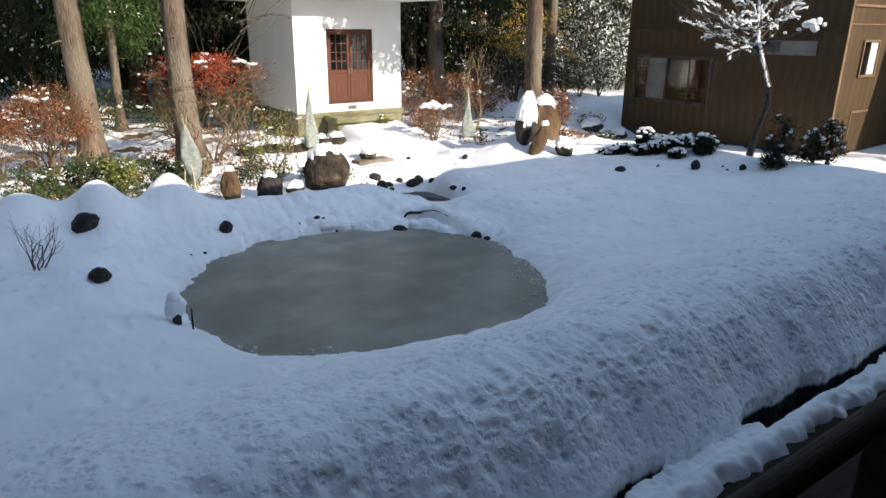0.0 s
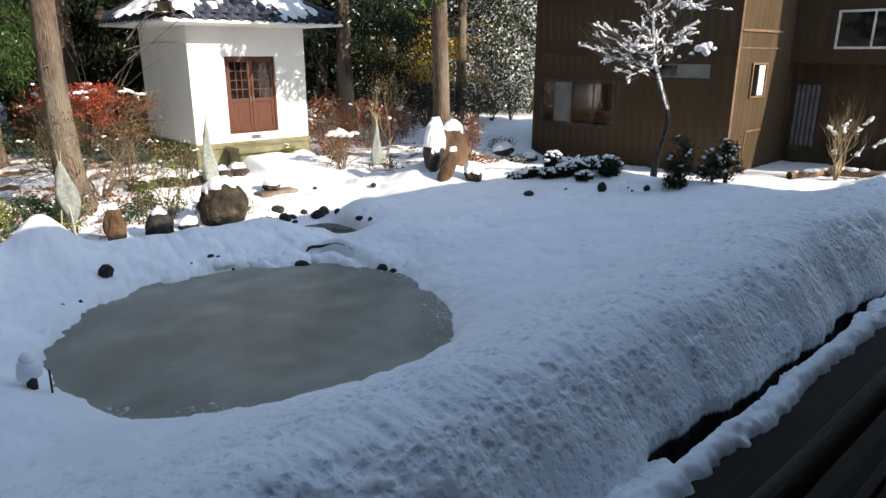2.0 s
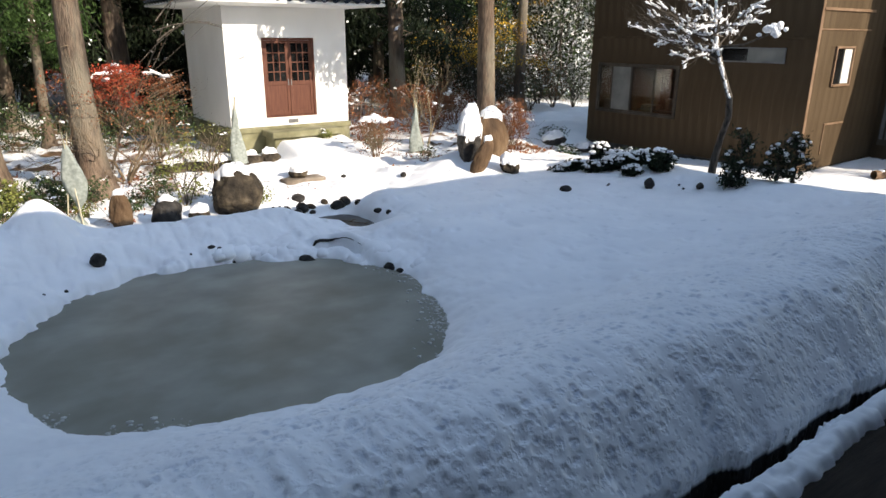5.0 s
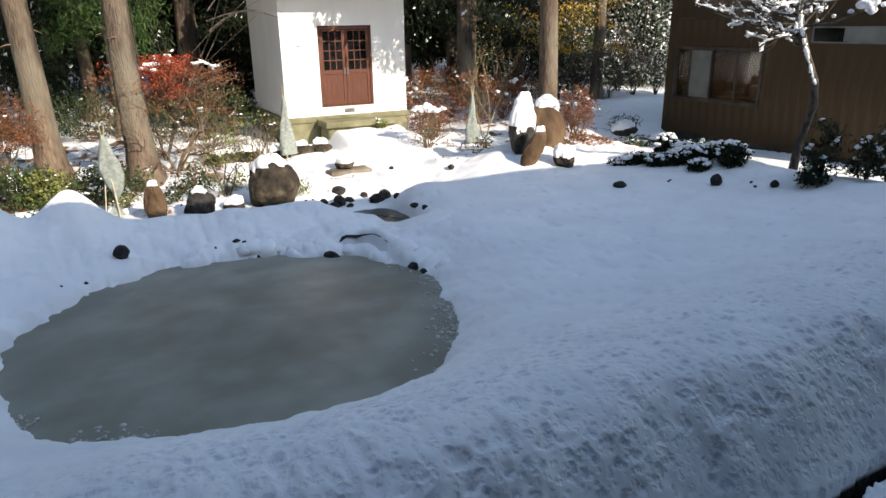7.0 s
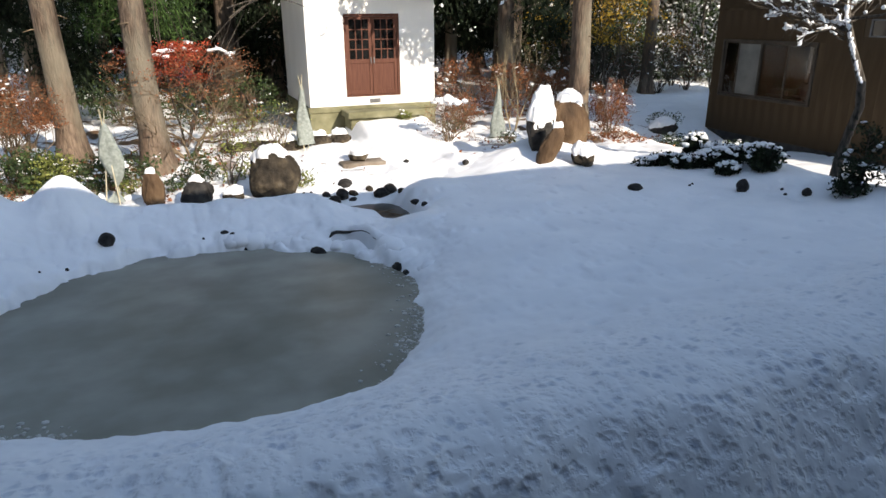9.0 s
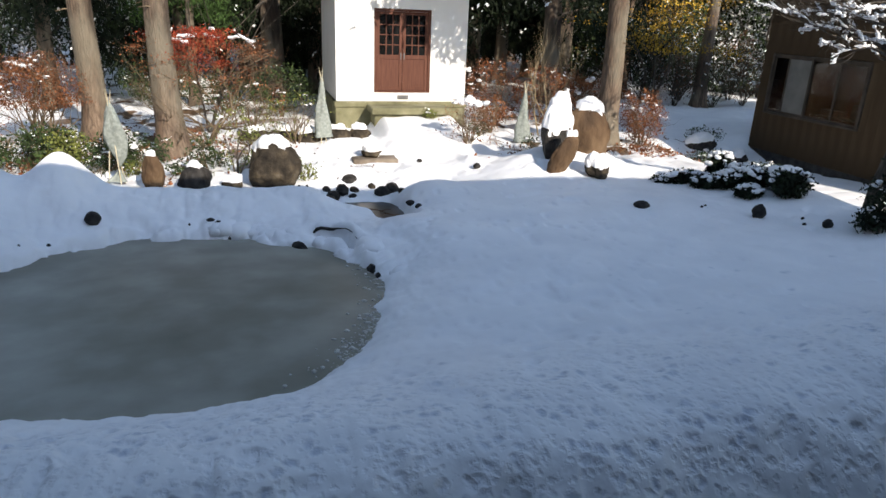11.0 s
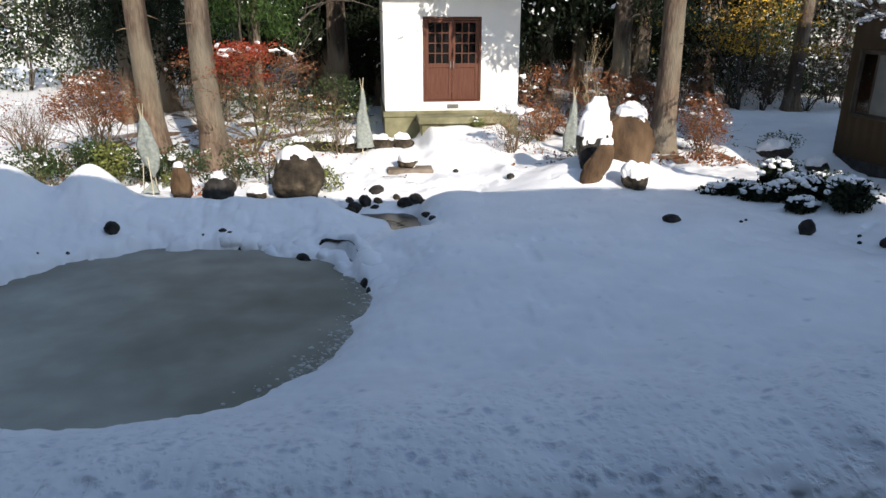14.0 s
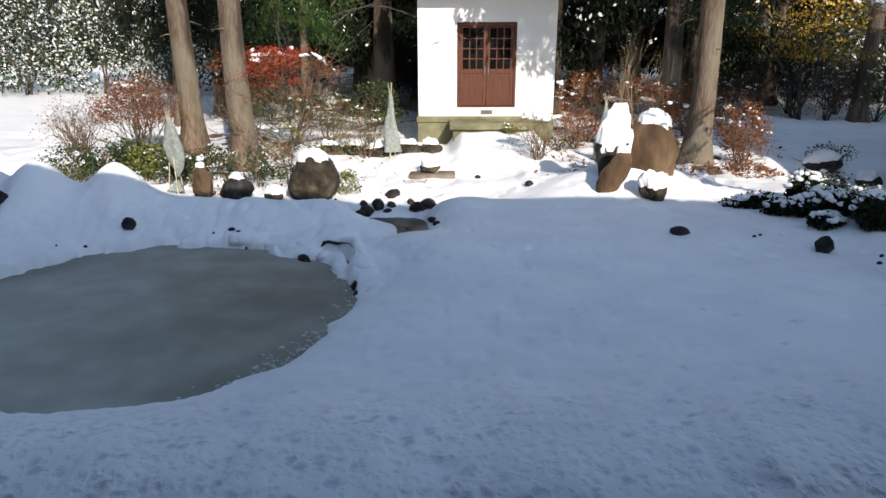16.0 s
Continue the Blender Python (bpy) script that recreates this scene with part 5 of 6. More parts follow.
def bush(name, at, size, leaf_mat, label, seed, n=900, leaf=0.07, snow_n=60, snow_size=0.06, stems=7, twig_mat=None, hollow=0.3, category="bush", group="", depth=2, top_snow=True, low=0.0):
    """A shrub of many stems; leaves lie in lumps on an uneven dome, snow on its upper twigs."""
    rng = np.random.default_rng(seed)
    t = thing(name, at, label, category, group)
    sx, sy, sz = size
    n, leaf = int(n * 2.4), leaf * 0.68
    wood, lf, snow, tips = Bag(), Bag(), Bag(), []
    for i in range(stems):
        a = 6.28 * i / stems + rng.random()
        tilt = 0.25 + 0.55 * rng.random()
        d = (math.cos(a) * tilt * sx / max(sz, 0.3), math.sin(a) * tilt * sy / max(sz, 0.3), 1)
        grow(wood, (0.04 * math.cos(a), 0.04 * math.sin(a), -0.08), d, sz * 0.52, 0.008 + 0.012 * sz * 0.5, depth, rng, tips, 0.65, 0.22, 3, n=4)
    wood.part("twig_mass", twig_mat or TWIG, t)
    if n:
        u = rng.normal(size=(n, 3))
        u /= np.linalg.norm(u, axis=1)[:, None]
        rr = (hollow + (1 - hollow) * rng.random(n)) ** 0.6
        c = u * rr[:, None]
        c[:, 2] = np.abs(c[:, 2]) if low > 0.5 else c[:, 2]
        lumpy = 1 + 0.28 * vnoise(u[:, 0] * 2 + u[:, 2] * 2.3, u[:, 1] * 2 - u[:, 2] * 1.4, 1.4, seed)
        c = c * lumpy[:, None] * [sx, sy, sz * 0.5] + [0, 0, sz * 0.5]
        keep = (c[:, 2] > 0.02 + low * sz) & (vnoise(c[:, 0] * 2.3 / sx + c[:, 2] / sz * 2, c[:, 1] * 2.3 / sy, 1.5, seed + 3) > -0.35)
        c = c[keep]
        leaves(lf, c, leaf, rng, droop=0.2, aspect=0.6)
        tagged(lf.part("foliage", leaf_mat, t, smooth_shade=False), kind="stuff")
        pool = c
    else:
        pool = np.array([tuple(p) for p in tips])
    if snow_n and len(pool):
        w = pool[:, 2] - np.percentile(pool[:, 2], 55 if top_snow else 5)
        idx = np.where(w > 0)[0]
        if len(idx):
            for k in rng.choice(idx, min(max(3, snow_n // 6), len(idx)), replace=False):
                j = int(rng.integers(2, 8))
                u = rng.normal(size=3) * [1, 1, 0.2]
                q = pool[k] + np.outer(np.linspace(-1, 1, j) * snow_size * 1.6, u * 0.8) + rng.normal(size=(j, 3)) * snow_size * 0.35
                clumps(snow, q, snow_size * (0.16 + 0.75 * rng.random(j) ** 3) * (0.6 + 0.8 * rng.random()), rng, 0.6, True)
            tagged(snow.part("snow", SNOW, t, "snow on the twigs"), kind="stuff")
    return t


def garden_shrubs():
    g = lambda x, y, dz=0.0: (x, y, gz(x, y) + dz)
    # red maple: low forks and tiers of sparse leaves
    rng = np.random.default_rng(101)
    t = thing("maple_tree", g(4.40, 14.75), "small garden maple with sparse red autumn leaves and snow", "tree")
    wood, red, rust, snow, tips = Bag(), Bag(), Bag(), Bag(), []
    for i in range(6):
        a = i * 1.05
        grow(wood, (0, 0, -0.1), (0.55 * math.cos(a), 0.55 * math.sin(a), 1), 1.15, 0.033, 3, rng, tips, 0.8, 0.06, 4, n=5)
    tiers = []
    for k in range(230):
        rr, a = 1.35 * math.sqrt(rng.random()), rng.random() * 6.28
        x, y = rr * math.cos(a), 0.8 * rr * math.sin(a)
        z = 2.24 - 0.30 * (rr / 1.35) ** 2 - 1.15 * rng.random() ** 1.7 * (1 - 0.5 * rr / 1.35) + 0.08 * rng.normal()
        tiers.append((x, y, z))
    for x, y, z in tiers:
        hot = math.hypot(x + 0.15, 1.1 * y) < 0.72 + 0.22 * rng.normal() and z > 1.55
        m = rng.integers(55, 100) if hot else rng.integers(6, 34)
        leaves(red if hot else rust, np.array([x, y, z]) + rng.normal(size=(m, 3)) * [0.13, 0.13, 0.045], 0.036, rng, droop=0.25, aspect=0.6)
        if rng.random() < 0.55:
            d = Vector((x, y, 0.0)).normalized()
            p0 = Vector((x, y, z - 0.02))
            tube(wood, [p0 - d * 0.28 - Vector((0, 0, 0.12)), p0, p0 + d * 0.16 + Vector((0, 0, 0.05))], [0.008, 0.006, 0.003], 3)
    crown = [q for q in tiers if q[2] > 1.98 and math.hypot(q[0], q[1]) < 1.0]
    for k in rng.choice(len(crown), min(15, len(crown)), replace=False):
        j = int(rng.integers(5, 10))
        u = rng.normal(size=3) * [1, 1, 0.12]
        u /= np.linalg.norm(u)
        L = 0.10 + 0.16 * rng.random()
        q = np.array(crown[k]) + [0, 0, 0.05] + np.outer(np.linspace(-L, L, j), u) + rng.normal(size=(j, 3)) * [0.025, 0.025, 0.012]
        tube(snow, q, 0.048 * np.sin(np.linspace(0.05, 3.09, j)) ** 0.6 * (0.45 + 0.55 * rng.random(j)), 6, 0.4, rng)
    wood.part("trunk", TWIG, t)
    tagged(red.part("red_foliage", LEAF_RED, t, "red maple leaves", smooth_shade=False), kind="stuff")
    tagged(rust.part("rust_foliage", LEAF_RUST, t, "brown withered leaves", smooth_shade=False), kind="stuff")
    tagged(snow.part("snow", SNOW, t, "snow on the leaf tiers"), kind="stuff")
    # orange azaleas and brown thickets by the trunks
    bush("azalea_bush", g(1.25, 15.0), (1.0, 0.8, 1.75), LEAF_RUST, "rust-orange azalea bush with bare legs and snow", 111, 7000, 0.055, 150, 0.075, 20, hollow=0.35, group="azaleas", low=0.42, depth=3)
    bush("evergreen_bush", g(1.75, 13.4), (0.75, 0.5, 0.8), LEAF_GREEN, "low glossy evergreen bush with lime new leaves", 114, 1500, 0.085, 30, 0.05, 6, hollow=0.2)
    bush("lime_bush", g(2.2, 13.1), (0.45, 0.4, 0.75), LEAF_LIME, "low bush with yellow-green leaves", 115, 500, 0.085, 8, 0.05, 5, hollow=0.2)
    bush("dry_grass", g(0.9, 13.9), (0.5, 0.4, 1.0), LEAF_RUST, "tuft of pale dry stalks", 118, 0, 0.05, 0, 0.05, 16, TWIG_PALE, depth=0, category="grass")
    bush("bare_shrub", g(0.35, 14.4), (0.9, 0.7, 1.25), LEAF_RUST, "bare arching shrub with a few brown leaves", 128, 240, 0.055, 20, 0.05, 14, hollow=0.5)
    bush("bare_shrub", g(-0.5, 15.6), (0.9, 0.7, 1.2), LEAF_RUST, "bare arching shrub with a few brown leaves", 129, 240, 0.055, 20, 0.05, 12, hollow=0.5)
    bush("evergreen_bush", g(0.75, 13.2), (0.6, 0.5, 0.7), LEAF_GREEN, "low evergreen bush dusted with snow", 131, 800, 0.08, 30, 0.05, 6, hollow=0.2)
    bush("evergreen_bush", g(2.9, 12.9), (0.5, 0.4, 0.65), LEAF_GREEN, "low evergreen bush dusted with snow", 132, 600, 0.08, 26, 0.05, 5, hollow=0.2)
    bush("sapling", g(5.0, 12.7), (0.45, 0.4, 1.35), LEAF_LIME, "thin garden sapling with a few yellow-green leaves", 119, 170, 0.08, 8, 0.04, 4, BARK_DARK, hollow=0.5)
    bush("evergreen_bush", g(4.5, 12.5), (0.3, 0.3, 0.85), LEAF_GREEN, "slim evergreen shrub tied to a stake", 120, 330, 0.075, 8, 0.04, 3, hollow=0.2)
    bush("evergreen_bush", g(3.4, 13.4), (0.5, 0.4, 0.6), LEAF_GREEN, "low evergreen shrub dusted with snow", 121, 420, 0.08, 20, 0.05, 5, hollow=0.2)
    bush("evergreen_bush", g(6.1, 12.1), (0.35, 0.3, 0.35), LEAF_LIME, "small yellow-green plant beside the boulder", 122, 160, 0.08, 5, 0.04, 4, hollow=0.2)
    bush("bare_shrub", g(6.2, 14.9), (0.9, 0.6, 1.15), LEAF_LIME, "twiggy shrub with few olive leaves before the storehouse", 123, 360, 0.07, 14, 0.05, 10, hollow=0.55)
    bush("bare_shrub", g(5.3, 15.8), (0.9, 0.6, 1.2), LEAF_RUST, "twiggy brown shrub in the shade", 124, 260, 0.07, 30, 0.06, 9, hollow=0.5)
    bush("evergreen_bush", g(6.0, 18.2), (0.9, 0.8, 1.4), LEAF_GREEN, "dark evergreen bush beside the storehouse", 125, 1100, 0.09, 14, 0.06, 6)
    bush("evergreen_bush", g(4.6, 18.9), (1.0, 0.8, 1.2), LEAF_GREEN, "dark evergreen bush beside the storehouse", 126, 1000, 0.09, 16, 0.06, 6)
    bush("evergreen_bush", g(2.9, 20.2), (1.2, 0.9, 1.3), LEAF_GREEN, "dark evergreen bush under the cedars", 127, 900, 0.10, 20, 0.07, 6)
    # russet bushes east of the storehouse
    for i, (x, y, a, b, c, n, s) in enumerate([(11.5, 17.2, 0.95, 0.7, 1.8, 1700, 90), (12.8, 17.0, 0.95, 0.7, 1.5, 1700, 50), (14.1, 17.6, 0.9, 0.7, 1.4, 1400, 40), (15.4, 18.4, 0.9, 0.8, 1.2, 1000, 50), (10.9, 15.9, 0.5, 0.5, 1.0, 500, 20)]):
        bush("azalea_bush", g(x, y), (a, b, c), LEAF_RUST, "russet azalea bush in winter leaf with snow", 130 + i, n, 0.07, s, 0.07, 10, hollow=0.5, group="azaleas")
    bush("azalea_bush", g(13.85, 13.8), (0.52, 0.5, 1.25), LEAF_RUST, "rust-red azalea bush speckled with snow", 140, 2900, 0.06, 130, 0.05, 12, hollow=0.2, group="azaleas")
    bush("bare_shrub", g(9.84, 14.1), (0.68, 0.5, 1.0), LEAF_RUST, "bare twiggy shrub capped with a pad of snow", 141, 330, 0.055, 0, 0.05, 13, hollow=0.5)
    t = thing("snow_cap", (9.84, 14.05, gz(9.84, 14.05) + 0.90), "soft pad of snow resting on the twigs", "snow")
    rng = np.random.default_rng(3)
    bag = Bag()
    clumps(bag, rng.normal(size=(24, 3)) * [0.11, 0.12, 0.03], 0.04 + 0.075 * rng.random(24), rng, 0.6, True)
    tagged(bag.part("snow_pad", SNOW, t), kind="stuff")
    for i, (x, y, h) in enumerate([(17.4, 21.4, 1.5), (18.6, 21.1, 1.7), (19.5, 20.9, 2.0), (20.9, 20.7, 1.8), (21.9, 20.4, 1.9), (22.9, 20.2, 1.8), (19.0, 22.2, 2.4), (20.4, 22.0, 2.3), (22.4, 21.8, 2.4), (16.2, 21.8, 1.6)]):
        bush("thicket_shrub", g(x, y), (0.85, 0.6, h), LEAF_GREEN if i % 2 else LEAF_RUST, "dim twiggy thicket shrub flecked with snow", 160 + i, 380, 0.075, 110, 0.05, 11, BARK_DARK, hollow=0.4, group="thicket shrubs", depth=3, top_snow=False)
    # bare upright shrub
    t = thing("bare_shrub", g(12.0, 15.12), "tall bare shrub with pale upright branches", "bush")
    wood, tips = Bag(), []
    rng = np.random.default_rng(150)
    for i in range(3):
        a = i * 2.1 + 0.3
        grow(wood, (0.05 * math.cos(a), 0.05 * math.sin(a), -0.1), (0.34 * math.cos(a), 0.26 * math.sin(a), 1), 1.15, 0.022, 3, rng, tips, 0.40, 0.26, 3, 0.09, n=5)
    wood.part("branchwork", TWIG_PALE, t)
    # bare tree whose limbs reach across the storehouse corner
    t = thing("bare_tree", g(4.35, 16.2), "bare grey tree with long limbs before the storehouse", "tree")
    wood, tips = Bag(), []
    rng = np.random.default_rng(160)
    for d, L in (((0.42, -0.12, 1), 2.9), ((0.30, -0.2, 1), 2.6), ((-0.15, 0.1, 1), 2.6)):
        grow(wood, (0, 0, -0.1), d, L, 0.026, 2, rng, tips, 0.45, 0.05, 2, 0.07, n=5)
    for y0, z0, x1, z1 in ((15.6, 3.2, 6.9, 3.5), (15.8, 3.4, 7.4, 3.3), (15.5, 3.6, 6.6, 4.2)):
        p = [Vector((5.5 + (x1 - 5.5) * u - 4.35, y0 - 16.2, z0 + (z1 - z0) * u + 0.25 * math.sin(3.1 * u) - gz(4.35, 16.2))) for u in np.linspace(0, 1, 6)]
        tube(wood, p, [0.018, 0.015, 0.012, 0.009, 0.007, 0.004], 4)
    wood.part("trunk", BARK_DARK, t)
    # yellow-leaved tree among the trunks
    t = thing("yellow_tree", g(18.7, 20.9), "slender tree with yellow autumn leaves", "tree")
    wood, lf, tips = Bag(), Bag(), []
    rng = np.random.default_rng(151)
    for i in range(4):
        a = i * 1.57
        grow(wood, (0, 0, -0.1), (0.3 * math.cos(a), 0.3 * math.sin(a), 1), 2.0, 0.05, 3, rng, tips, 0.6, 0.25, 3, n=5)
    wood.part("trunk", BARK_DARK, t)
    for k in range(70):
        c0 = np.array([rng.normal() * 1.1 - 0.1, rng.normal() * 0.7, 1.75 + rng.random() ** 1.4 * 2.6])
        leaves(lf, c0 + rng.normal(size=(50, 3)) * [0.34, 0.25, 0.07], 0.07, rng, droop=0.3, aspect=0.7)
    tagged(lf.part("yellow_foliage", LEAF_YELLOW, t, smooth_shade=False), kind="stuff")
    # dark bare shrub at the open end
    t = thing("bare_shrub", g(0.45, 9.2), "low dark leafless shrub poking from the snow", "bush")
    wood, tips = Bag(), []
    rng = np.random.default_rng(152)
    for i in range(5):
        a = i * 1.26
        grow(wood, (0, 0, -0.1), (0.7 * math.cos(a), 0.7 * math.sin(a), 0.8), 0.42, 0.012, 2, rng, tips, 0.5, 0.2, 3, n=4)
    wood.part("branchwork", BARK_DARK, t)


garden_shrubs()


def house_side_plants():
    g = lambda x, y, dz=0.0: (x, y, gz(x, y) + dz)
    # leaning tree with snow along its limbs
    rng = np.random.default_rng(201)
    t = thing("garden_tree", g(14.55, 8.15), "leaning dark garden tree with snow along its limbs", "tree")
    b = Vector((14.4, 8.05, gz(14.55, 8.15)))
    wood, snow, tips = Bag(), Bag(), []
    path = [Vector(p) - b for p in ((14.42, 8.10, 0.6), (14.38, 8.05, 0.95), (14.42, 8.0, 1.35), (14.36, 7.85, 1.8), (14.22, 7.8, 2.2), (14.02, 7.9, 2.7), (13.9, 8.0, 3.15), (13.85, 8.05, 3.6), (13.82, 8.1, 4.2))]
    tube(wood, path, [0.085, 0.075, 0.07, 0.068, 0.065, 0.055, 0.05, 0.04, 0.02], 8)
    for i in range(6, 9):
        for k in range(6):
            a = rng.random() * 6.28
            grow(wood, path[i] + Vector((0, 0, -0.06 * k)), (math.cos(a), math.sin(a) , 0.35 + 0.22 * (i - 6)), 0.50 + 0.25 * rng.random(), 0.022, 2, rng, tips, 0.6, 0.05, 5, 0.2, n=4, snow=snow, snow_r=0.030, snow_p=0.36)
    # long bare limb reaching back over the yard
    for a, z in ((2.4, 3.0), (2.7, 3.2), (2.1, 3.45), (2.9, 3.35)):
        p = Vector((13.97, 7.95, z)) - b
        grow(wood, p, (math.cos(a), math.sin(a), 0.12), 0.9, 0.016, 2, rng, tips, 0.35, 0.02, 7, 0.1, n=4, snow=snow, snow_r=0.022, snow_p=0.08)
    for i in range(4, 8):
        for u in np.linspace(0, 1, 16, endpoint=False):
            p = path[i].lerp(path[i + 1], u) + Vector((-0.045, -0.02, 0.02)) + Vector(rng.normal(size=3)) * 0.006
            if rng.random() < 0.8:
                clumps(snow, [tuple(p)], [0.018 + 0.016 * rng.random()], rng, 1.6, True)
    for u in np.linspace(0, 1, 5):
        q0 = path[6].lerp(Vector((14.05, 7.0, 3.42)) - b, u)
        clumps(snow, [tuple(q0 + Vector((0, 0, 0.03)))], [0.03 + 0.02 * rng.random()], rng, 0.8, True)
    tube(wood, [path[6], path[6].lerp(Vector((14.05, 7.0, 3.42)) - b, 0.5) + Vector((0, 0, -0.08)), Vector((14.05, 7.0, 3.42)) - b], [0.028, 0.02, 0.01], 5)
    c0 = np.array(Vector((14.05, 7.0, 3.5)) - b)
    clumps(snow, c0 + rng.normal(size=(16, 3)) * [0.08, 0.08, 0.04], 0.035 + 0.05 * rng.random(16), rng, 0.8, True)
    wood.part("trunk", BARK_DARK, t)
    tagged(snow.part("snow", SNOW, t, "snow lying along the branches"), kind="stuff")

    # dwarf conifers
    def dwarf(x, y, h, r, seed):
        rng = np.random.default_rng(seed)
        t = thing("dwarf_conifer", g(x, y), "dark dwarf conifer with tiered tufts and a little snow", "shrub", "dwarf conifers")
        wood, lf, sn = Bag(), Bag(), Bag()
        tube(wood, [(0, 0, -0.1), (0.03, 0, 0.4 * h), (0, 0.02, 0.95 * h)], [0.04, 0.03, 0.01], 5)
        for i in range(22):
            q = rng.random()
            z = (0.12 + 0.86 * q) * h
            a = i * 2.4
            rr = r * (1.0 - 0.7 * q) * (0.5 + 0.6 * rng.random())
            p = Vector((rr * math.cos(a), rr * math.sin(a), z))
            tube(wood, [(0, 0, z - 0.1 * h), p], [0.014, 0.007], 4)
            c = np.array(p) + rng.normal(size=(46, 3)) * [0.075, 0.075, 0.05]
            leaves(lf, c, 0.075, rng, droop=-0.6, aspect=0.35)
            if rng.random() < 0.3:
                clumps(sn, np.array(p) + rng.normal(size=(3, 3)) * 0.03 + [0, 0, 0.06], 0.03 + 0.03 * rng.random(3), rng, 0.6)
        wood.part("trunk", BARK_DARK, t)
        tagged(lf.part("foliage", NEEDLES, t, smooth_shade=False), kind="stuff")
        if sn.n:
            tagged(sn.part("snow", SNOW, t), kind="stuff")
    dwarf(13.62, 7.05, 0.95, 0.36, 210)
    dwarf(14.05, 6.55, 0.62, 0.34, 211)
    dwarf(14.40, 6.42, 0.92, 0.30, 212)
    dwarf(13.35, 6.98, 0.30, 0.20, 213)
    for i, (x, y, a, h, n, s) in enumerate([(15.3, 13.1, 0.45, 0.6, 500, 50), (16.0, 14.4, 0.5, 0.7, 500, 50), (14.3, 10.2, 0.5, 0.5, 480, 50)]):
        bush("evergreen_bush", g(x, y, -0.08), (a, a * 0.8, h * 0.66), LEAF_GREEN, "low evergreen shrub half buried in snow", 220 + i, n, 0.07, int(s * 2.8), 0.055, 5, hollow=0.2)
    # snow-laden shrubs of the bed before the house: a bellied mass of leaves under a torn cap of snow
    def laden(x, y, r, h, seed, bare, label):
        rng = np.random.default_rng(seed)
        t = thing("snowy_shrub", g(x, y, -0.06), label, "shrub", "snow-laden shrubs")
        wood, lf, sn = Bag(), Bag(), Bag()
        n = int(2600 * r / 0.4)
        u = rng.normal(size=(n, 3))
        u /= np.linalg.norm(u, axis=1)[:, None]
        c = u * (0.55 + 0.45 * rng.random((n, 1))) * (1 + 0.25 * vnoise(u[:, 0] * 2 + u[:, 2], u[:, 1] * 2 - u[:, 2], 1.6, seed))[:, None]
        c = c * [r, r * 0.85, h * 0.5] + [0, 0, h * 0.5]
        leaves(lf, c, 0.062, rng, droop=0.2, aspect=0.5)
        for i in range(7):
            a = i * 0.9
            tube(wood, [(0, 0, -0.05), (0.5 * r * math.cos(a), 0.4 * r * math.sin(a), 0.45 * h), (0.8 * r * math.cos(a), 0.7 * r * math.sin(a), 0.8 * h)], [0.014, 0.010, 0.005], 4)
        # the cap: lumps along the upper leaves, thinner where leaves push through
        m = int(150 * r / 0.4)
        v = rng.normal(size=(m, 3))
        v[:, 2] = np.abs(v[:, 2]) + 0.25
        v /= np.linalg.norm(v, axis=1)[:, None]
        keep = vnoise(v[:, 0] * 2.4 + seed, v[:, 1] * 2.4, 1.5, seed + 1) > bare + 0.05
        v = v[keep]
        clumps(sn, v * [r * 0.98, r * 0.83, h * 0.52] + [0, 0, h * 0.5], r * (0.07 + 0.17 * rng.random(len(v)) ** 2), rng, 0.6, True)
        wood.part("stem", BARK_DARK, t)
        tagged(lf.part("foliage", NEEDLES, t, smooth_shade=False), kind="stuff")
        tagged(sn.part("snow", SNOW, t, "torn cap of snow"), kind="stuff")
    for i, (x, y, r, h, b) in enumerate([(13.42, 8.68, 0.38, 0.56, -0.05), (13.2, 9.2, 0.30, 0.50, 0.0), (13.05, 9.55, 0.33, 0.40, -0.3), (12.98, 9.0, 0.26, 0.30, -0.4), (13.35, 9.75, 0.36, 0.42, -0.3), (13.22, 10.1, 0.30, 0.62, -0.1), (12.82, 9.85, 0.30, 0.30, -0.2), (12.72, 10.35, 0.38, 0.30, 0.1), (12.45, 10.55, 0.26, 0.20, 0.0), (13.9, 9.4, 0.34, 0.42, -0.2)]):
        laden(x, y, r * 0.86, h * 0.84, 240 + i, b, "low evergreen shrub bowed under a torn cap of snow")
    # twiggy snow-flecked tree by the wing
    t = thing("garden_tree", g(18.6, 5.6), "twiggy bare shrub-tree flecked with snow beside the house wing", "tree")
    wood, snow, tips = Bag(), Bag(), []
    rng = np.random.default_rng(230)
    for i in range(6):
        a = i * 1.05
        grow(wood, (0, 0, -0.1), (0.3 * math.cos(a), 0.3 * math.sin(a), 1), 0.8, 0.03, 3, rng, tips, 0.5, 0.3, 3, 0.15, n=4, snow=snow, snow_r=0.05, snow_p=0.25)
    wood.part("branchwork", TWIG_PALE, t)
    tagged(snow.part("snow", SNOW, t), kind="stuff")
    # logs laid before the wing, with snow on them
    for x0, y0, x1, y1, z in ((18.0, 6.45, 19.2, 5.9, 0.72), (19.0, 5.9, 19.4, 4.4, 0.72)):
        z = gz((x0 + x1) / 2, (y0 + y1) / 2) + 0.08
        t = thing("log", ((x0 + x1) / 2, (y0 + y1) / 2, z), "pale weathered log edging with snow on top", "log", "logs by the wing")
        bag, sn = Bag(), Bag()
        a, b2 = Vector((x0 - t.location.x, y0 - t.location.y, 0)), Vector((x1 - t.location.x, y1 - t.location.y, 0))
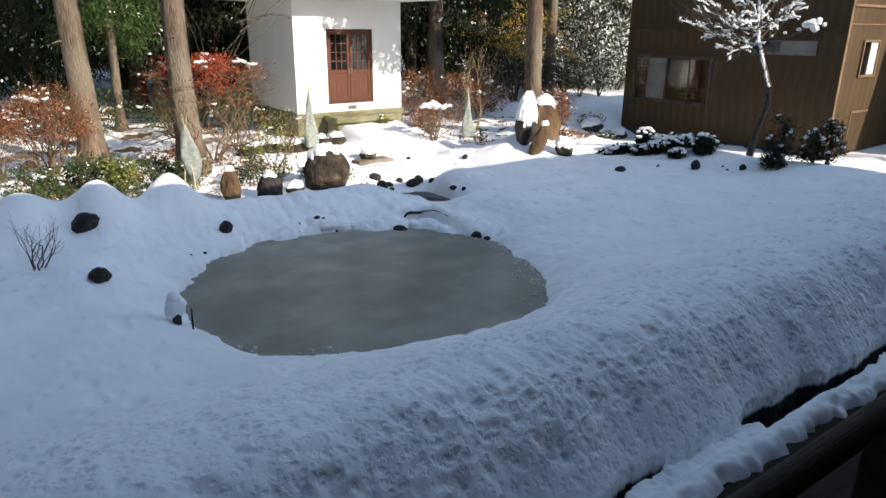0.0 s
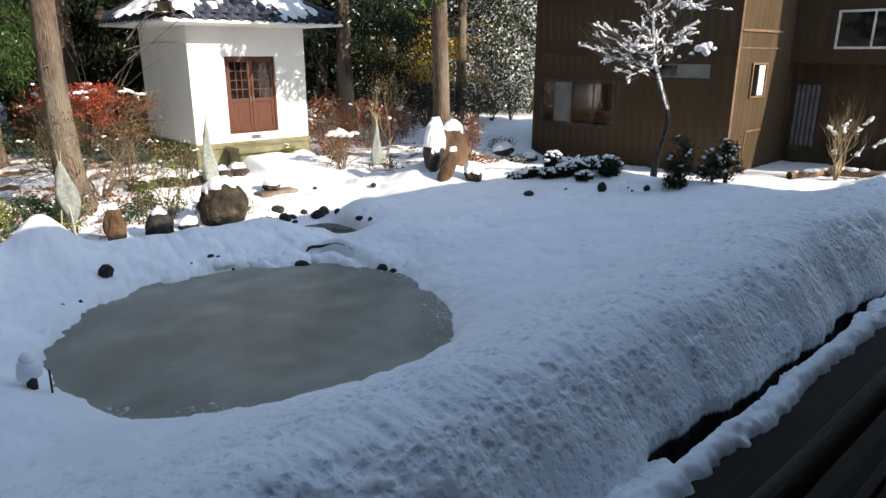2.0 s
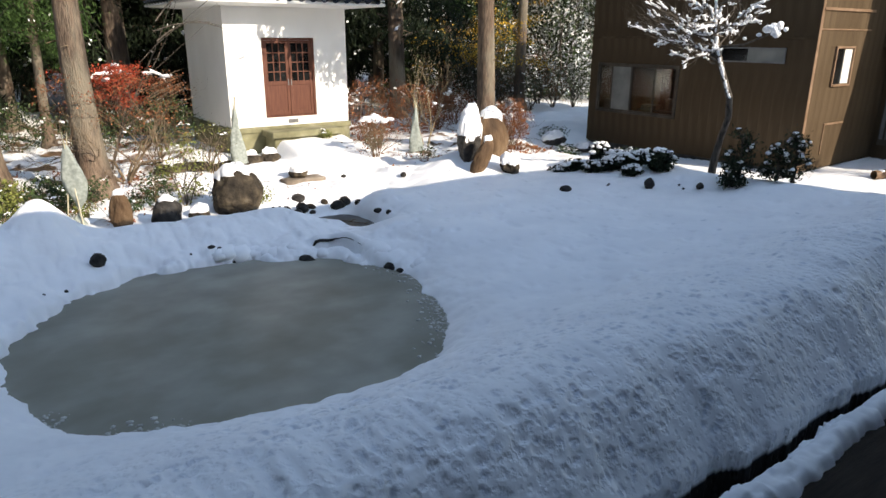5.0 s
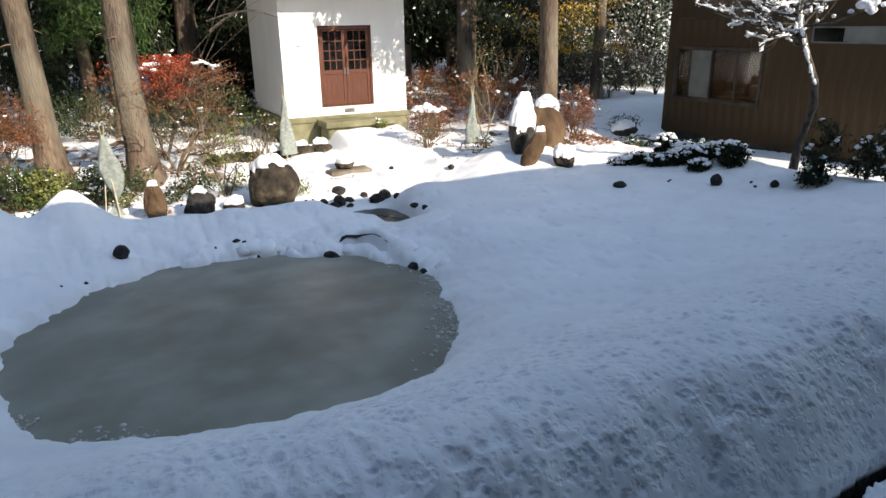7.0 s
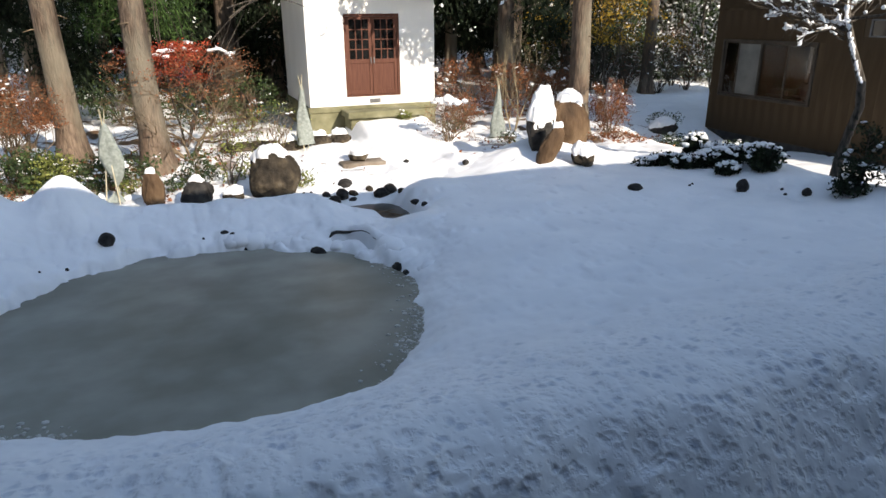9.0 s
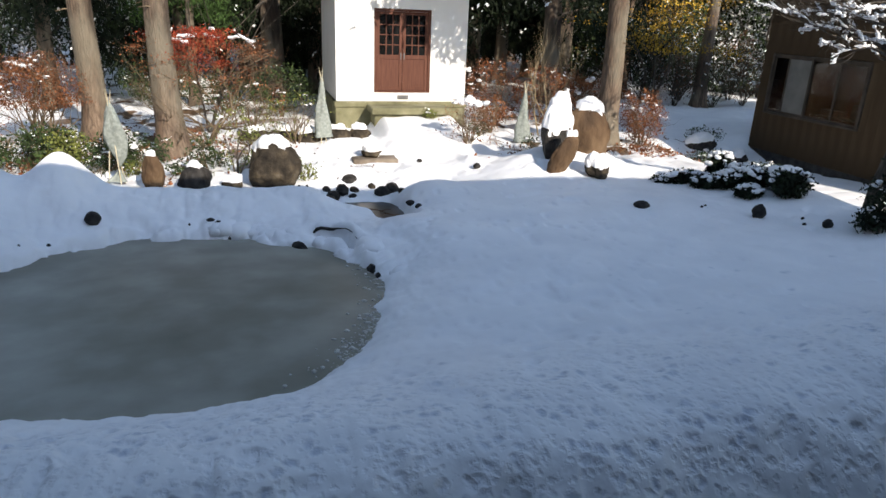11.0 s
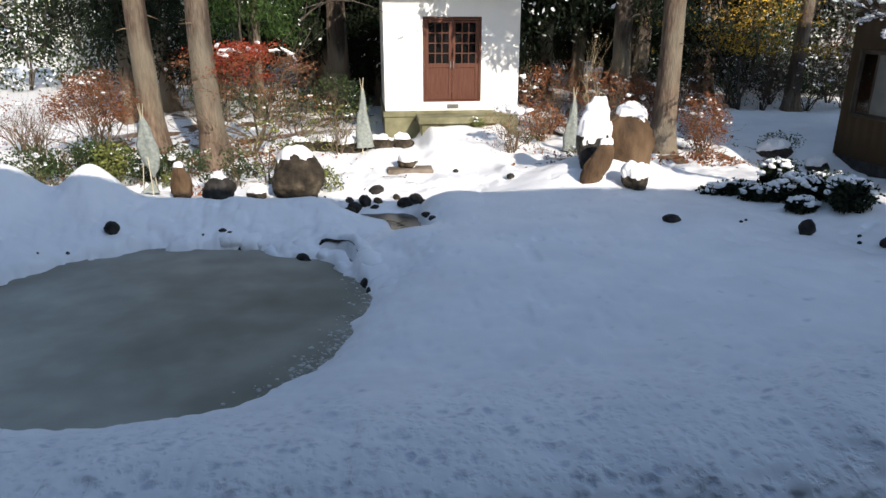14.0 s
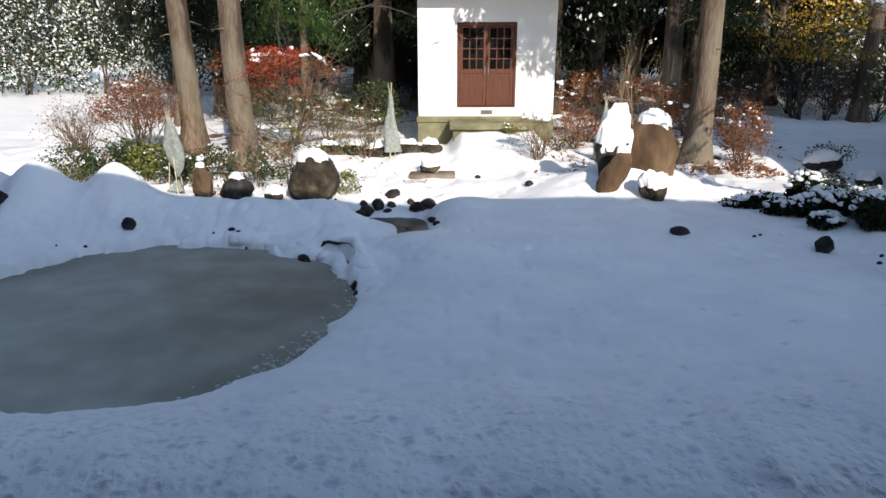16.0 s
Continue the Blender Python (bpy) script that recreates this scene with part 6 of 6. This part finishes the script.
        tube(bag, [a.lerp(b2, u) for u in np.linspace(0, 1, 6)], [0.10, 0.11, 0.10, 0.105, 0.10, 0.095], 9, 0.1, rng)
        bag.part("wood", TRIM, t)
        clumps(sn, [tuple(a.lerp(b2, u) + Vector((0, 0, 0.09))) for u in rng.random(9)], 0.09 + 0.05 * rng.random(9), rng, 0.4)
        tagged(sn.part("snow", SNOW, t), kind="stuff")


house_side_plants()


# ---- stones ----
def stone(name, at, size, mat, label, seed, cap=0.45, snow=0.05, category="rock", group="", tilt=(0, 0, 0), facets=1.0, cap_bias=(0, 0, 0), sub=3, taper=0.22, fold=0.0):
    """A weathered stone with flattened sides; cap is the share of its top that lies under snow (0: bare)."""
    rng = np.random.default_rng(seed)
    t = thing(name, at, label, category, group)
    bm = bmesh.new()
    bmesh.ops.create_icosphere(bm, subdivisions=5 if cap > 0 or sub > 3 else 4, radius=1)
    planes = [(Vector(rng.normal(size=3)).normalized(), 0.76 + 0.22 * rng.random()) for _ in range(int(12 * facets))]
    planes = [q for q in planes if q[0].z < 0.45]
    off = Vector((seed * 1.7, seed * 0.3, 0))
    for v in bm.verts:
        p = v.co.normalized()
        r = 1.0
        for nrm, d in planes:
            k = p.dot(nrm)
            if k > 0.05:
                r = min(r, d / k)
        r *= 1 + 0.10 * noise.noise(p * 2.1 + off) + 0.05 * noise.noise(p * 5.0 + off) + 0.028 * noise.noise(p * 11 + off) + 0.014 * noise.noise(p * 23 + off)
        v.co = p * r
        k = 1 - taper * max(0.0, v.co.z) ** 1.5
        v.co.x, v.co.y = v.co.x * k, v.co.y * k
    rot = Euler([radians(a) for a in tilt]).to_matrix().to_4x4()
    sc = Matrix.Diagonal((size[0] / 2, size[1] / 2, size[2] / 2, 1))
    bmesh.ops.transform(bm, matrix=Matrix.Translation((0, 0, size[2] * 0.42)) @ rot @ sc, verts=bm.verts[:])
    if cap > 0:
        bm.normal_update()
        bm.verts.index_update()
        top = max(v.co.z for v in bm.verts)
        cb = Vector(cap_bias)
        up = {}
        for v in bm.verts:
            f = (v.co.z - (1 - cap) * top) / (cap * top) + v.co.dot(cb)
            f += 0.6 * noise.noise(v.co * 2.6 + off) + 0.22 * noise.noise(v.co * 8 + off)
            up[v.index] = min(1.5, f) + 0.6 * (v.normal.z - 0.6)
        bag_v, bag_f, idx = [], [], {}
        for f in bm.faces:
            if max(up[v.index] for v in f.verts) > 0:
                q = []
                for v in f.verts:
                    if v.index not in idx:
                        idx[v.index] = len(bag_v)
                        u = max(0.0, min(1.0, up[v.index] * 1.6))
                        th = snow * (1 - (1 - u) ** 2) * (1 + fold * noise.noise(Vector((v.co.x * 9, v.co.y * 9, v.co.z * 2.6)) + off) + fold * 0.6 * noise.noise(Vector((v.co.x * 22, v.co.y * 22, v.co.z * 5)) + off) + 0.6 * noise.noise(v.co * 6 + off) + 0.5 * noise.noise(v.co * 13 + off)) if up[v.index] > 0 else -0.012
                        bag_v.append(v.co + v.normal * th * 0.5 + Vector((0, 0, th)))
                    q.append(idx[v.index])
                bag_f.append(q)
    part("body", bm, mat, t, smooth_shade=True)
    if cap > 0 and bag_v:
        bag = Bag()
        _add_mixed(bag, bag_v, bag_f)
        bag.part("snow_cap", SNOW, t, "cap of snow")
    return t


def stones():
    g = lambda x, y, dz=0.0: (x, y, gz(x, y) + dz)
    stone("boulder", (5.62, 11.75, 0.27), (0.95, 0.82, 1.0), ROCK, "large rounded dark boulder capped with snow", 301, 0.22, 0.02, facets=1.4, sub=4, cap_bias=(-1.1, -0.3, 0), taper=0.30)
    stone("upright_stone", (3.72, 11.7, 0.28), (0.36, 0.30, 0.72), ROCK_BROWN, "squat upright brown stone post with snow on top", 302, 0.09, 0.03, facets=1.2)
    stone("rock", (4.38, 11.5, 0.28), (0.58, 0.48, 0.58), ROCK_DARK, "dark rounded rock capped with snow", 303, 0.15, 0.022, sub=4, taper=0.4)
    stone("rock", (4.95, 11.7, 0.30), (0.36, 0.3, 0.22), ROCK, "small dark rock with snow on top", 304, 0.3, 0.04)
    # the pair of standing stones
    stone("standing_stone", (10.72, 11.60, 0.58), (0.64, 0.46, 1.42), ROCK_DARK, "dark standing stone wrapped in frozen snow", 305, 0.60, 0.045, fold=0.5, tilt=(0, 4, 20), cap_bias=(-0.35, -0.45, 0), sub=5, group="standing stones", taper=0.12)
    stone("standing_stone", (11.36, 11.70, 0.58), (0.98, 0.46, 1.30), ROCK_BROWN, "broad brown standing stone with a cap of snow", 306, 0.17, 0.06, tilt=(0, 5, -15), facets=1.6, sub=4, group="standing stones", cap_bias=(0.35, -0.2, 0), taper=0.34)
    stone("leaning_stone", (10.62, 11.02, 0.55), (0.42, 0.28, 0.86), ROCK_BROWN, "narrow brown stone leaning on the standing stone", 307, 0.07, 0.05, tilt=(10, 24, 10), facets=1.3, group="standing stones", taper=0.0)
    stone("rock", (11.22, 10.8, 0.52), (0.50, 0.38, 0.42), ROCK, "grey-brown rock with snow on its top", 308, 0.4, 0.07, tilt=(0, 20, 0))
    # stones that break through the snow
    dark = [(3.1, 10.17, 0.22, 0.21), (11.02, 8.96, 0.27, 0.13), (12.54, 8.22, 0.23, 0.24), (13.05, 7.45, 0.16, 0.15), (9.42, 12.2, 0.16, 0.12), (12.9, 7.7, 0.07, 0.05), (13.05, 7.9, 0.06, 0.05), (8.55, 13.3, 0.12, 0.10),
            (3.42, 9.98, 0.06, 0.06), (2.62, 9.75, 0.06, 0.06), (6.0, 11.0, 0.05, 0.05), (6.12, 11.0, 0.05, 0.05), (11.9, 8.7, 0.06, 0.05), (12.0, 8.75, 0.05, 0.05)]
    for i, (x, y, w, h) in enumerate(dark):
        stone("rock", g(x, y, -0.02), (w, w * 0.8, h), ROCK_DARK, "small dark wet stone breaking through the snow", 320 + i, 0, 0, group="stones in the snow", sub=2)
    # wet stones on the pond's far shore, standing in for shaded hollows in snow
    rng = np.random.default_rng(8)
    for i, (x, y, w, h) in enumerate([(4.48, 10.10, 0.20, 0.20), (4.96, 9.93, 0.22, 0.24), (5.94, 9.50, 0.26, 0.28), (6.76, 8.38, 0.22, 0.30), (6.78, 8.15, 0.18, 0.24), (5.58, 9.72, 0.07, 0.08), (6.6, 8.75, 0.10, 0.16)]):
        d = float(pond_distance(np.array([x]), np.array([y]))[0])
        u = Vector((x - POND_C[0], y - POND_C[1])).normalized() * (0.035 - d)
        stone("edge_stone", (x + u.x, y + u.y, -0.08), (w * 1.2, w * 0.6, h * 0.62), ROCK_DARK, "dark wet stone standing in for a shaded hollow under the snow", 350 + i, 0, 0, group="pond edge stones", sub=2, facets=2.2, tilt=(0, 8 * math.sin(i * 2.3), math.degrees(math.atan2(y - POND_C[1], x - POND_C[0])) + 90))
    # pillows of snow bulging over the shore stones
    t = thing("shore_snow", (POND_C[0], POND_C[1], 0.0), "soft pillows of snow bulging over the far shore", "snow", kind="stuff")
    bag = Bag()
    rng = np.random.default_rng(61)
    for i in range(26):
        a = radians(rng.uniform(4, 88))
        dx, dy = math.cos(a), math.sin(a)
        far = 2.45 - float(pond_distance(np.array([POND_C[0] + 2.45 * dx]), np.array([POND_C[1] + 2.45 * dy]))[0])
        r = 0.11 + 0.14 * rng.random() ** 1.4
        q = far + 0.02 + r * 0.72 + 0.20 * rng.random() ** 1.5
        if abs(math.hypot(POND_C[0] + q * dx - 6.02, POND_C[1] + q * dy - 9.02) - 0.60) < 0.10 and dx > 0.5:
            continue
        x, y = POND_C[0] + q * dx, POND_C[1] + q * dy
        clumps(bag, [(q * dx, q * dy, max(0.0, gz(x, y) - 0.50 * r))], [r], rng, 0.62, True)
    bag.part("snow_pad", SNOW, t)
    # dark tube in the outlet's crease, standing in for the shade under the ledge
    t = thing("ledge_stone", (6.02, 9.02, 0.0), "dark tube standing in for the shade in a crease of the snow", "rock")
    bag = Bag()
    rng = np.random.default_rng(37)
    turns = np.linspace(0.10, 1.46, 15)
    tube(bag, [(0.64 * math.cos(a), 0.64 * math.sin(a), gz(6.02 + 0.74 * math.cos(a), 9.02 + 0.74 * math.sin(a)) - 0.075) for a in turns], [0.005, 0.009, 0.007, 0.006, 0.007, 0.008, 0.007, 0.009, 0.013, 0.019, 0.023, 0.021, 0.023, 0.026, 0.01], 8, 0.5, rng)
    bag.part("body", ROCK_DARK, t)
    # small dark stones under the snow pillows, some where hollows are only shaded
    for i, (x, y, w) in enumerate([(4.66, 10.16, 0.075), (4.77, 10.13, 0.07), (4.36, 10.22, 0.05), (2.35, 9.5, 0.05), (7.72, 10.35, 0.12), (7.78, 10.1, 0.10)]):
        stone("rock", (x, y, gz(x, y) - 0.035), (w * 1.6, w, w * 0.9), ROCK_DARK, "small dark wet stone breaking through the snow", 440 + i, 0, 0, group="stones in the snow", sub=2, facets=2.0, tilt=(0, 15 * math.sin(i), 40 * i))
    # stones round the upper pool
    for i, (x, y, w, h) in enumerate([(6.50, 11.12, 0.20, 0.20), (6.58, 11.32, 0.26, 0.20), (6.76, 11.52, 0.26, 0.22), (6.98, 11.62, 0.17, 0.13), (6.92, 11.42, 0.14, 0.10), (6.95, 12.15, 0.32, 0.11), (7.30, 11.72, 0.14, 0.14), (7.44, 11.42, 0.26, 0.20),
                                      (7.62, 11.48, 0.26, 0.22), (7.72, 11.12, 0.16, 0.12), (6.50, 11.62, 0.14, 0.13)]):
        stone("edge_stone", (x, y, max(POOL_Z - 0.02, gz(x, y) - 0.05)), (w * 1.25, w * 0.9, h * 1.05), ROCK_DARK if i % 3 else ROCK, "dark rounded stone round the upper pond", 400 + i, 0, 0, group="upper pond stones", sub=2, facets=2.0, tilt=(0, 20 * math.sin(i * 1.7), 50 * i))
    # a few twigs fallen on the thin ice of the upper pool
    t = thing("fallen_branch", (7.35, 10.6, POOL_Z + 0.012), "thin bare branch lying on the pool ice", "branch")
    bag = Bag()
    for a, b2 in (((-0.25, 0.2), (0.0, -0.1)), ((0.0, -0.1), (0.12, -0.42)), ((0.0, -0.1), (-0.12, -0.2)), ((-0.1, 0.02), (0.1, 0.12)), ((0.06, -0.26), (0.2, -0.2))):
        tube(bag, [(a[0], a[1], 0), ((a[0] + b2[0]) / 2 + 0.02, (a[1] + b2[1]) / 2, 0.015), (b2[0], b2[1], 0.0)], [0.009, 0.007, 0.004], 4)
    bag.part("twig", TWIG, t)
    # low stone on its slab
    stone("lantern_stone", (7.62, 13.6, 0.39), (0.42, 0.40, 0.26), ROCK, "low round garden stone on a flat slab with snow", 420, 0.32, 0.05)
    t = thing("stone_slab", (7.65, 13.48, 0.36), "flat brown stepping slab in the snow", "stepping stone")
    bm = boxes((-0.44, 0.46, -0.22, 0.20, -0.12, 0.06), bevel=0.02)
    bmesh.ops.subdivide_edges(bm, edges=bm.edges[:], cuts=3, use_grid_fill=True)
    for v in bm.verts:
        v.co += noise.noise_vector(v.co * 5) * 0.018
    part("body", bm, STONE_PALE, t, smooth_shade=True)
    # kerb of the planting terrace
    for i, (x, w) in enumerate([(5.35, 0.62), (5.92, 0.55), (6.5, 0.7), (7.1, 0.62), (7.6, 0.45)]):
        y = 15.1 + 0.05 * math.sin(i * 2.1)
        stone("kerb_stone", (x, y, gz(x, y) - 0.08), (w * 1.12, 0.3, 0.34), ROCK, "mossy kerb stone of the planting terrace", 425 + i, 0.12 + 0.06 * (i % 3), 0.05, group="terrace kerb stones", facets=1.6, cap_bias=(0, 1.2, 0))
    # cut edge rocks under the heaps
    stone("rock", g(1.16, 10.2, -0.13), (0.38, 0.30, 0.32), ROCK_DARK, "dark rock showing beneath a heap of snow", 430, 0, 0, tilt=(0, -25, 0))
    stone("rock", g(0.98, 8.15, -0.03), (0.25, 0.2, 0.2), ROCK_DARK, "dark heart-shaped rock in the snow", 431, 0, 0)
    stone("rock", g(15.7, 14.0, -0.08), (0.85, 0.6, 0.45), ROCK_DARK, "dark rock with a cap of snow by the house", 432, 0.45, 0.04, cap_bias=(-0.8, 0.2, 0), facets=2.0, taper=0.5)
    stone("rock", g(16.3, 13.4, -0.10), (0.6, 0.45, 0.36), ROCK_DARK, "dark rock with a cap of snow by the house", 433, 0.45, 0.04, cap_bias=(-0.8, 0.2, 0), facets=2.0, taper=0.5)
    # post with a snow cap at the pond's corner
    t = thing("post", (1.50, 6.95, 0.05), "short dark wooden post wearing a cap of snow", "post")
    bag, sn = Bag(), Bag()
    tube(bag, [(0, 0, 0), (0, 0, 0.25), (0.01, 0, 0.5)], [0.05, 0.048, 0.045], 8)
    tube(bag, [(0.14, -0.05, 0), (0.15, -0.05, 0.42)], [0.012, 0.01], 5)
    bag.part("wood", ROCK_DARK, t)
    rng = np.random.default_rng(2)
    clumps(sn, [(0, 0, 0.48), (0.0, 0.0, 0.56), (0.01, 0.01, 0.42)], [0.095, 0.07, 0.095], rng, 0.9, True)
    sn.part("snow_cap", SNOW, t, "rounded cap of snow")


stones()


def wraps():
    """Shrubs tied up for winter in grey netting on bamboo poles."""
    def wrap(at, h, r, seed, lean, label, kite=0.0):
        rng = np.random.default_rng(seed)
        t = thing("winter_wrap", at, label, "plant cover", "winter wraps")
        bag = Bag()
        n, k = 18, 14
        rows = []
        for i in range(k):
            q = i / (k - 1)
            rr = r * (1 - q) ** 0.9 * min(1.0, 0.35 + kite * q + (1 - kite) * 0.65) + 0.016
            for j in range(n):
                a = 2 * math.pi * j / n
                w = 1 + 0.22 * math.sin(3 * a + 5 * q + seed) + 0.12 * math.sin(5 * a - 7 * q) + 0.07 * rng.normal()
                rows.append(Vector((rr * w * math.cos(a) + lean * (1 - q) * min(1, q * 3), 0.6 * rr * w * math.sin(a), 0.10 + q * (h * 0.9))))
        f = [(i * n + j, i * n + (j + 1) % n, (i + 1) * n + (j + 1) % n, (i + 1) * n + j) for i in range(k - 1) for j in range(n)]
        _add_mixed(bag, rows, f)
        bag.part("net", NET, t, "grey-green netting")
        for j in range(3):
            a = 2.1 * j + seed
            p = Bag()
            tube(p, [(r * 0.45 * math.cos(a), r * 0.45 * math.sin(a), -0.1), (-0.02 * math.cos(a), -0.02 * math.sin(a), h * 0.95), (-0.05 * math.cos(a), -0.05 * math.sin(a), h + 0.14)], [0.012, 0.010, 0.008], 5)
            p.part("pole", BAMBOO, t)
    wrap((3.13, 12.05, 0.30), 1.45, 0.36, 1, 0.12, "grey netting wrapped round a staked shrub", 2.2)
    wrap((6.76, 14.85, 0.50), 1.42, 0.17, 2, 0.0, "slim cone of netting on bamboo poles")
    wrap((11.25, 14.5, 0.42), 1.30, 0.17, 3, 0.0, "slim cone of netting on bamboo poles")


wraps()


def ice_crumbs():
    """Broken crumbs of ice and slush along the near edge of the pond."""
    rng = np.random.default_rng(88)
    t = thing("ice_crumbs", (5.0, 5.7, 0.0), "crumbs of broken ice along the pond edge", "ice", kind="stuff")
    bag = Bag()
    cs, ss = [], []
    for i in range(900):
        a = rng.uniform(math.radians(200), math.radians(385))
        if vnoise(np.array([a * 3.0]), np.array([0.0]), 2.2, 64)[0] + 0.35 * math.cos(a - 5.9) < 0.35 * rng.random() + 0.05:
            continue
        k = (a / (2 * math.pi) % 1.0) * len(POND_R)
        j = int(k) % len(POND_R)
        r = POND_R[j] * (1 - k % 1) + POND_R[(j + 1) % len(POND_R)] * (k % 1) + 0.03 - abs(rng.normal()) * 0.13
        cs.append((POND_C[0] + r * math.cos(a) - 5.0, POND_C[1] + r * math.sin(a) - 5.7, 0.004))
        ss.append(0.006 + 0.026 * rng.random() ** 3)
    for i in range(120):
        a = 5.72 + 0.22 * rng.normal()
        k = (a / (2 * math.pi) % 1.0) * len(POND_R)
        j = int(k) % len(POND_R)
        r = POND_R[j] * (1 - k % 1) + POND_R[(j + 1) % len(POND_R)] * (k % 1) + 0.04 - abs(rng.normal()) * 0.17
        cs.append((POND_C[0] + r * math.cos(a) - 5.0, POND_C[1] + r * math.sin(a) - 5.7, 0.003))
        ss.append(0.007 + 0.030 * rng.random() ** 3)
    clumps(bag, cs, ss, rng, 0.35)
    bag.part("crumb_field", SLUSH, t)


ice_crumbs()


def ground_scatter():
    """Fallen leaves and broken twigs lying on the snow and litter under the trees."""
    rng = np.random.default_rng(500)
    n = 6500
    x = rng.uniform(1.0, 7.6, n)
    y = rng.uniform(11.9, 17.0, n)
    dens = smooth(vnoise(x, y, 1.3, 91) + 0.5 * vnoise(x, y, 3.5, 92), -0.15, 0.6) * (1 - smooth(x, 4.4, 5.6)) + 0.015
    keep = rng.random(n) < dens
    x, y = x[keep], y[keep]
    x2 = rng.uniform(9.5, 16, 1600)
    y2 = rng.uniform(12.6, 19.0, 1600)
    keep = vnoise(x2, y2, 1.1, 93) > 0.15
    x, y = np.concatenate([x, x2[keep]]), np.concatenate([y, y2[keep]])
    # a russet carpet round the azalea by the cedar
    x3, y3 = 13.7 + rng.normal(size=500) * 0.5, 13.3 + rng.normal(size=500) * 0.3
    x, y = np.concatenate([x, x3]), np.concatenate([y, y3])
    c = np.stack([x, y, ground_z(x, y) + 0.012], 1)
    bag = Bag()
    leaves(bag, c, 0.075, rng, aspect=0.6, bias=np.array([0, 0, 0.0]))
    o = bag.part("fallen_leaves", LEAF_RUST, smooth_shade=False)
    tagged(o, "brown fallen leaves strewn over snow and litter", "leaves", kind="stuff")
    tw = Bag()
    for i in range(260):
        k = rng.integers(0, len(x))
        p = Vector((x[k], y[k], float(ground_z(x[k:k + 1], y[k:k + 1])[0]) + 0.01))
        a = rng.random() * 6.28
        L = 0.12 + 0.3 * rng.random()
        d = Vector((math.cos(a), math.sin(a), 0.15 + 0.9 * rng.random() ** 3))
        tube(tw, [p, p + d * L * 0.5 + Vector((0, 0, 0.01)), p + d * L], [0.006, 0.005, 0.002], 3)
    o = tw.part("fallen_twigs", TWIG, smooth_shade=False)
    tagged(o, "thin broken twigs lying about the planted ground", "twigs", kind="stuff")


ground_scatter()


def low_plants():
    g = lambda x, y: (x, y, gz(x, y) - 0.02)
    for i, (x, y, w, h, m) in enumerate([(2.7, 12.7, 0.28, 0.35, 0), (3.3, 12.6, 0.22, 0.3, 1), (4.05, 12.5, 0.22, 0.28, 0), (5.3, 13.2, 0.26, 0.3, 1), (4.7, 13.3, 0.3, 0.35, 0), (6.0, 13.2, 0.2, 0.2, 1), (2.6, 14.2, 0.35, 0.4, 0), (5.6, 12.6, 0.18, 0.22, 0), (1.3, 12.6, 0.4, 0.5, 0), (0.8, 13.0, 0.4, 0.5, 1), (2.2, 12.4, 0.35, 0.4, 0), (3.0, 13.3, 0.35, 0.5, 0), (4.3, 13.1, 0.3, 0.4, 0), (1.6, 14.1, 0.45, 0.5, 0), (2.9, 14.8, 0.4, 0.45, 0), (5.2, 14.6, 0.3, 0.4, 1),
                                         (10.4, 15.2, 0.3, 0.35, 0), (11.2, 13.9, 0.25, 0.4, 0), (12.2, 13.2, 0.25, 0.25, 1), (9.4, 15.9, 0.2, 0.25, 1)]):
        bush("low_plant", g(x, y), (w, w * 0.8, h), LEAF_LIME if m else LEAF_GREEN, "small leafy plant poking through the snow", 600 + i, 110, 0.075, 6, 0.04, 4, hollow=0.2, category="plant", group="low plants in the beds")


low_plants()
